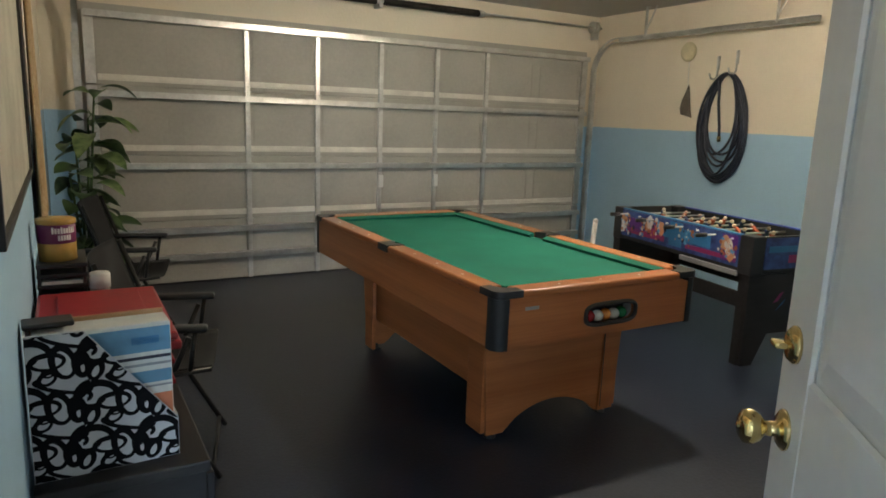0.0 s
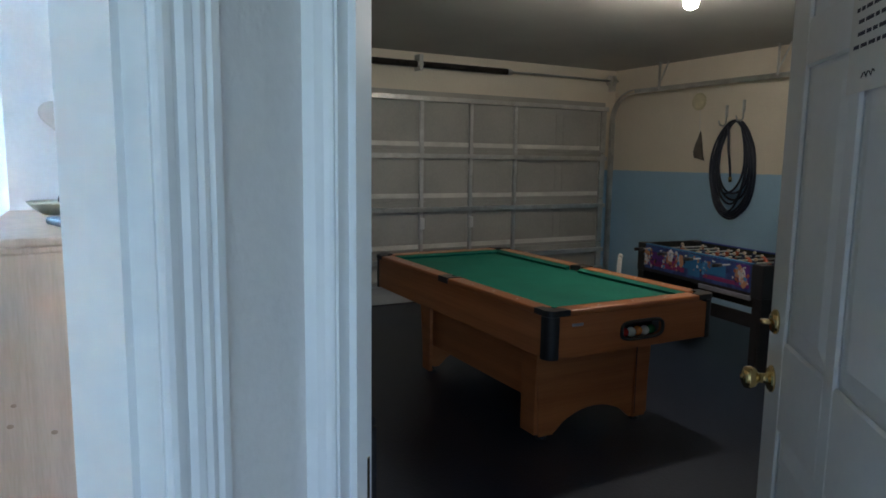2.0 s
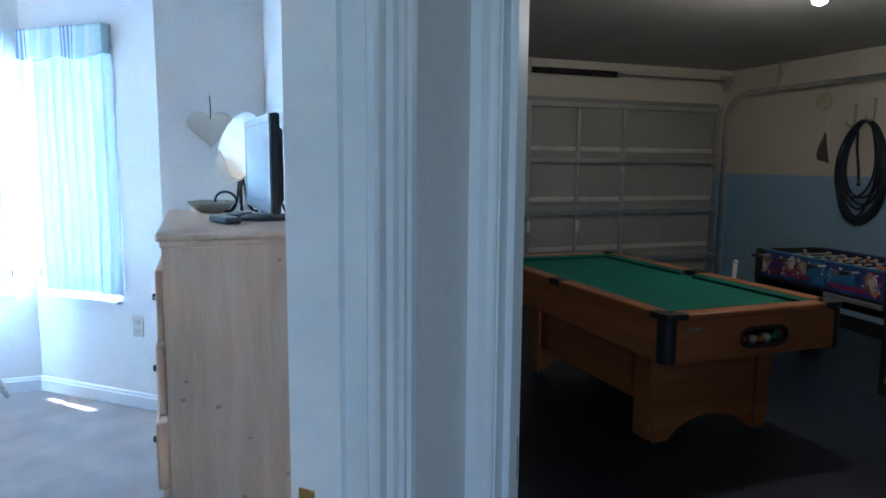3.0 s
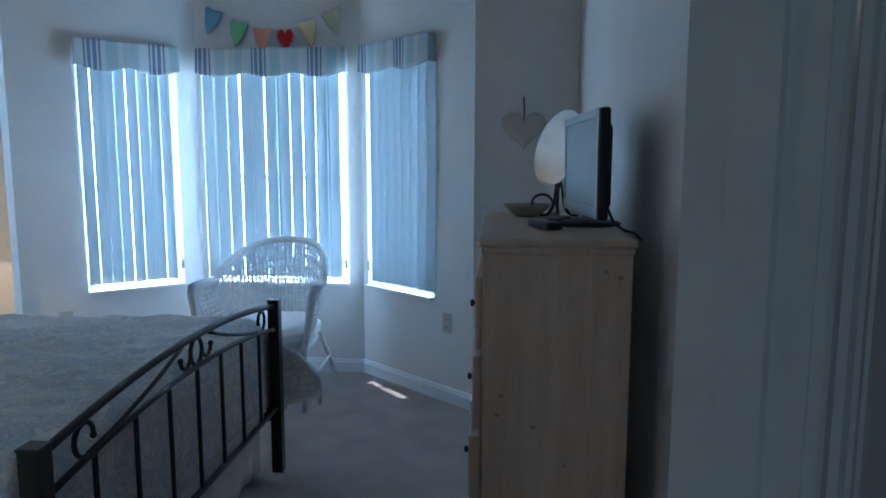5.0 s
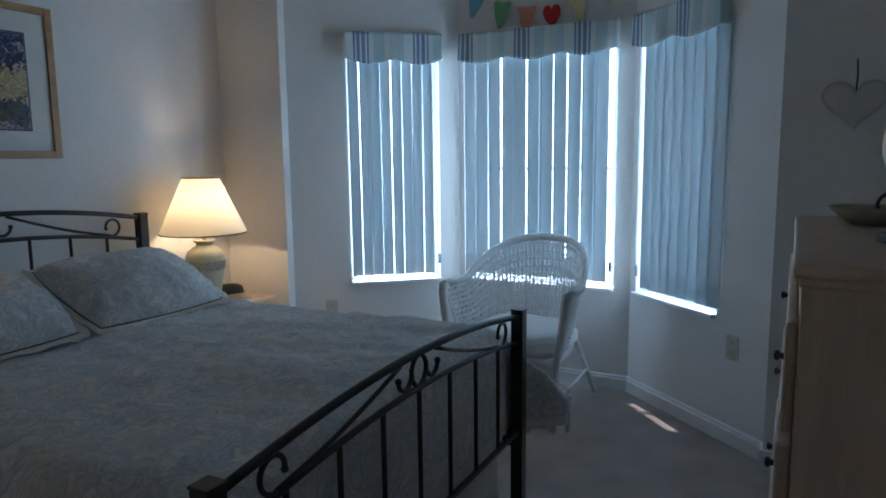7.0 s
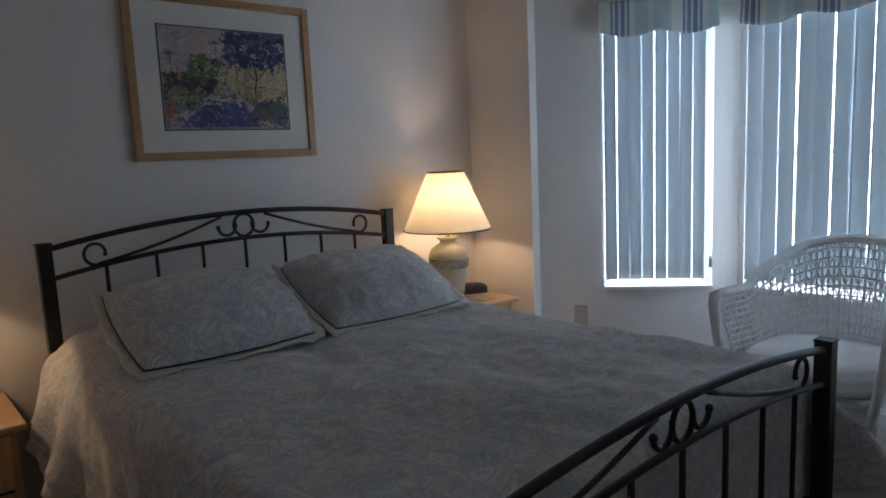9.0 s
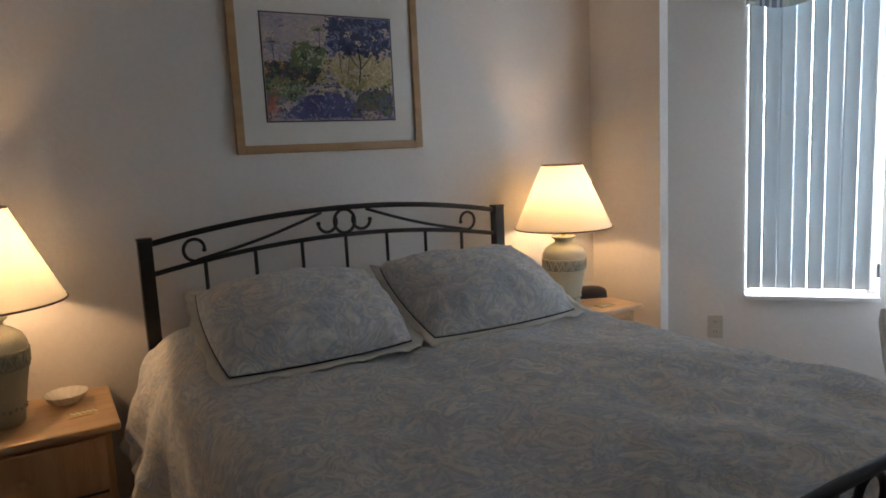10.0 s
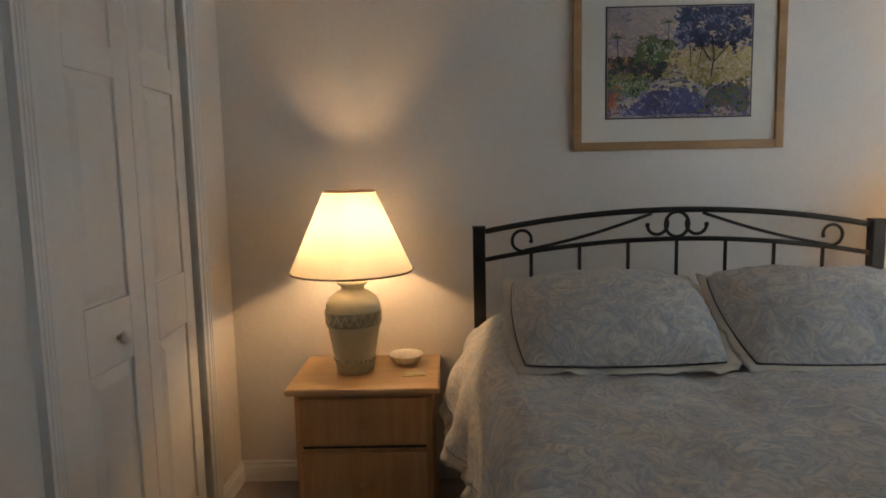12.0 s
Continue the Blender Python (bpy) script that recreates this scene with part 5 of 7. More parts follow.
for turn in (-150, -30, 90):
    pts = [(0.075 - 0.052 * math.cos(t * 0.95) * (1 - t / 9), 0, 0.045 + 0.040 * math.sin(t * 0.95) * (1 - t / 9)) for t in (k * 0.35 - 1.6 for k in range(24))]
    bm = tube([(0.0, 0, 0.16), (0.012, 0, 0.10), (0.02, 0, 0.04), (0.045, 0, 0.008)], 0.0045, seg=6)
    tube([(0.045, 0, 0.008), *[(p[0], p[1], max(0.006, p[2])) for p in pts]], 0.0045, bm, 6)
    bmesh.ops.transform(bm, matrix=pose(0.012, 0.004, 0, 0, 0, turn), verts=bm.verts)
    part("scroll_foot", bm, BLACKM, mirror, smooth=True)

bowl = lathe([(0.0001, 0.004), (0.035, 0.0), (0.055, 0.012), (0.078, 0.034), (0.084, 0.042), (0.080, 0.043), (0.070, 0.034), (0.045, 0.014), (0.0001, 0.010)], 40)
ob = single("bowl", bowl, CERAMIC, "shallow stoneware bowl on the dresser", "bowl", True)
ob.location = (0.375, 2.50, 1.20)


def remote(at, turn, label, size=(0.048, 0.15)):
    root = thing("remote_control", label, "remote control", at, turn, "remote controls on the dresser")
    part("case", box(-size[0] / 2, size[0] / 2, -size[1] / 2, size[1] / 2, 0.0, 0.02, bevel=0.006), BLACKP, root)
    for r in range(6):
        for c in range(3):
            part("button", box(-0.016 + c * 0.012, -0.008 + c * 0.012, -0.058 + r * 0.02, -0.048 + r * 0.02, 0.0195, 0.0225, bevel=0.001), GREYP, root)
    return root


remote((0.405, 2.07, 1.20), 18, "black remote control on the dresser")
remote((0.452, 2.20, 1.20), -22, "black remote control beside the television foot")


def outlet(at, turn, label):
    root = thing("wall_outlet", label, "outlet", at, turn, "wall outlets")
    part("plate", box(-0.036, 0.036, -0.007, 0.0, -0.058, 0.058, bevel=0.003), IVORY, root)
    for z in (-0.025, 0.025):
        s = part("socket", box(-0.016, 0.016, -0.010, -0.006, z - 0.014, z + 0.014, bevel=0.004), IVORY, root)
        for x in (-0.006, 0.006):
            part("slot", box(x - 0.001, x + 0.001, -0.0105, -0.009, z - 0.004, z + 0.006), BLACKP, s)
    return root


bay_r = math.degrees(math.atan2(BAY[3][1] - BAY[2][1], BAY[3][0] - BAY[2][0]))
bay_l = math.degrees(math.atan2(BAY[1][1] - BAY[0][1], BAY[1][0] - BAY[0][0]))
outlet((-0.005, 3.937, 0.47), bay_r, "ivory wall outlet below the window by the dresser")
outlet((-2.30, 3.919, 0.44), bay_l, "ivory wall outlet below the window by the bed")


def raised(x0, x1, z0, z1, foot, face, inset, m=None):
    """A door panel that slopes up from its edge to a flat field."""
    bm = bmesh.new()
    low = [bm.verts.new((x, foot, z)) for x, z in ((x0, z0), (x1, z0), (x1, z1), (x0, z1))]
    top = [bm.verts.new((x, face, z)) for x, z in ((x0 + inset, z0 + inset), (x1 - inset, z0 + inset), (x1 - inset, z1 - inset), (x0 + inset, z1 - inset))]
    bm.faces.new(low[::-1])
    bm.faces.new(top)
    for k in range(4):
        bm.faces.new((low[k], low[(k + 1) % 4], top[(k + 1) % 4], top[k]))
    bmesh.ops.recalc_face_normals(bm, faces=bm.faces)
    if m is not None:
        bmesh.ops.transform(bm, matrix=m, verts=bm.verts)
    return bm


# closet doors
def leaf(root, x0, x1, y, slant, knob, outer=0.085):
    w = x1 - x0
    m = pose(x0, y, 0.012, 0, 0, slant)
    lf = part("door_leaf", box(0, w, -0.016, 0.0, 0, 2.0, bevel=0.002, m=m), TRIM, root)
    stile = 0.085
    bm = bmesh.new()
    for a0, a1, z0, z1 in ((0.001, stile, 0.001, 1.999), (w - outer, w - 0.001, 0.001, 1.999), (stile, w - outer, 0.001, 0.16), (stile, w - outer, 0.80, 0.98), (stile, w - outer, 1.58, 1.66), (stile, w - outer, 1.90, 1.999)):
        box(a0, a1, -0.0005, 0.010, z0, z1, bm, bevel=0.0035, m=m)
    part("stiles_and_rails", bm, TRIM, lf)
    for z0, z1 in ((0.16, 0.80), (0.98, 1.58), (1.66, 1.90)):
        part("raised_panel", raised(stile + 0.006, w - outer - 0.006, z0 + 0.006, z1 - 0.006, -0.0005, 0.0085, 0.036, m), TRIM, lf)
    if knob:
        k = knob_mesh(0.017)
        bmesh.ops.transform(k, matrix=m @ pose(knob, 0.010, 0.875, -90, 0, 0), verts=k.verts)
        part("knob", k, TRIM, lf, "small round knob", smooth=True)


closet_door = tagged(new("door_1"), "closed white folding closet door with raised panels", "door", kind="structure")
leaf(closet_door, -2.545, -2.1165, CLOSET - 0.016, 3.0, 0)
leaf(closet_door, -2.115, -1.688, CLOSET + 0.007, -2.8, 0.165, 0.120)
MC = frame_of((HB, CLOSET), (1, 0))
for nm, s, way in (("trim_closet", 0.366, -1), ("trim_closet_far", 1.265, 1)):
    setting(nm, prism([(s + way * u * 0.9, v) for u, v in CASING], 0.0, 2.12, m=MC), TRIM, "white moulded closet casing")
setting("trim_closet_head", box(0.366, 1.265, 0.0, 0.016, 2.04, 2.12, bevel=0.003, m=MC), TRIM)

# ---------- garage ----------
# sectional door
gdoor = tagged(new("garage_door"), "closed grey sectional garage door with galvanised stiles and struts", "garage door", kind="structure")
X0, X1 = 1.15, 6.08
STILES = (2.365, 2.985, 3.60, 4.195, 4.77)
JOINTS = (GF + 0.012, 0.415, 0.955, 1.495, 2.045)
for k in range(4):
    z0, z1 = JOINTS[k], JOINTS[k + 1] - 0.004
    sec = part("section", box(X0, X1, 6.335, 6.375, z0, z1, bevel=0.004), PANEL, gdoor, "grey steel door section")
    edges = (X0 + 0.06, *STILES, X1 - 0.06)
    for a, b in zip(edges, edges[1:]):
        n = 2 if b - a > 1.0 else 1
        for j in range(n):
            p0, p1 = a + (b - a) * j / n + 0.055, a + (b - a) * (j + 1) / n - 0.045
            bm = bmesh.new()
            for r in ((p0, p1, z0 + 0.085, z0 + 0.091), (p0, p1, z1 - 0.115, z1 - 0.109), (p0, p0 + 0.006, z0 + 0.091, z1 - 0.115), (p1 - 0.006, p1, z0 + 0.091, z1 - 0.115)):
                box(r[0], r[1], 6.331, 6.3355, r[2], r[3], bm)
            part("pressed_panel", bm, PANEL, sec)
    for a, b in zip(edges, edges[1:]):
        lift = 0.038 if k < 3 else -0.045
        bm = box(a + 0.024, b - 0.024, 6.316, 6.336, z1 + lift, z1 + lift + 0.008)
        box(a + 0.024, b - 0.024, 6.322, 6.336, z1 + lift + 0.008, z1 + lift + 0.048, bm, bevel=0.003)
        part("lip", bm, LIP, sec, "pale rolled lip of the section")
    for x in STILES:
        part("stile", box(x - 0.021, x + 0.021, 6.308, 6.336, z0 + 0.002, z1 - 0.002, bevel=0.003), STEEL, sec, "galvanised stile")
        if k < 3:
            bm = box(x - 0.02, x + 0.02, 6.300, 6.313, z1 - 0.05, z1 + 0.055, bevel=0.002)
            tube([(x - 0.03, 6.303, z1 + 0.002), (x + 0.03, 6.303, z1 + 0.002)], 0.006, bm, 8)
            part("hinge", bm, STEEL, sec)
    for x0, x1 in ((X0, X0 + 0.075), (X1 - 0.075, X1)):
        part("end_stile", box(x0, x1, 6.312, 6.336, z0 + 0.005, z1 - 0.005, bevel=0.003), STEEL, sec, "galvanised end stile")
# unseen sheet added behind the sections so no daylight leaks through the joints
part("light_stop_sheet", box(X0 - 0.03, X1 + 0.03, 6.378, 6.392, GF, 2.10), PANEL, gdoor)
# black strip added to keep the gap under the door dark
part("bottom_light_stop", box(X0, X1, 6.325, 6.376, GF, GF + 0.012, bevel=0.003), BLACKP, gdoor, "black strip added to stop light under the door")
for z in (1.43, 0.87, 0.33, 0.10, 2.015):
    bm = box(X0 + 0.01, X1 - 0.01, 6.262, 6.312, z - 0.024, z - 0.018)
    box(X0 + 0.01, X1 - 0.01, 6.262, 6.312, z + 0.018, z + 0.024, bm)
    box(X0 + 0.01, X1 - 0.01, 6.262, 6.268, z - 0.018, z + 0.018, bm)
    part("strut", bm, STEEL, gdoor, "long galvanised strut")
for x in (3.60, 4.195):
    part("latch", box(x - 0.02, x + 0.03, 6.285, 6.312, 0.66, 0.78, bevel=0.006), WHITEP, gdoor, "small pale latch")


def track(x, side):
    root = tagged(new("door_track"), "galvanised garage door track curving back below the ceiling", "door track", "garage door tracks")
    pts = [(x, 6.27, GF), (x, 6.27, 1.86)]
    for k in range(1, 9):
        a = math.pi / 2 * k / 8
        pts.append((x, 6.27 - 0.34 * (1 - math.cos(a)), 1.86 + 0.34 * math.sin(a)))
    pts.append((x, 3.74, 2.20))
    bm = bmesh.new()
    for o in (-0.022, 0.022):
        rows = []
        for i, p in enumerate(pts):
            a, b = Vector(pts[max(0, i - 1)]), Vector(pts[min(len(pts) - 1, i + 1)])
            d = (b - a).normalized()
            nrm = Vector((0, d.z, -d.y))
            rows.append([bm.verts.new(Vector(p) + nrm * o + Vector((q, 0, 0))) for q in (-0.02, 0.02)] + [bm.verts.new(Vector(p) + nrm * (o * 0.86) + Vector((q, 0, 0))) for q in (0.02, -0.02)])
        for r0, r1 in zip(rows, rows[1:]):
            for k in range(4):
                bm.faces.new((r0[k], r0[(k + 1) % 4], r1[(k + 1) % 4], r1[k]))
    part("rail", bm, STEEL, root)
    bm = box(x + side * 0.012, x + side * 0.030, 3.74, 5.93, 2.178, 2.222)
    part("back_web", bm, STEEL, root)
    part("back_web_upright", box(x + min(side * 0.012, side * 0.03), x + max(side * 0.012, side * 0.03), 6.25, 6.29, GF, 1.86), STEEL, root)
    for y in (4.10, 5.55):
        bm = box(x - 0.012, x + 0.022, y - 0.002, y + 0.002, 2.20, GC, bevel=0.001)
        box(x - 0.03, x + 0.04, y - 0.02, y + 0.02, GC - 0.006, GC, bm)
        tube([(x, y, 2.24), (x, y - 0.13, GC)], 0.008, bm, 6)
        part("hanger", bm, STEEL, root, "perforated angle hanger")
    return root


track(6.13, 1)
track(1.10, -1)
tors = thing("torsion_shaft", "steel shaft with dark coil springs above the garage door", "garage door spring", (0, 6.30, 2.355))
part("shaft", tube([(0.98, 0, 0), (6.22, 0, 0)], 0.0125, seg=10), STEEL, tors, smooth=True)
for a, b in ((2.72, 3.53), (3.60, 4.63)):
    coil = [(a + (b - a) * k / 420, 0.029 * math.cos(k * 0.75), 0.029 * math.sin(k * 0.75)) for k in range(421)]
    bm = tube([(a, 0, 0), (b, 0, 0)], 0.026, seg=14)
    tube(coil, 0.006, bm, 5)
    part("spring", bm, DARKSTEEL, tors, "dark oiled coil spring", smooth=True)
    part("winding_cone", lathe([(0.034, 0), (0.034, 0.03), (0.02, 0.07), (0.0001, 0.07)], 16, at=(0, 0, 0)), STEEL, tors).matrix_basis = pose(b, 0, 0, 0, 90, 0)
part("centre_bracket", box(3.545, 3.585, -0.035, 0.095, -0.06, 0.10, bevel=0.004), STEEL, tors)
for x in (1.08, 6.12):
    d = part("cable_drum", lathe([(0.02, -0.03), (0.064, -0.03), (0.064, -0.022), (0.05, -0.018), (0.05, 0.018), (0.064, 0.022), (0.064, 0.03), (0.02, 0.03)], 24), STEEL, tors, smooth=False)
    d.matrix_basis = pose(x, 0, 0, 0, 90, 0)
    part("end_bracket", box(x + (0.04 if x > 3 else -0.046), x + (0.046 if x > 3 else -0.04), -0.03, 0.095, -0.12, 0.06, bevel=0.002), STEEL, tors)

# ceiling bulb
lamp = thing("ceiling_bulb", "bare lit bulb in a porcelain holder on the garage ceiling", "ceiling light", (3.72, 2.95, GC))
part("holder", lathe([(0.055, 0.0), (0.055, -0.018), (0.03, -0.03), (0.026, -0.06), (0.0001, -0.06)], 24), PORCELAIN, lamp, smooth=True)
bulb_glass = part("bulb", lathe([(0.016, -0.06), (0.02, -0.08), (0.042, -0.12), (0.046, -0.145), (0.036, -0.175), (0.0001, -0.19)], 20), GLOW, lamp, "glowing glass bulb", smooth=True)
bulb_glass.visible_shadow = False

# pool table
pool = thing("pool_table", "orange wood pool table with green felt and black corners", "pool table", (2.971, 3.577, GF))
L, W, TOP = 1.0875, 0.571, 0.805
BOT = 0.565
part("side_apron", box(-W + 0.004, -W + 0.03, -L + 0.06, L - 0.06, BOT, TOP - 0.03, bevel=0.004), CHERRY, pool)
part("side_apron", box(W - 0.03, W - 0.004, -L + 0.06, L - 0.06, BOT, TOP - 0.03, bevel=0.004), CHERRY, pool)
part("end_apron", box(-W + 0.06, W - 0.06, L - 0.03, L - 0.004, BOT, TOP - 0.03, bevel=0.004), CHERRY_END, pool)
# near end with the ball window cut through
bm = bmesh.new()
outer = [(-W + 0.06, BOT), (W - 0.06, BOT), (W - 0.06, TOP - 0.03), (-W + 0.06, TOP - 0.03)]
cx, cz, hw, hh = 0.038, BOT + 0.095, 0.145, 0.046
hole = [(cx + hw * (abs(math.cos(a)) ** 0.45) * (1 if math.cos(a) > 0 else -1), cz + hh * (abs(math.sin(a)) ** 0.6) * (1 if math.sin(a) > 0 else -1)) for a in (2 * math.pi * (k + 0.5) / 32 for k in range(32))]


def outer_ray(p):
    dx, dz = p[0] - cx, p[1] - cz
    ks = [((outer[1][0] if dx > 0 else outer[0][0]) - cx) / dx, ((outer[2][1] if dz > 0 else outer[0][1]) - cz) / dz]
    k = min(q for q in ks if q > 0)
    return cx + dx * k, cz + dz * k


for y in (-L + 0.004, -L + 0.03):
    inn = [bm.verts.new((p[0], y, p[1])) for p in hole]
    out = [bm.verts.new((outer_ray(p)[0], y, outer_ray(p)[1])) for p in hole]
    for k in range(32):
        bm.faces.new((inn[k], inn[(k + 1) % 32], out[(k + 1) % 32], out[k]))
for c in outer:
    for y in (-L + 0.004, -L + 0.03):
        near = sorted((outer_ray(p) for p in hole), key=lambda q: math.dist(q, c))[:2]
        bm.faces.new([bm.verts.new((q[0], y, q[1])) for q in (near[0], c, near[1])])
part("end_apron", bm, CHERRY_END, pool, "end board with a ball window")
ringpts = [(p[0], -L + 0.002, p[1]) for p in hole]
part("window_rim", tube(ringpts, 0.010, seg=8, closed=True), BLACKP, pool, "black rim of the ball window", smooth=True)
bm = box(cx - hw - 0.02, cx + hw + 0.02, -L + 0.10, -L + 0.11, cz - hh - 0.02, cz + hh + 0.03)
box(cx - hw - 0.02, cx + hw + 0.02, -L + 0.03, -L + 0.10, cz - hh - 0.02, cz - hh - 0.008, bm)
part("ball_tray", bm, BLACKP, pool)
part("badge", box(-0.43, -0.36, -L + 0.0015, -L + 0.004, BOT + 0.155, BOT + 0.170, bevel=0.001), GREYP, pool, "small metal badge")
# rails, cushions and bed
for s in (-1, 1):
    for y0, y1 in ((-L + 0.11, -0.055), (0.055, L - 0.11)):
        bm = box(s * W - (0.1 if s > 0 else 0), s * W + (0 if s > 0 else 0.1), y0, y1, TOP - 0.035, TOP, bevel=0.010)
        part("side_rail", bm, CHERRY, pool, "polished wooden top rail")
        part("cushion", prism([(s * (W - 0.10), 0.0), (s * (W - 0.128), 0.0), (s * (W - 0.14), 0.018), (s * (W - 0.10), 0.030)], y0 + 0.01, y1 - 0.01, m=Matrix(((1, 0, 0, 0), (0, 0, 1, 0), (0, 1, 0, TOP - 0.034), (0, 0, 0, 1)))), FELT, pool, "green felt cushion")
        for k in range(3):
            part("sight", lathe([(0.006, 0.0), (0.006, 0.0012), (0.0001, 0.0014)], 12, at=(s * (W - 0.045), y0 + (y1 - y0) * (k + 1) / 4, TOP)), WHITEP, pool)
    bm = box(-W + 0.11, W - 0.11, s * L - (0.1 if s > 0 else 0), s * L + (0 if s > 0 else 0.1), TOP - 0.035, TOP, bevel=0.010)
    part("end_rail", bm, CHERRY_END, pool, "polished wooden top rail")
    part("cushion", prism([(s * (L - 0.10), 0.0), (s * (L - 0.128), 0.0), (s * (L - 0.14), 0.018), (s * (L - 0.10), 0.030)], -W + 0.12, W - 0.12, m=Matrix(((0, 0, 1, 0), (1, 0, 0, 0), (0, 1, 0, TOP - 0.034), (0, 0, 0, 1)))), FELT, pool, "green felt cushion")
    for k in range(3):
        part("sight", lathe([(0.006, 0.0), (0.006, 0.0012), (0.0001, 0.0014)], 12, at=(-W + 0.11 + (2 * W - 0.22) * (k + 1) / 4, s * (L - 0.045), TOP)), WHITEP, pool)
part("bed_cloth", box(-W + 0.09, W - 0.09, -L + 0.09, L - 0.09, TOP - 0.06, TOP - 0.032), FELT, pool, "green felt playing bed")
for sx in (-1, 1):
    for sy in (-1, 1):
        m = Matrix.Diagonal((sx, sy, 1, 1))
        corner = []
        for k in range(9):
            a = math.pi / 2 * k / 8
            corner.append((W - 0.045 + 0.045 * math.cos(a), L - 0.045 + 0.045 * math.sin(a)))
        poly = [(W, L - 0.068), *corner, (W - 0.062, L), (W - 0.062, L - 0.03), (W - 0.03, L - 0.03), (W - 0.03, L - 0.068)]
        part("corner_post", prism(poly, BOT - 0.004, TOP - 0.030, m=m), BLACKP, pool, "black corner moulding")
        cap = [(W + 0.003, L - 0.125), *[(p[0] + 0.003, p[1] + 0.003) for p in corner], (W - 0.125, L + 0.003), (W - 0.125, L - 0.055)]
        for k in range(7):
            a = math.pi / 2 * k / 6
            cap.append((W - 0.11 + 0.062 * math.sin(a), L - 0.055 - 0.062 * (1 - math.cos(a))))
        cap.append((W - 0.055, L - 0.125))
        part("pocket_cap", prism(cap, TOP - 0.026, TOP + 0.003, m=m), BLACKP, pool, "black pocket casting")
        part("pocket", lathe([(0.052, 0.0), (0.052, -0.07), (0.0001, -0.075)], 20, at=(sx * (W - 0.092), sy * (L - 0.092), TOP - 0.030)), BLACKP, pool, smooth=False)
    bm = prism([(sx * (W + 0.002), -0.058), (sx * (W + 0.002), 0.058), (sx * (W - 0.10), 0.058), (sx * (W - 0.085), 0.03), (sx * (W - 0.06), 0.0), (sx * (W - 0.085), -0.03), (sx * (W - 0.10), -0.058)], TOP - 0.034, TOP + 0.003)
    part("side_pocket", bm, BLACKP, pool, "black side pocket casting")
# base: shaped end panels and long side boards
BX, BY0, BY1 = 0.385, 0.775, 0.585


def end_panel(y, inner):
    pts = [(-BX - 0.03, BOT), (-BX + 0.01, 0.03), (-BX + 0.105, 0.03)]
    for k in range(13):
        t = k / 12
        pts.append((-BX + 0.125 + (2 * BX - 0.25) * t, 0.045 + 0.10 * math.sin(math.pi * t) ** 0.7))
    pts += [(BX - 0.105, 0.03), (BX - 0.01, 0.03), (BX + 0.03, BOT)]
    turn = Matrix(((1, 0, 0, 0), (0, 0, 1, y), (0, 1, 0, 0), (0, 0, 0, 1)))
    return prism(pts, 0.0, inner, m=turn)


for y, th in ((-BY0, 0.022), (BY1, 0.022)):
    pan = part("end_panel", end_panel(y, th), CHERRY_END, pool, "arched end panel")
    for s in (-1, 1):
        pts = [(s * (BX + 0.034), BOT - 0.002), (s * (BX + 0.002), 0.03), (s * (BX - 0.095), 0.03), (s * (BX - 0.075), BOT - 0.002)]
        turn = Matrix(((1, 0, 0, 0), (0, 0, 1, y), (0, 1, 0, 0), (0, 0, 0, 1)))
        yo = -0.012 if y < 0 else 0.023
        part("leg_face", prism(pts, yo, yo + 0.011, m=turn), CHERRY_END, pool)
        part("leg_side", box(s * BX - 0.012 + s * 0.016, s * BX + 0.012 + s * 0.016, min(y, y + (0.13 if y < 0 else -0.11)), max(y, y + (0.13 if y < 0 else -0.11)), 0.04, BOT, bevel=0.002), CHERRY, pool)
        part("levelling_foot", lathe([(0.03, 0.0), (0.032, 0.008), (0.012, 0.016), (0.010, 0.042), (0.0001, 0.042)], 18, at=(s * (BX - 0.045), y + (0.03 if y < 0 else -0.01), 0.0)), BLACKP, pool, "round black levelling foot", smooth=True)
    part("dark_seam", box(BX - 0.083, BX - 0.077, y - 0.0125 if y < 0 else y + 0.0225, y - 0.009 if y < 0 else y + 0.0345, 0.05, BOT), BLACKP, pool)
for s in (-1, 1):
    part("side_board", box(s * 0.335 - 0.011, s * 0.335 + 0.011, -BY0 + 0.03, BY1 - 0.005, 0.20, BOT, bevel=0.002), CHERRY, pool, "long side board of the base")
BALLS = {"red": (0.5, 0.03, 0.03), "white": (0.78, 0.76, 0.70), "blue": (0.04, 0.07, 0.35), "orange": (0.7, 0.22, 0.04), "green": (0.03, 0.25, 0.10), "maroon": (0.20, 0.03, 0.04)}
ball_mats = {n: plain(n + "_resin", c, 0.12, spread=0.03, bump=0.0, coat=0.5) for n, c in BALLS.items()}
for k, n in enumerate(("blue", "red", "white", "orange", "white", "green")):
    b = single("pool_ball", ball(0.0265, (0, 0, 0), seg=20), ball_mats[n], n + " pool ball in the ball window", "pool ball", True, "balls in the tray")
    b.location = (2.971 + cx - 0.118 + k * 0.0475 + (0.004 if k % 2 else 0), 3.577 - L + 0.062 + 0.006 * (k % 2), GF + cz - hh - 0.008 + 0.0268)

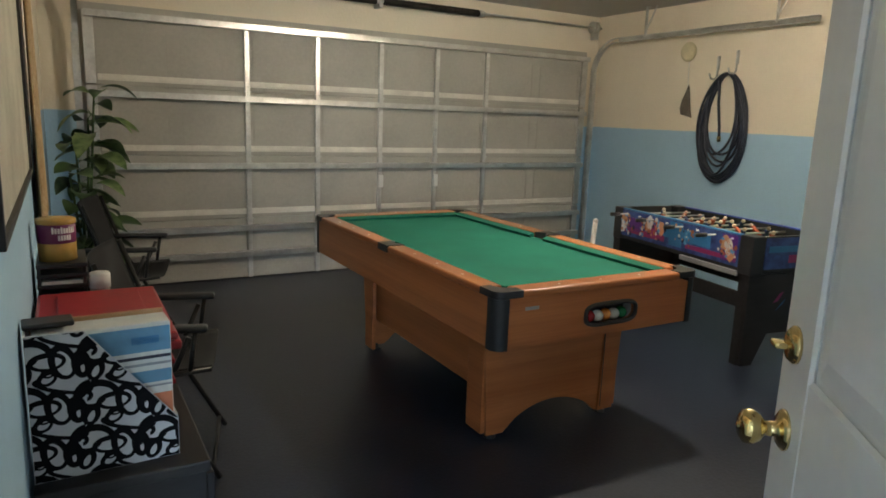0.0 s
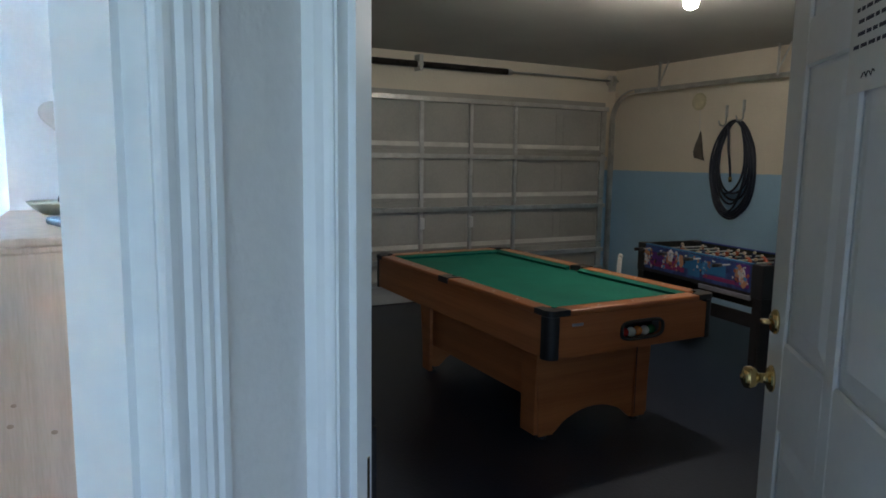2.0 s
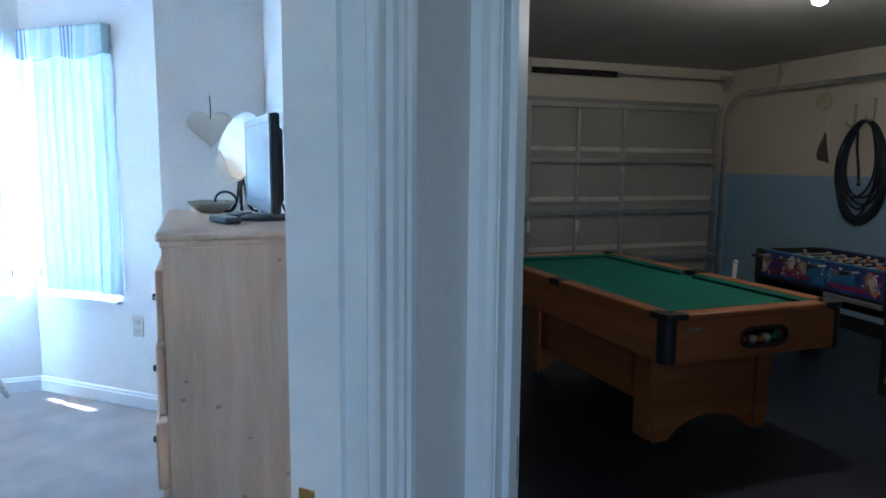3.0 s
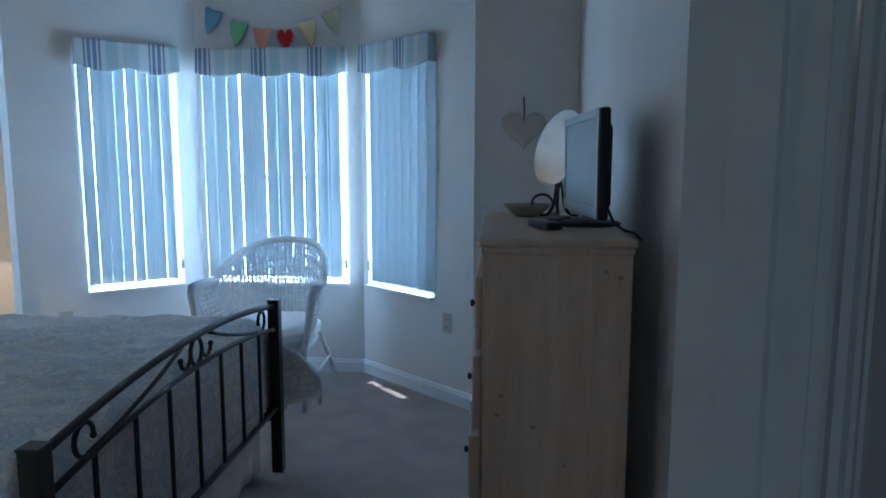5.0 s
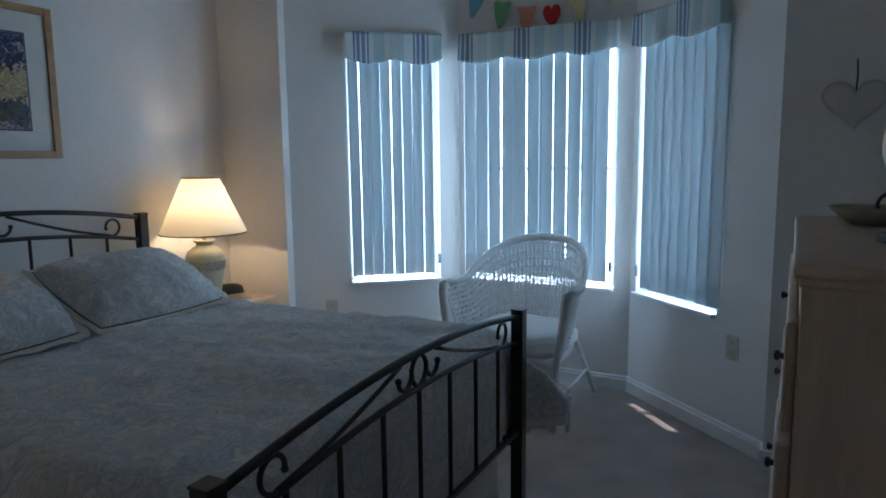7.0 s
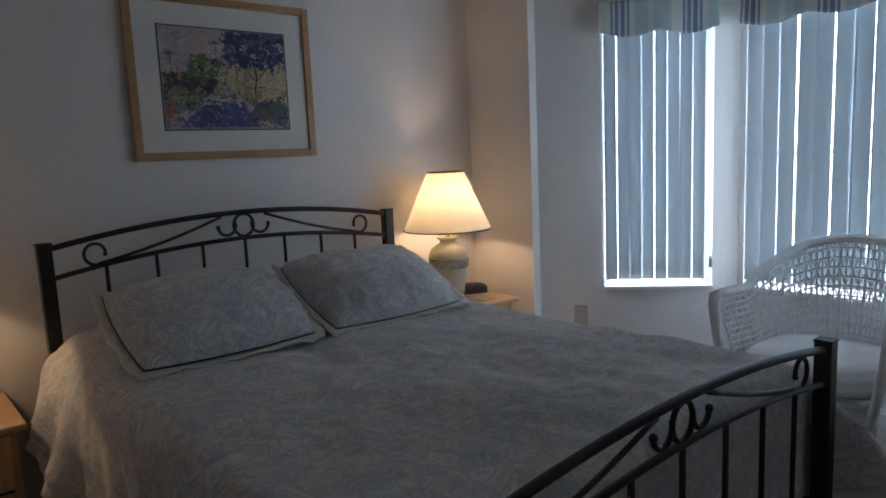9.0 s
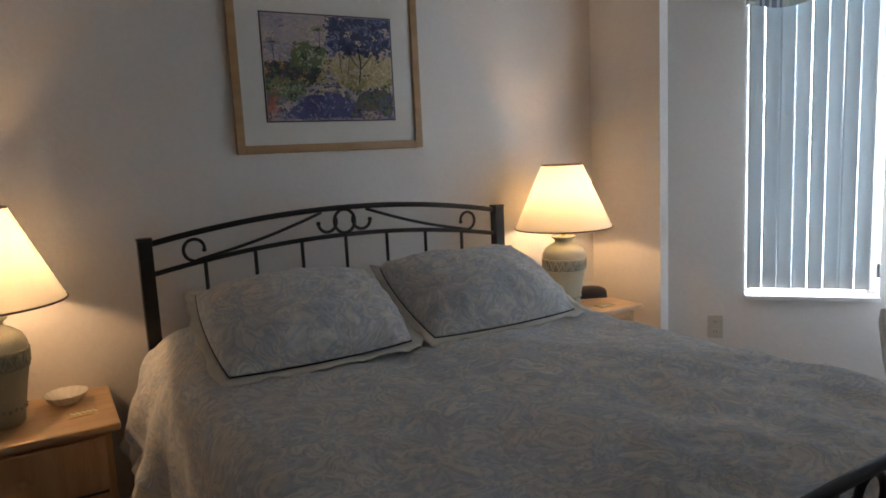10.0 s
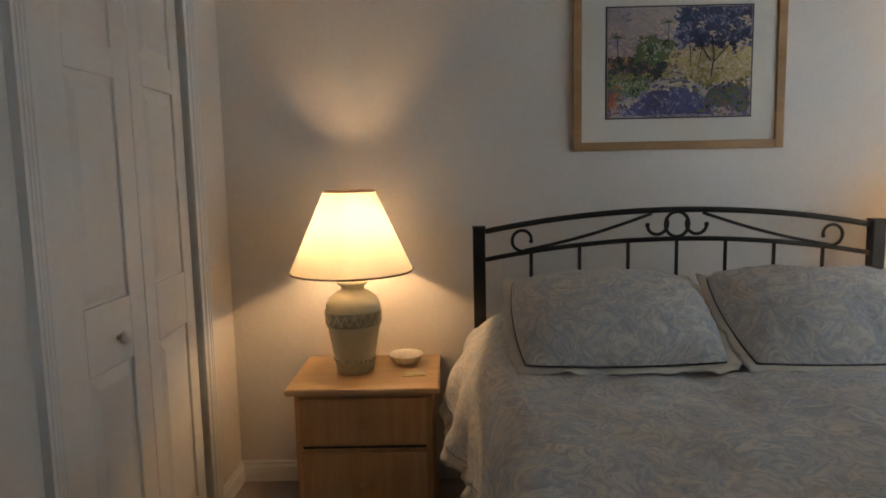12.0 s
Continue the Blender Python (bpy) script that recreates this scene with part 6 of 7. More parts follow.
# table football
fb = thing("foosball_table", "black and blue table football table beside the garage wall", "foosball table", (4.58, 2.955, GF), -8)
FL, FW, FT = 1.40, 0.62, 0.825
printp = surface("sports_print", (0.015, 0.02, 0.11), (0.05, 0.11, 0.34), 0.4, 9.0, bump=0.0, fine=25)
purple = plain("purple_print", (0.10, 0.02, 0.20), 0.4)
magenta = plain("magenta_print", (0.26, 0.02, 0.12), 0.4)
cyanp = plain("cyan_print", (0.03, 0.17, 0.38), 0.4)
kit_red, kit_blue, headp = plain("kit_red", (0.42, 0.09, 0.04), 0.4), plain("kit_blue", (0.03, 0.04, 0.12), 0.4), plain("head_cream", (0.60, 0.48, 0.36), 0.4)
skin = plain("tan_print", (0.55, 0.27, 0.14), 0.5)
for x in (0.0, FW - 0.02):
    sd = part("side_wall", box(x, x + 0.02, 0, FL, FT - 0.235, FT, bevel=0.004), BLACKW, fb)
for y in (0.0, FL - 0.02):
    part("end_wall", box(0.02, FW - 0.02, y, y + 0.02, FT - 0.235, FT, bevel=0.004), BLACKW, fb)
# printed skin on the long side and the end
sk = part("side_print", box(-0.003, -0.0005, 0.105, FL - 0.06, FT - 0.205, FT - 0.008), printp, fb, "blue printed side with sports shapes")
for y0, y1, z0, z1, m in ((0.12, 0.58, 0.028, 0.058, magenta), (0.80, 1.30, 0.03, 0.07, magenta), (0.35, 0.80, 0.07, 0.15, cyanp), (0.62, 0.75, 0.02, 0.19, cyanp), (1.05, 1.22, 0.05, 0.15, purple), (0.12, 0.25, 0.02, 0.19, purple)):
    part("print_block", box(-0.0045, -0.0028, y0, y1, FT - 0.205 + z0, FT - 0.205 + z1), m, sk)
rng = random.Random(12)
for yc, zc, m in ((0.19, 0.11, WHITEP), (0.17, 0.07, skin), (0.84, 0.12, skin), (0.92, 0.09, magenta), (1.0, 0.13, skin), (0.97, 0.14, WHITEP), (1.27, 0.12, skin), (1.29, 0.07, WHITEP), (0.22, 0.14, skin)):
    out = [(yc + (0.028 + 0.014 * rng.random()) * math.cos(a), FT - 0.205 + zc + (0.040 + 0.02 * rng.random()) * math.sin(a)) for a in (2 * math.pi * k / 11 for k in range(11))]
    part("print_figure", prism(out, -0.0058, -0.0044, m=Matrix(((0, 0, 1, 0), (1, 0, 0, 0), (0, 1, 0, 0), (0, 0, 0, 1)))), m, sk)
speck_tones = {"white": (0.60, 0.58, 0.55), "rust": (0.36, 0.10, 0.04), "tan": (0.50, 0.26, 0.13), "navy": (0.010, 0.012, 0.05), "sky": (0.10, 0.30, 0.55)}
for tone, hue in speck_tones.items():
    bm = bmesh.new()
    for yc, zc in ((0.20, 0.10), (0.90, 0.11), (1.02, 0.10), (0.55, 0.12), (1.24, 0.11)):
        for _ in range(5 if tone != "navy" else 3):
            cy, cz2, r = yc + rng.gauss(0, 0.05), FT - 0.205 + zc + rng.gauss(0, 0.035), rng.uniform(0.006, 0.017)
            cy, cz2 = min(max(cy, 0.13), FL - 0.09), min(max(cz2, FT - 0.18), FT - 0.03)
            bm.faces.new([bm.verts.new((-0.0062 - 0.0002 * rng.random(), cy + r * rng.uniform(0.6, 1.3) * math.cos(a), cz2 + r * rng.uniform(0.6, 1.5) * math.sin(a))) for a in (2 * math.pi * k / 7 for k in range(7))])
    tagged(part("print_specks", bm, plain(tone + "_ink", hue, 0.45), sk), kind="stuff")
ek = part("end_print", box(0.10, FW - 0.04, -0.003, -0.0005, FT - 0.205, FT - 0.008), printp, fb, "blue printed end")
part("print_block", box(0.30, 0.50, -0.0045, -0.0028, FT - 0.17, FT - 0.12), magenta, ek)
part("print_block", box(0.13, 0.5, -0.0045, -0.0028, FT - 0.10, FT - 0.06), cyanp, ek)
for x0, y0 in ((0.0, 0.0), (FW - 0.0, 0.0), (0.0, FL), (FW, FL)):
    part("corner_cap", box(x0 - 0.006 if x0 == 0 else x0 - 0.095, x0 + 0.095 if x0 == 0 else x0 + 0.006, y0 - 0.006 if y0 == 0 else y0 - 0.10, y0 + 0.10 if y0 == 0 else y0 + 0.006, FT - 0.24, FT + 0.003, bevel=0.006), BLACKP, fb, "black corner block")
part("top_rail", box(-0.004, 0.026, 0.10, FL - 0.10, FT - 0.006, FT + 0.005, bevel=0.003), cyanp, fb, "bright blue top rail")
part("top_rail", box(FW - 0.026, FW + 0.004, 0.10, FL - 0.10, FT - 0.006, FT + 0.005, bevel=0.003), plain("blue_rail", (0.04, 0.08, 0.35), 0.4), fb)
part("playfield", box(0.02, FW - 0.02, 0.02, FL - 0.02, FT - 0.12, FT - 0.105), plain("field_green", (0.05, 0.22, 0.10), 0.6), fb, "green playing field")
for k in range(8):
    y = 0.16 + k * (FL - 0.32) / 7
    rod = part("rod", tube([(-0.09 if k % 2 else -0.02, y, FT - 0.035), (FW + (0.02 if k % 2 else 0.09), y, FT - 0.035)], 0.0065, seg=8), STEEL, fb, "steel playing rod", smooth=True)
    hx = -0.16 if k % 2 else FW + 0.09
    part("handle", tube([(hx, y, FT - 0.035), (hx + 0.08, y, FT - 0.035)], 0.014, seg=10), BLACKP, rod, "black rod handle", smooth=True)
    n = (1, 2, 3, 5, 5, 3, 2, 1)[k]
    for j in range(n):
        x = FW * (j + 1) / (n + 1) + 0.02 * math.sin(k)
        tip = 55 * math.sin(k * 2.1 + 0.5)
        bm = box(-0.016, 0.016, -0.010, 0.010, -0.060, 0.022, bevel=0.005)
        body_faces = set(bm.faces)
        ball(0.014, (0, 0, 0.034), bm, 8)
        for f in bm.faces:
            f.material_index = 0 if f in body_faces else 1
        box(-0.012, 0.012, -0.009, 0.013, -0.072, -0.055, bm, bevel=0.003)
        bmesh.ops.transform(bm, matrix=pose(x, y, FT - 0.035, tip, 0, 0), verts=bm.verts)
        part("player", bm, (kit_red, kit_blue)[k % 2], rod, ("red player figure", "blue player figure")[k % 2]).data.materials.append(headp)
part("goal_ledge", box(-0.012, 0.006, 0.10, 0.62, FT - 0.262, FT - 0.228, bevel=0.004), GREYP, fb, "pale ledge below the print")
for y in (0.0, FL - 0.022):
    pts = [(0.0, FT - 0.235), (0.012, 0.0), (0.10, 0.0), (0.20, 0.20), (FW - 0.20, 0.20), (FW - 0.10, 0.0), (FW - 0.012, 0.0), (FW, FT - 0.235)]
    leg = part("end_leg", prism(pts, y, y + 0.022, m=Matrix(((1, 0, 0, 0), (0, 0, 1, 0), (0, 1, 0, 0), (0, 0, 0, 1)))), BLACKW, fb, "black panel leg")
    for s in (0.0, FW - 0.02):
        part("leg_flank", prism([(s, FT - 0.235), (s + 0.02, FT - 0.235), (s + 0.02, 0.0), (s, 0.0)], y + (0.022 if y == 0 else -0.06), y + (0.082 if y == 0 else 0.0), m=Matrix(((1, 0, 0, 0), (0, 0, 1, 0), (0, 1, 0, 0), (0, 0, 0, 1)))), BLACKW, leg)
    if y == 0:
        for pts, m in (([(0.22, 0.40), (0.27, 0.46), (0.30, 0.47), (0.26, 0.41)], magenta), ([(0.25, 0.35), (0.30, 0.39), (0.32, 0.42), (0.27, 0.37)], cyanp)):
            part("badge_shape", prism(pts, -0.0022, -0.0004, m=Matrix(((1, 0, 0, 0), (0, 0, 1, 0), (0, 1, 0, 0), (0, 0, 0, 1)))), m, leg)
for x in (0.03, FW - 0.05):
    part("stretcher", box(x, x + 0.02, 0.022, FL - 0.022, 0.36, 0.46, bevel=0.003), BLACKW, fb)

# garden hose on two hooks
hose = thing("garden_hose", "coiled dark blue hose hung on the garage wall", "hose", (6.235, 4.60, 1.80))
rng = random.Random(3)
for k in range(13):
    inner = k > 7
    w = (0.175 if inner else 0.245) + rng.uniform(-0.03, 0.03)
    h = (0.70 + 0.045 * (k - 8) if inner else 0.95) + rng.uniform(-0.03, 0.04)
    dx = rng.uniform(-0.025, 0.03)
    sl = rng.uniform(-0.06, 0.06) if inner else rng.uniform(-0.02, 0.02)
    pts = []
    for j in range(44):
        a = 2 * math.pi * j / 44
        wide = w * (1 - 0.20 * (0.5 + 0.5 * math.cos(a)) ** 2.2)
        pts.append((dx + 0.012 * math.sin(3 * a + k), wide * math.sin(a) + sl * (1 - math.cos(a)) / 2, -h / 2 + h / 2 * math.cos(a) + 0.02))
    part("coil", tube(pts, 0.0112, seg=7, closed=True), HOSE, hose, smooth=True)
part("loose_end", tube([(-0.02, 0.06, -0.03), (-0.035, 0.035, -0.25), (-0.03, 0.005, -0.45), (-0.03, -0.005, -0.54)], 0.0125, seg=7), HOSE, hose, smooth=True)
part("coupling", tube([(-0.03, -0.005, -0.54), (-0.03, -0.008, -0.59)], 0.017, seg=10), BRASS, hose, "brass hose coupling", smooth=True)
hook_root = thing("wall_hook", "bent steel hook carrying the hose", "hook", (6.275, 4.545, 1.84), group="hooks on the garage wall")
part("arm", tube([(0.0, 0, 0.18), (-0.004, 0, 0.12), (-0.006, 0, 0.0), (-0.04, 0, -0.03), (-0.09, 0, -0.02), (-0.11, 0, 0.02)], 0.008, seg=8), STEEL, hook_root, smooth=True)
part("plate", box(-0.006, 0.004, -0.014, 0.014, 0.06, 0.18, bevel=0.002), STEEL, hook_root)
h2 = copy_thing(hook_root, pose(6.275, 4.745, 1.80))

plaque = thing("round_plaque", "small round cream plaque on the garage wall", "wall ornament", (6.277, 5.10, 2.04), 0)
p = lathe([(0.0001, 0.0), (0.088, 0.0), (0.092, 0.008), (0.086, 0.016), (0.060, 0.020), (0.0001, 0.024)], 36)
bmesh.ops.transform(p, matrix=pose(0, 0, 0, 0, -90, 0), verts=p.verts)
part("disc", p, PLAQUE, plaque, smooth=True)
part("cord", tube([(-0.008, -0.02, -0.09), (-0.006, -0.035, -0.36)], 0.003, seg=5), WHITEP, plaque)
shell = thing("hanging_fish", "small dark woven fish ornament hung on a cord", "wall ornament", (6.268, 5.055, 1.44))
fish = [(0.0, 0.0), (0.05, 0.012), (0.062, 0.07), (0.045, 0.15), (0.012, 0.235), (-0.004, 0.29), (-0.016, 0.23), (-0.028, 0.14), (-0.040, 0.05), (-0.058, -0.02)]
bm = padded([(-a * 1.25, b) for a, b in fish], 0.02)
bmesh.ops.transform(bm, matrix=pose(0, 0, 0, 0, 0, -90), verts=bm.verts)
part("body", bm, plain("dark_wicker", (0.13, 0.11, 0.09), 0.8, spread=0.4, fine=120, bump=0.5), shell, smooth=False)

# entry door, standing open
ANG = 40.0
edoor = tagged(new("door_2"), "open white six-panel door with brass knob and deadbolt", "door", kind="structure")
edoor.matrix_basis = frame_of((1.44, 0.385), (math.sin(radians(ANG)), math.cos(radians(ANG))))
DW = 0.86
slab = part("door_slab", box(0.0, DW, -0.030, -0.011, 0.012, 2.03, bevel=0.002), TRIM, edoor)
for face in (0, 1):
    y0, y1 = (-0.0115, 0.0) if face == 0 else (-0.041, -0.0295)
    bm = bmesh.new()
    cols = ((0.0, 0.125), (0.395, 0.455), (0.725, DW))
    for a0, a1 in cols:
        box(a0 + 0.0005, a1, y0, y1, 0.0125, 2.0295, bm, bevel=0.006, seg=1)
    for z0, z1 in ((0.0125, 0.22), (0.755, 0.975), (1.61, 1.72), (1.92, 2.0295)):
        for a0, a1 in ((0.125, 0.395), (0.455, 0.725)):
            box(a0 - 0.006, a1 + 0.006, y0, y1 - 0.0003 if face == 0 else y1, z0, z1, bm, bevel=0.006, seg=1)
    part("stiles_and_rails", bm, TRIM, slab)
    for a0, a1 in ((0.125, 0.395), (0.455, 0.725)):
        for z0, z1 in ((0.22, 0.755), (0.975, 1.61), (1.72, 1.92)):
            bm = raised(a0 + 0.008, a1 - 0.008, z0 + 0.008, z1 - 0.008, -0.0105 if face == 0 else -0.0305, -0.002 if face == 0 else -0.039, 0.040)
            part("raised_panel", bm, TRIM, slab)


def turned(profile, seg=28):
    bm = lathe(profile, seg)
    bmesh.ops.transform(bm, matrix=pose(0, 0, 0, -90, 0, 0), verts=bm.verts)
    return bm


for z, prof, nm, lb in ((0.862, [(0.034, 0.0), (0.034, 0.004), (0.026, 0.010), (0.013, 0.014), (0.012, 0.032), (0.024, 0.040), (0.029, 0.052), (0.027, 0.064), (0.018, 0.070), (0.006, 0.071), (0.006, 0.074), (0.0001, 0.074)], "door_knob", "polished brass knob"), (1.008, [(0.031, 0.0), (0.031, 0.005), (0.024, 0.012), (0.014, 0.014), (0.0001, 0.014)], "deadbolt", "brass deadbolt rose")):
    k = turned(prof)
    bmesh.ops.transform(k, matrix=pose(DW - 0.06, 0.0, z), verts=k.verts)
    kn = part(nm, k, BRASS, edoor, lb, smooth=True)
    if nm == "deadbolt":
        part("thumb_turn", box(DW - 0.06 - 0.015, DW - 0.06 + 0.015, 0.012, 0.036, z - 0.005, z + 0.005, bevel=0.003), BRASS, kn, smooth=True)
part("latch_plate", box(DW - 0.0005, DW + 0.0015, -0.033, -0.007, 0.83, 0.895), BRASS, edoor)
for z in (0.22, 1.0, 1.80):
    part("hinge", tube([(-0.004, 0.004, z - 0.045), (-0.004, 0.004, z + 0.045)], 0.007, seg=10), BRASS, edoor, smooth=True)
notice = thing("paper_notice", "white typed paper notice taped to the open door", "notice")
notice.matrix_basis = edoor.matrix_basis @ pose(0.245, 0.0022, 1.525)
part("sheet", box(0, 0.215, 0, 0.0008, 0, 0.28), PAPER, notice)
rng = random.Random(8)
for k in range(9):
    x = 0.02 if k else 0.05
    while x < 0.185:
        w = rng.uniform(0.012, 0.035)
        part("print_bar", box(x, min(x + w, 0.195), 0.0008, 0.0012, 0.255 - k * 0.022, 0.262 - k * 0.022), INK, notice)
        x += w + 0.007
part("signature", tube([(0.09 + 0.007 * k, 0.0012, 0.030 + 0.006 * math.sin(k * 2.2)) for k in range(9)], 0.0012, seg=4), INK, notice)
strike = tagged(link_mesh("strike_plate", box(0.004, 0.006, -0.034, -0.010, 0.82, 0.90, bevel=0.0008, m=MG), BRASS), "brass strike plate on the door jamb", "strike plate")

# low black cabinet with clutter on it
cab = thing("storage_cabinet", "low black cabinet along the garage wall", "cabinet", (0.866, 1.693, GF))
part("body", box(0.0, 0.300, 0.006, 1.06, 0.04, 0.755, bevel=0.003), BLACKW, cab)
part("top", box(-0.0, 0.308, 0.0, 1.066, 0.755, 0.78, bevel=0.004), BLACKW, cab)
part("plinth", box(0.0, 0.285, 0.02, 1.05, 0.0, 0.04), BLACKW, cab)
for y0, y1 in ((0.012, 0.53), (0.536, 1.054)):
    d = part("door", box(0.301, 0.316, y0, y1, 0.05, 0.745, bevel=0.003), BLACKW, cab)
    k = knob_mesh(0.012)
    bmesh.ops.transform(k, matrix=pose(0.316, y1 - 0.04 if y0 < 0.1 else y0 + 0.04, 0.45, 0, 90, 0), verts=k.verts)
    part("knob", k, BLACKP, d, smooth=True)
CT = GF + 0.78
filebox = thing("magazine_file", "black and white swirl print magazine file on the cabinet", "magazine file", (0.868, 1.735, CT), 3)
side_poly = [(0.0, 0.0), (0.255, 0.0), (0.255, 0.080), (0.095, 0.285), (0.0, 0.285)]
up = Matrix(((1, 0, 0, 0), (0, 0, 1, 0), (0, 1, 0, 0), (0, 0, 0, 1)))
for y in (0.0, 0.095):
    part("side", prism(side_poly, y, y + 0.004, m=up), SWIRL, filebox, "swirl printed side")


def loop_ink(bm, cx, cz, rx, rz, thin, thick, turn, a0=0.0, a1=360.0, y=-0.0008, n=30):
    """A flat inked loop, thicker on one side."""
    rows = []
    for k in range(n + 1):
        a = radians(a0 + (a1 - a0) * k / n)
        t = thin + (thick - thin) * (0.5 + 0.5 * math.cos(a - 1.9))
        row = []
        for d in (0.0, -t):
            px, pz = (rx + d) * math.cos(a), (rz + d) * math.sin(a)
            row.append(bm.verts.new((cx + px * math.cos(turn) - pz * math.sin(turn), y, cz + px * math.sin(turn) + pz * math.cos(turn))))
        rows.append(row)
    for r0, r1 in zip(rows, rows[1:]):
        bm.faces.new((r0[0], r0[1], r1[1], r1[0]))


bm = bmesh.new()
for row in range(-1, 5):
    for col in range(-2, 4):
        ox, oz = col * 0.118 + (row % 3) * 0.012 - 0.01, row * 0.088 + 0.018 - col * 0.006
        for i, (cx, cz, rx, rz, th, tk, tn, a0, a1) in enumerate((
                (0.020, 0.040, 0.030, 0.017, 0.003, 0.007, 0.0, 0, 360), (0.045, 0.036, 0.022, 0.034, 0.004, 0.009, 0.25, 0, 360),
                (0.018, 0.008, 0.017, 0.013, 0.003, 0.006, 0.5, 0, 360), (0.075, 0.028, 0.016, 0.027, 0.006, 0.012, 0.1, 0, 360),
                (0.020, 0.018, 0.011, 0.008, 0.002, 0.004, 0.0, 0, 360), (-0.010, 0.046, 0.042, 0.040, 0.004, 0.010, 0.1, 10, 200),
                (0.100, 0.055, 0.030, 0.028, 0.004, 0.009, 0.6, 60, 290), (0.092, 0.052, 0.010, 0.010, 0.004, 0.006, 0.0, -90, 200),
                (0.055, 0.078, 0.050, 0.014, 0.004, 0.008, -0.3, 150, 400), (0.098, 0.012, 0.014, 0.020, 0.004, 0.008, -0.4, 0, 360))):
            loop_ink(bm, ox + cx, oz + cz, rx + 0.001, rz + 0.001, th * 1.9, tk * 1.5, tn, a0, a1, -0.0006 - 0.0001 * i)
for (xa, za), (xb, zb) in zip(side_poly, side_poly[1:] + side_poly[:1]):
    inset = Vector((zb - za, 0, xa - xb)).normalized()
    bmesh.ops.bisect_plane(bm, geom=bm.verts[:] + bm.edges[:] + bm.faces[:], plane_co=Vector((xa, 0, za)) - inset * 0.001, plane_no=inset, clear_outer=True)
part("loop_print", bm, LOOPINK, filebox, "bold black loops")
part("back", box(0.0, 0.004, 0.004, 0.095, 0, 0.285), SWIRL, filebox)
part("front", box(0.251, 0.255, 0.004, 0.095, 0, 0.085), SWIRL, filebox)
part("base", box(0.004, 0.251, 0.004, 0.095, 0, 0.004), SWIRL, filebox)
cream_card, bluec, orangec = plain("pack_white", (0.66, 0.66, 0.62), 0.6), plain("pack_blue", (0.12, 0.27, 0.42), 0.5), plain("pack_orange", (0.60, 0.20, 0.10), 0.5)
pack = thing("paper_pack", "white and blue printed pack standing in the file", "paper pack", (0.880, 1.757, CT + 0.005), 3)
part("pack_body", box(0.0, 0.238, 0.0, 0.068, 0, 0.274, bevel=0.004), cream_card, pack)
for z0, z1, x0, x1, m in ((0.215, 0.265, 0.06, 0.236, bluec), (0.150, 0.175, 0.09, 0.236, bluec), (0.075, 0.125, 0.14, 0.236, orangec), (0.20, 0.206, 0.04, 0.236, INK), (0.186, 0.191, 0.07, 0.236, GREYP), (0.14, 0.144, 0.1, 0.236, GREYP), (0.232, 0.247, 0.165, 0.215, cyanp)):
    part("print_band", box(x0, x1, -0.0012, 0.0, z0, z1), m, pack)
part("brown_edge", box(-0.002, 0.236, 0.069, 0.074, 0, 0.282, bevel=0.001), OAK, pack)
phone = thing("black_case", "small black case lying on the papers", "case", (0.866, 1.765, CT + 0.287), 4)
part("shell", box(0.0, 0.085, 0.0, 0.055, 0.0, 0.010, bevel=0.004), BLACKP, phone)
bin_ = thing("storage_bin", "red plastic storage bin with a lid", "storage bin", (0.866, 1.955, CT), 0)
part("tub", prism([(0.015, 0.015), (0.276, 0.015), (0.276, 0.455), (0.015, 0.455)], 0.0, 0.165), RED, bin_)
for z in (0.06, 0.11):
    part("rib", box(0.276, 0.284, 0.02, 0.45, z, z + 0.012, bevel=0.003), RED, bin_)
part("rim", box(0.0, 0.298, 0.0, 0.47, 0.150, 0.172, bevel=0.006), RED, bin_)
part("lid", box(0.004, 0.292, 0.004, 0.466, 0.172, 0.192, bevel=0.008), RED, bin_, "red lid with a raised centre")
part("lid_centre", box(0.05, 0.245, 0.06, 0.41, 0.191, 0.198, bevel=0.003), RED, bin_)
stand = thing("black_organiser", "black desk organiser behind the bin", "organiser", (0.870, 2.455, CT))
bm = box(0.0, 0.122, 0.0, 0.20, 0.0, 0.18, bevel=0.004)
part("lower_box", bm, BLACKW, stand)
for z in (0.195, 0.225, 0.252):
    part("tray", box(0.0, 0.125, -0.004, 0.20, z, z + 0.012, bevel=0.003), BLACKP, stand)
for x, y in ((0.006, 0.004), (0.116, 0.004), (0.006, 0.19), (0.116, 0.19)):
    part("tray_post", box(x - 0.004, x + 0.004, y - 0.004, y + 0.004, 0.18, 0.255), BLACKP, stand)
part("papers", box(0.012, 0.11, 0.0, 0.18, 0.207, 0.216), PAPER, stand)
tin = thing("snack_tin", "round tin with a purple label and yellow base", "tin", (0.924, 2.53, CT + 0.264))
tin.scale = (0.80, 0.80, 0.80)
yellow, violet = plain("tin_yellow", (0.52, 0.30, 0.07), 0.4), plain("tin_purple", (0.16, 0.02, 0.09), 0.4)
part("body", lathe([(0.060, 0.0), (0.060, 0.062), (0.0595, 0.063)], 40), yellow, tin, smooth=True)
part("label", lathe([(0.0595, 0.062), (0.0605, 0.063), (0.0605, 0.128), (0.0595, 0.129)], 40), violet, tin, "purple label band", smooth=True)
part("lid", lathe([(0.062, 0.128), (0.063, 0.131), (0.063, 0.142), (0.060, 0.145), (0.0001, 0.145)], 40), yellow, tin, "yellow lid", smooth=True)
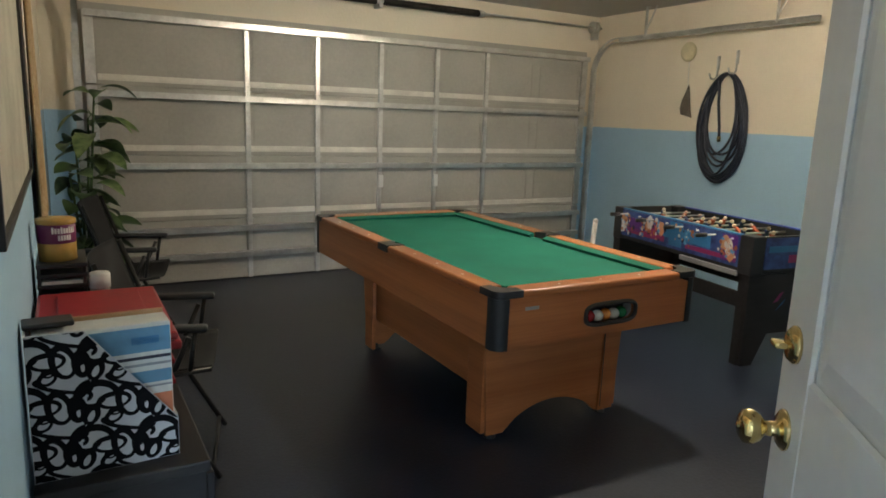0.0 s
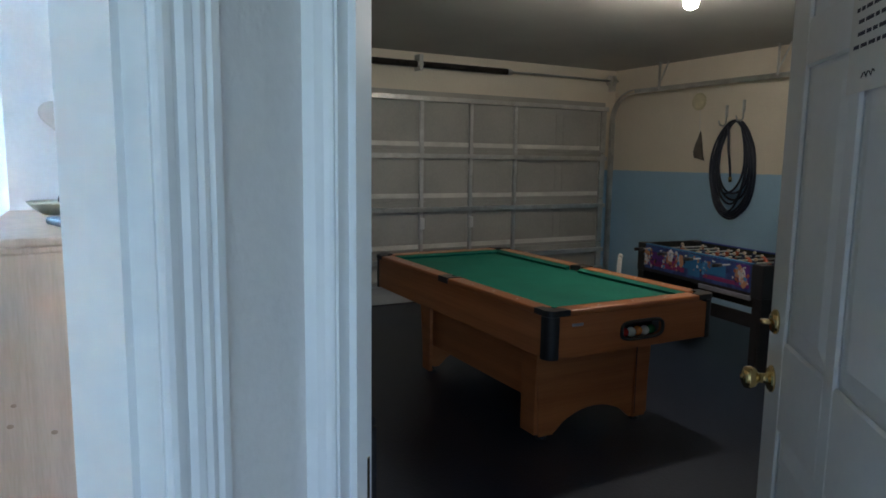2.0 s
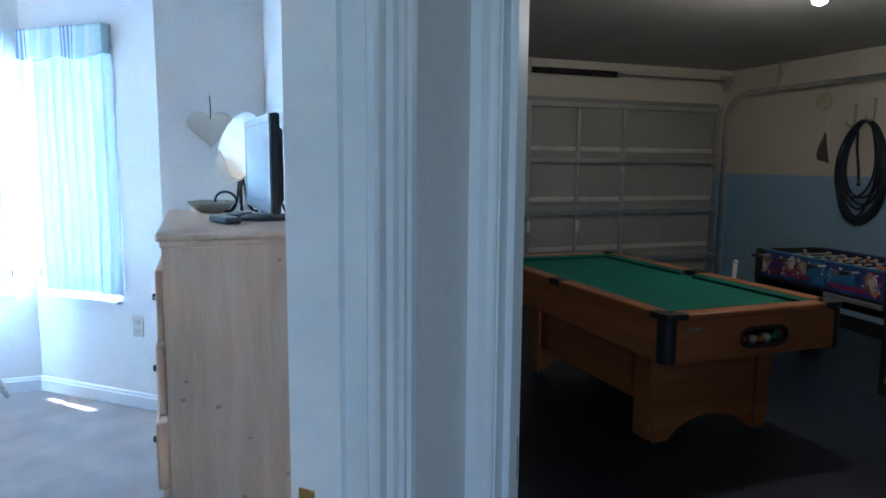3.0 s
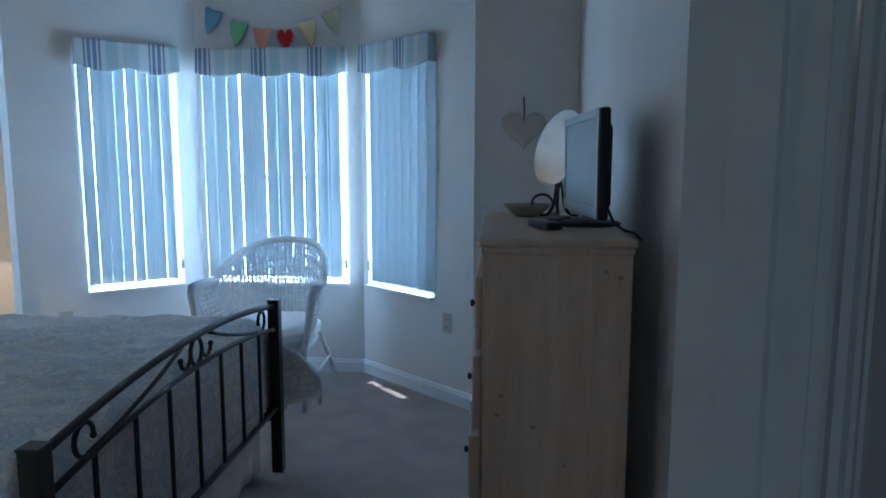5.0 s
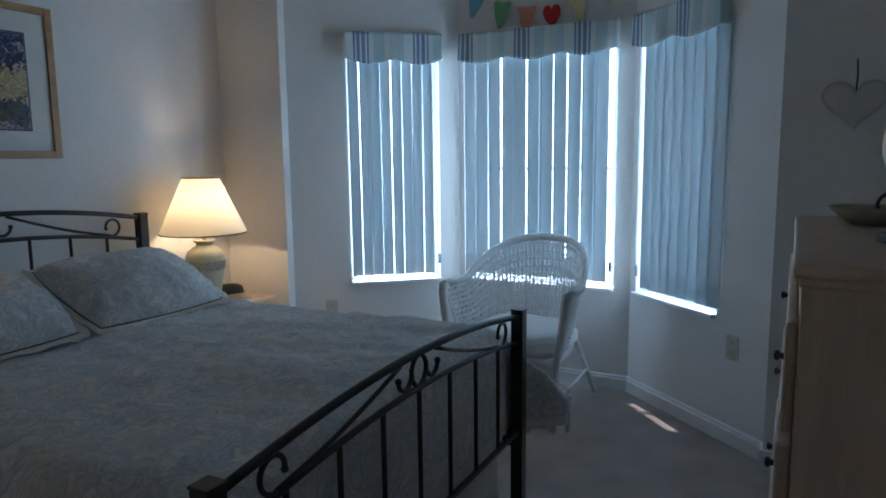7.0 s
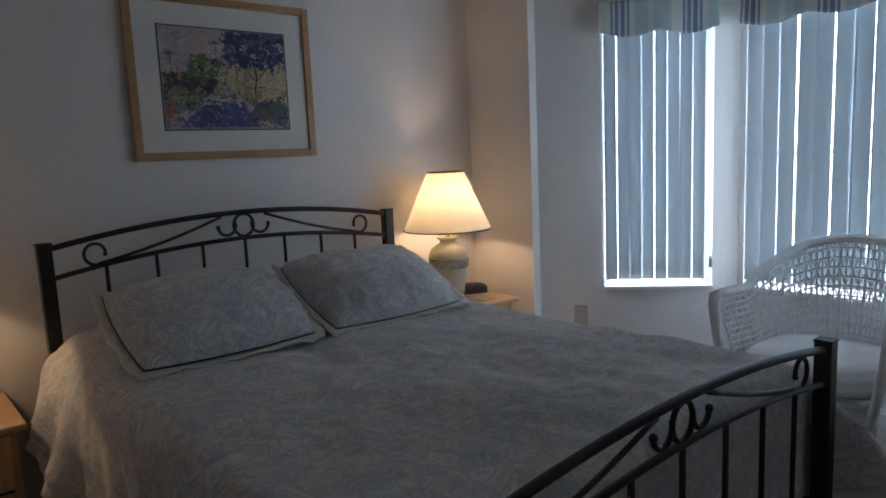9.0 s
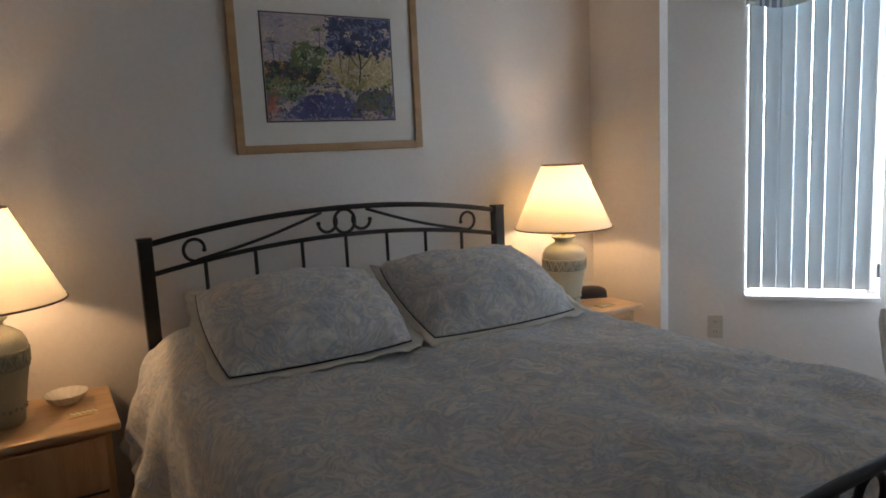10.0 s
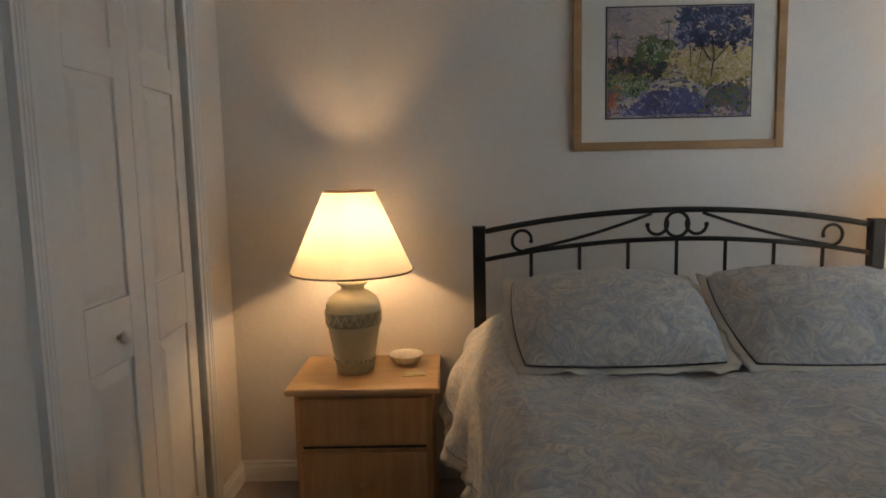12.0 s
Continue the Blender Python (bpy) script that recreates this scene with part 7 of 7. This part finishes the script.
for k in range(9):
    a = radians(-100 + k * 8.5)
    h = 0.018 if k % 3 else 0.022
    m = pose(0.0606 * math.cos(a), 0.0606 * math.sin(a), 0.098, 0, 0, math.degrees(a))
    part("lettering_bar", box(-0.0004, 0.0010, -0.0033, 0.0033, 0, h, m=m), PAPER, tin)
    if 1 < k < 7:
        part("lettering_bar", box(-0.0004, 0.0010, -0.0033, 0.0033, -0.024, -0.006, m=m), PAPER, tin)
jar = thing("jar", "small clear jar with a white lid", "jar", (1.022, 2.47, CT))
jar.scale = (0.70, 0.70, 0.92)
part("glass_body", lathe([(0.034, 0.0), (0.038, 0.006), (0.038, 0.20), (0.033, 0.218), (0.0001, 0.218)], 30), plain("frosted_jar", (0.42, 0.38, 0.33), 0.25), jar, smooth=True)
part("lid", lathe([(0.040, 0.205), (0.040, 0.245), (0.036, 0.25), (0.0001, 0.25)], 30), WHITEP, jar, "white screw lid", smooth=True)


# folding chairs
def folding_chair(at, turn, label):
    root = thing("folding_chair", label, "chair", at, turn, "black folding chairs")
    for s in (-1, 1):
        y = s * 0.245
        part("front_leg", tube([(0.26, y, 0.0), (-0.02, y, 0.50), (-0.16, y, 0.90)], 0.0115, seg=8), BLACKM, root, smooth=True)
        part("rear_leg", tube([(-0.24, y * 0.92, 0.0), (0.10, y * 0.92, 0.46), (0.16, y * 0.98, 0.60)], 0.0115, seg=8), BLACKM, root, smooth=True)
        part("armrest", box(-0.16, 0.23, y - 0.026, y + 0.026, 0.625, 0.652, bevel=0.010), BLACKP, root, "black padded armrest", smooth=True)
        part("arm_post", tube([(0.16, y, 0.46), (0.185, y, 0.63)], 0.010, seg=8), BLACKM, root, smooth=True)
        part("seat_rail", tube([(-0.20, y, 0.42), (0.24, y, 0.47)], 0.011, seg=8), BLACKM, root, smooth=True)
    part("seat", sheet(lambda u, v: (-0.20 + 0.44 * u, -0.235 + 0.47 * v, 0.435 + 0.045 * u - 0.035 * math.sin(math.pi * v)), 10, 12, thick=0.012), SLING, root, "black sling seat", smooth=True)
    part("backrest", sheet(lambda u, v: (-0.055 - 0.12 * u + 0.03 * math.sin(math.pi * v) * -1, -0.24 + 0.48 * v, 0.55 + 0.36 * u), 10, 12, thick=0.012), SLING, root, "black sling back", smooth=True)
    part("cross_bar", tube([(0.235, -0.245, 0.045), (0.235, 0.245, 0.045)], 0.009, seg=8), BLACKM, root, smooth=True)
    part("cross_bar", tube([(-0.215, -0.225, 0.035), (-0.215, 0.225, 0.035)], 0.009, seg=8), BLACKM, root, smooth=True)
    return root


folding_chair((1.24, 3.30, GF), -14, "black folding armchair beside the cabinet")
folding_chair((1.25, 4.93, GF), -14, "black folding armchair beside the plant")

# potted plant
plant = thing("potted_plant", "tall leafy green plant in a dark pot", "plant", (1.07, 5.60, GF))
part("pot", lathe([(0.0001, 0.0), (0.12, 0.0), (0.155, 0.26), (0.168, 0.27), (0.168, 0.30), (0.15, 0.30), (0.145, 0.27), (0.0001, 0.26)], 32), BLACKP, plant, "dark plastic pot", smooth=True)
part("soil", lathe([(0.0001, 0.272), (0.143, 0.268)], 24), SOIL, plant)
rng = random.Random(21)
PALELEAF = surface("variegated_leaf", (0.05, 0.10, 0.03), (0.20, 0.27, 0.11), 0.42, 14.0, bump=0.1, fine=30)
for k in range(6):
    a = 2 * math.pi * k / 6 + rng.uniform(-0.4, 0.4)
    h = (1.30, 1.12, 0.95, 0.74, 0.55, 0.42)[k]
    r = rng.uniform(0.05, 0.13)
    pts = [(r * math.cos(a) * t, r * math.sin(a) * t, 0.26 + h * t) for t in (0, 0.3, 0.6, 0.85, 1.0)]
    stem = part("stem", tube(pts, 0.011, seg=6, taper=0.6), LEAF, plant, smooth=True)
    n = int(7 + h * 9)
    for j in range(n):
        t = 1.0 - 0.72 * (j / n) ** 1.2
        base = Vector((r * math.cos(a) * t, r * math.sin(a) * t, 0.26 + h * t))
        b = j * 2.4 + k + rng.uniform(-0.3, 0.3)
        ln, wd = rng.uniform(0.21, 0.34), rng.uniform(0.048, 0.075)
        droop = rng.uniform(0.45, 0.95)
        rise = rng.uniform(0.35, 0.75)

        def lf(u, v, ln=ln, wd=wd, droop=droop, rise=rise):
            w = wd * math.sin(math.pi * max(0.0, min(1, (u - 0.16) / 0.84))) ** 0.75 + 0.004
            s = (v * 2 - 1)
            return ln * u, s * w, ln * (rise * u - droop * u * u) + 0.30 * w * s * s
        if base.x + (ln + 0.02) * math.cos(b) > -0.19:
            bm = sheet(lf, 9, 4)
            bmesh.ops.transform(bm, matrix=Matrix.Translation(base) @ Matrix.Rotation(b, 4, "Z") @ Matrix.Rotation(rng.uniform(-0.35, 0.35), 4, "X"), verts=bm.verts)
            part("leaf", bm, PALELEAF if j % 3 else LEAF, stem, smooth=True)

# wall hangings beside the cabinet
poster = thing("wall_poster", "large pale framed print on the garage wall", "picture", (0.862, 1.42, 1.15))
part("print_sheet", box(0.0, 0.008, 0.012, 1.168, 0.012, 0.83), surface("faded_print", (0.34, 0.31, 0.24), (0.52, 0.49, 0.40), 0.7, 5.0, bump=0.02), poster, "faded beige print")
bm = bmesh.new()
for y0, y1, z0, z1 in ((0, 0.014, 0, 0.842), (1.166, 1.18, 0, 0.842), (0.014, 1.166, 0, 0.014), (0.014, 1.166, 0.828, 0.842)):
    box(0.0, 0.016, y0, y1, z0, z1, bm, bevel=0.002)
part("poster_frame", bm, BLACKW, poster, "thin dark frame")
cloth = thing("hanging_cloth", "ochre patterned cloth hanging on the garage wall", "wall hanging", (0.866, 2.92, 0.92))
part("cloth_fall", sheet(lambda u, v: (0.018 + 0.014 * math.sin(u * 16) * (0.4 + 0.6 * (1 - v)), u * 0.42, v * 0.86 - 0.03 * math.sin(u * 5) * (1 - v)), 40, 20, thick=0.004), surface("ochre_cloth", (0.28, 0.17, 0.07), (0.46, 0.34, 0.20), 0.9, 9.0, bump=0.2), cloth, smooth=True)
part("rod", tube([(0.012, -0.03, 0.865), (0.012, 0.45, 0.865)], 0.009, seg=8), BLACKM, cloth, smooth=True)
prop = thing("folded_stand", "white folded stand leaning by the wall", "stand", (4.86, 4.66, GF), 0)
for s in (-1, 1):
    part("leg", tube([(s * 0.006, 0.0, 0.66), (s * 0.05 - 0.05, s * 0.05, 0.0)], 0.017, seg=8), WHITEP, prop, smooth=True)
part("top_joint", ball(0.024, (0, 0, 0.655)), WHITEP, prop, smooth=True)
